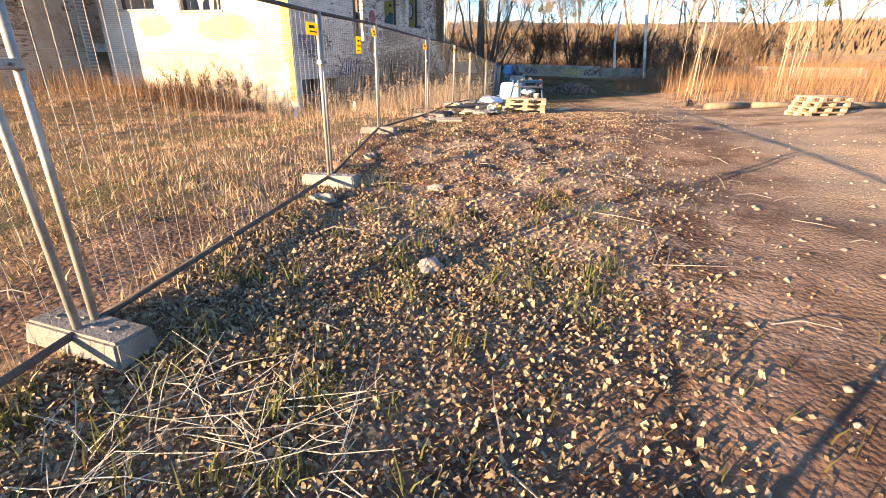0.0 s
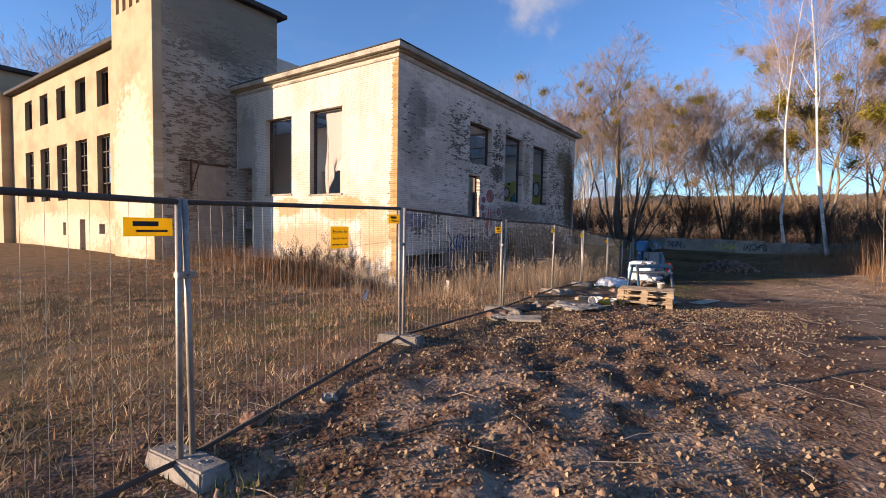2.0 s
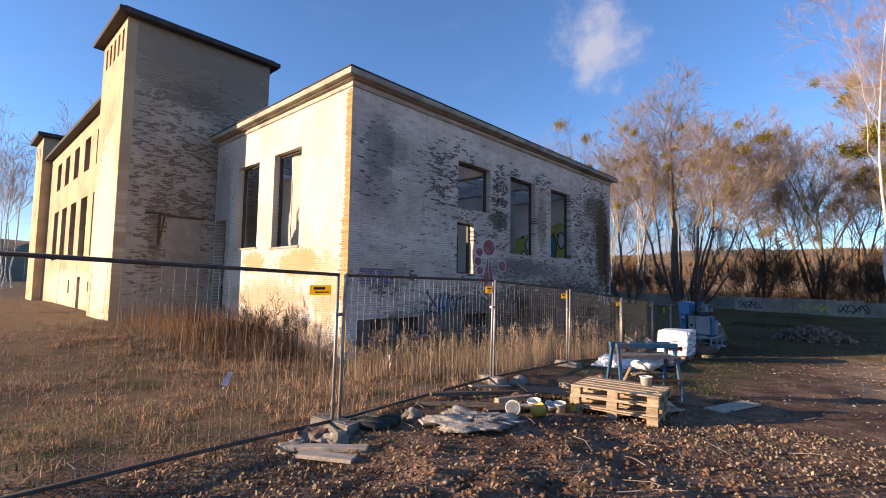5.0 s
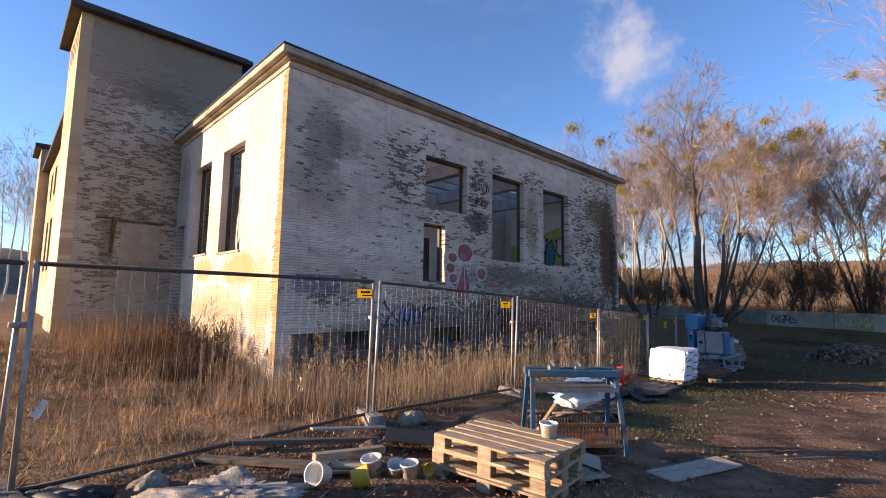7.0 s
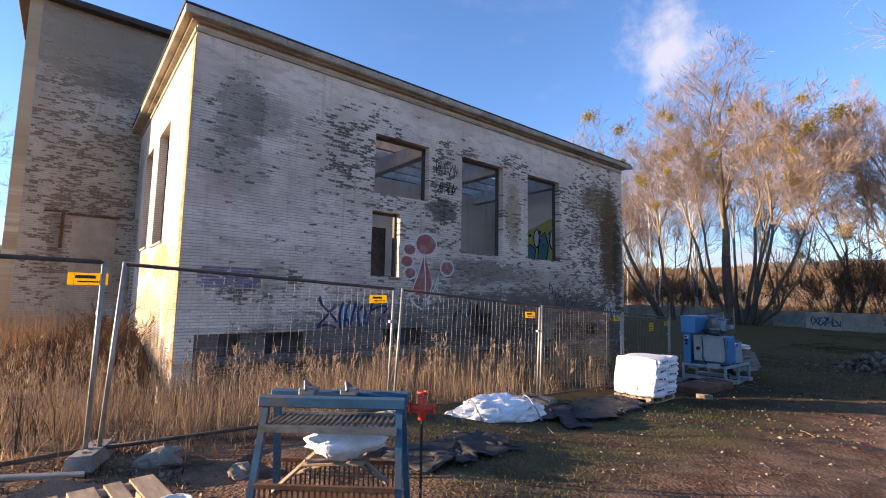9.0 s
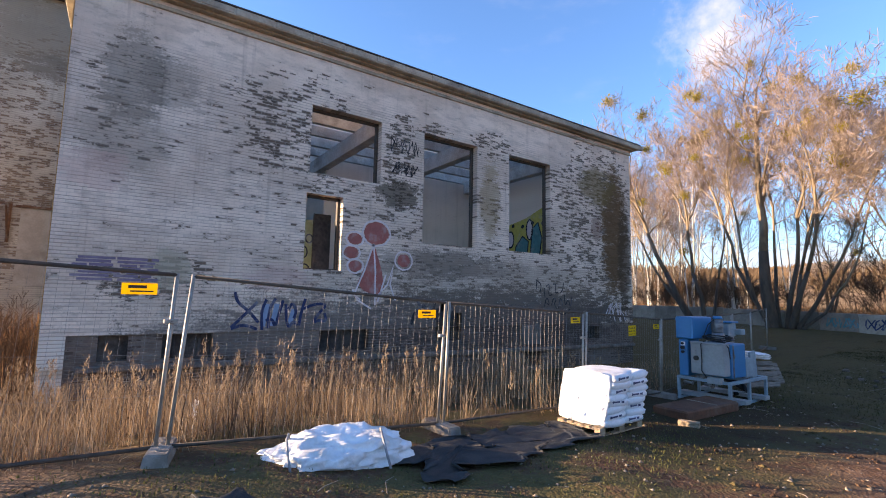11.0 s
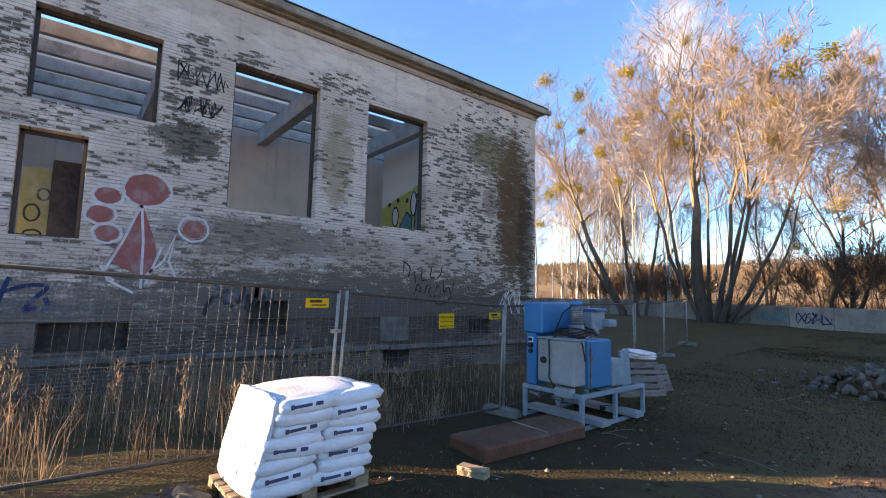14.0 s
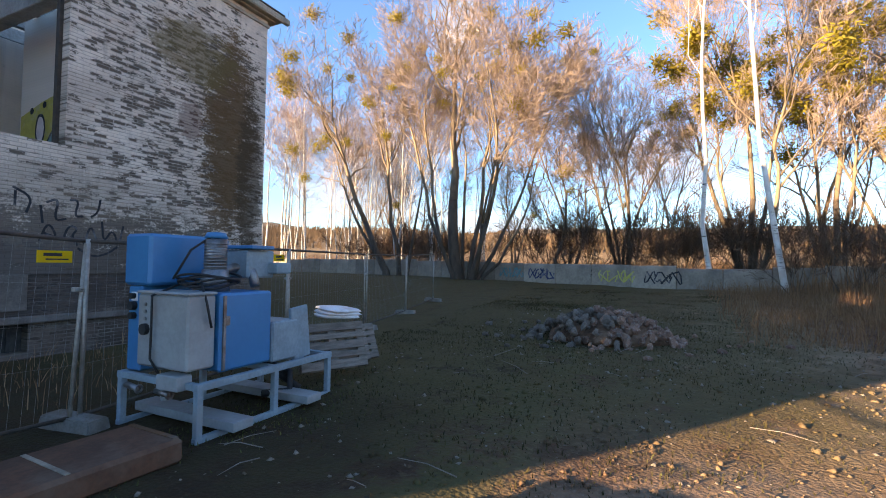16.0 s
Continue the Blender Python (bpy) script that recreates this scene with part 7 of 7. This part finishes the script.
def tag(name, u0, u1, z0, z1, lines, w, mat, label, place):
    """Sprayed strokes given in a unit square, each one a rounded run of line."""
    ob = thing(name, Matrix.Identity(4), label, "graffiti")
    for k, pts in enumerate(lines):
        g, run = Geo(), [Vector(p) for p in pts]
        for _ in range(2):                       # round the corners off
            run = [run[0]] + [q for a, b in zip(run, run[1:]) for q in (a.lerp(b, 0.25), a.lerp(b, 0.75))] + [run[-1]]
        stroke(g, [(u0 + (u1 - u0) * p.x, z0 + (z1 - z0) * p.y) for p in run], w, lambda u, z, k=k: place(u, z) + Vector((0.0006 * k, 0, 0)))
        part("paint_line", g, mat, ob)
    return ob


BLUE = [[(0.02, 1.0), (0.04, 0.75), (0.16, 0.5), (0.26, 0.2)], [(0.0, 0.08), (0.1, 0.35), (0.24, 0.75)], [(0.0, 0.05), (0.12, 0.16), (0.25, 0.02)], [(0.3, 0.0), (0.28, 0.5), (0.33, 0.82)], [(0.36, 0.05), (0.36, 0.55), (0.42, 0.85)], [(0.33, 0.25), (0.4, 0.3), (0.43, 0.05), (0.46, 0.4), (0.5, 0.8)],
        [(0.53, 0.7), (0.54, 0.3), (0.57, 0.02), (0.62, 0.25), (0.66, 0.1)], [(0.56, 0.55), (0.6, 0.75), (0.65, 0.5), (0.62, 0.3)], [(0.74, 0.85), (0.7, 0.5), (0.68, 0.1)], [(0.7, 0.55), (0.86, 0.72), (0.99, 0.7), (0.9, 0.45), (0.82, 0.15), (0.9, 0.25), (0.99, 0.2), (0.96, 0.45)]]
BLACK = [[(0.05, 0.0), (0.1, 0.4), (0.2, 0.6), (0.3, 0.3)], [(0.15, 0.95), (0.22, 0.6), (0.3, 0.75), (0.36, 0.2)], [(0.4, 0.7), (0.44, 0.2), (0.5, 0.9)], [(0.55, 0.6), (0.52, 0.15), (0.62, 0.1), (0.66, 0.95), (0.64, 0.5)], [(0.7, 0.1), (0.75, 0.65), (0.85, 0.7), (0.82, 0.2), (0.95, 0.3)]]
LETTERS = [[(0.0, 1.0), (0.14, 0.86), (0.1, 0.6)], [(0.02, 0.95), (0.02, 0.7)], [(0.2, 0.75), (0.22, 0.45)], [(0.24, 0.8), (0.34, 0.9), (0.3, 0.5), (0.4, 0.55)], [(0.42, 0.88), (0.5, 0.9), (0.46, 0.6), (0.54, 0.62)], [(0.68, 0.95), (0.66, 0.7), (0.6, 0.62)],
           [(0.2, 0.15), (0.26, 0.5), (0.34, 0.2), (0.22, 0.3)], [(0.38, 0.2), (0.42, 0.45), (0.5, 0.4), (0.44, 0.25), (0.5, 0.1)], [(0.55, 0.1), (0.6, 0.5), (0.66, 0.2)], [(0.7, 0.55), (0.72, 0.15), (0.8, 0.45), (0.86, 0.1), (0.9, 0.5)], [(0.5, 0.05), (0.62, -0.1), (0.75, -0.05), (0.85, 0.1)]]
tag("blue_tag", 20.66, 23.1, 0.66, 1.6, [[(0.3, 0.1), (0.34, 0.7)], [(0.4, 0.1), (0.44, 0.7)], [(0.58, 0.15), (0.62, 0.55)]], 0.13, M_g_sky, "pale blue sprayed filling of a wall tag", on_east(0.0045))
tag("blue_tag", 20.66, 23.1, 0.66, 1.6, BLUE, 0.075, M_g_blue, "blue-black sprayed tag on the whitewashed brick", on_east(0.008))
tag("black_tag", 25.67, 27.6, 0.72, 1.55, BLACK, 0.1, M_g_black, "black sprayed tag above the cellar window", on_east(0.006))
tag("black_scrawl", 31.15, 33.4, 1.1, 2.3, LETTERS, 0.045, M_g_black, "thin black sprayed letters on peeling brick", on_east(0.006))
scrawl("black_scrawl", 24.9, 25.9, 6.0, 6.5, 5, 0.03, M_g_black, "thin black sprayed scrawl between the windows", 14, on_east(0.006))
scrawl("black_scrawl", 24.95, 25.8, 5.3, 5.75, 5, 0.03, M_g_black, "thin black sprayed scrawl between the windows", 15, on_east(0.006))
block = thing("violet_tag", Matrix.Identity(4), "faded violet-grey painted block on whitewashed brick", "graffiti")
for k in range(7):                             # brick courses that kept the paint
    g, r = Geo(), random.Random(k)
    u = 17.5 + r.uniform(-0.05, 0.12)
    while u < 18.95:
        l = r.uniform(0.2, 0.75)
        fill(g, [(u, 1.79 + 0.077 * k), (min(u + l, 19.05), 1.79 + 0.077 * k), (min(u + l, 19.05), 1.79 + 0.077 * k + r.uniform(0.045, 0.066)), (u, 1.79 + 0.077 * k + r.uniform(0.045, 0.066))], on_east(0.005))
        u += l + r.uniform(0.03, 0.14)
    part("paint_course", g, M_g_purple, block)
scrawl("white_tag", 35.3, 36.7, 0.65, 1.5, 4, 0.05, M_g_white, "pale green-white sprayed outline figure", 20, on_east(0.006))
mural = thing("mural", Matrix.Identity(4), "yellow and teal graffiti on the inner partition", "graffiti")
layer = lambda d: lambda u, z: Vector((-15.75 + (u + 18.4) * 0.72, 32.995 - d, 2.95 + (z - 3.0) * 0.88))
g = Geo()
fill(g, [(-18.4, 3.0), (-13.0, 3.0), (-13.0, 5.75), (-14.2, 5.9), (-15.6, 5.5), (-17.0, 5.3), (-18.4, 5.0)], layer(0.004))
part("colour_field", g, M_g_yellow, mural, "yellow paint ground")
TEAL = [[(-16.7, 3.0), (-16.5, 4.1), (-15.9, 4.6), (-15.4, 4.3), (-15.6, 3.0)], [(-15.3, 3.0), (-15.1, 4.9), (-14.6, 5.2), (-14.3, 4.4), (-14.6, 3.0)]]
PALE = [oval(-17.0, 4.5, 0.3, 0.42, seed=2), oval(-15.3, 4.9, 0.26, 0.5, seed=3), oval(-13.9, 4.7, 0.3, 0.55, seed=4), oval(-17.5, 3.7, 0.34, 0.4, seed=5)]
for shapes, mat, d, label in ((TEAL, M_g_teal, 0.008, "teal paint shape"), (PALE, M_g_white, 0.011, "white paint shape")):
    for pts in shapes:
        g = Geo()
        fill(g, pts, layer(d))
        part("colour_field", g, mat, mural, label)
        g = Geo()
        stroke(g, pts + pts[:1], 0.09, layer(d + 0.003))
        part("outline", g, M_g_black, mural, "black paint outline")
for k in range(5):
    g = Geo()
    o = oval(-17.6 + 0.85 * k, 5.1 + 0.1 * (k % 2), 0.13, 0.1, 12, seed=k)
    fill(g, o, layer(0.016))
    part("paint_dot", g, M_g_black, mural, "black paint dot")
board = thing("painted_board", Matrix.Identity(4), "board inside the low window, sprayed yellow-green", "board")
g = Geo()
g.slab(-12.32, -12.28, 22.42, 22.93, 1.91, 3.75)
part("panel", g, M_g_olive, board)
g = Geo()
for k, (u, z, a, b) in enumerate(((22.62, 2.8, 0.12, 0.17), (22.78, 3.2, 0.1, 0.12), (22.66, 2.35, 0.14, 0.1))):
    o = oval(u, z, a, b, seed=k + 30)
    stroke(g, o + o[:1], 0.04, lambda u, z: Vector((-12.275, u, z)))
part("outline", g, M_g_black, board, "black paint outline")
for k, (x, y, turn, mat) in enumerate(((-8.6, 54.35, -17, M_g_teal), (-6.6, 53.75, -17, M_g_blue), (-4.6, 53.15, -17, M_g_black), (-2.4, 52.45, -17, M_g_yellow), (-0.2, 51.8, -17, M_g_black), (-14.5, 55.65, -9, M_g_teal))):
    d = pose(x, y - 0.08, gz(x, y), 0, 0, turn)
    scrawl("wall_tag", -0.8, 0.8, 0.2, 0.85, 4, 0.07, mat, "sprayed tag on the concrete wall", 40 + k, lambda u, z, d=d: d @ Vector((u, 0, z)))
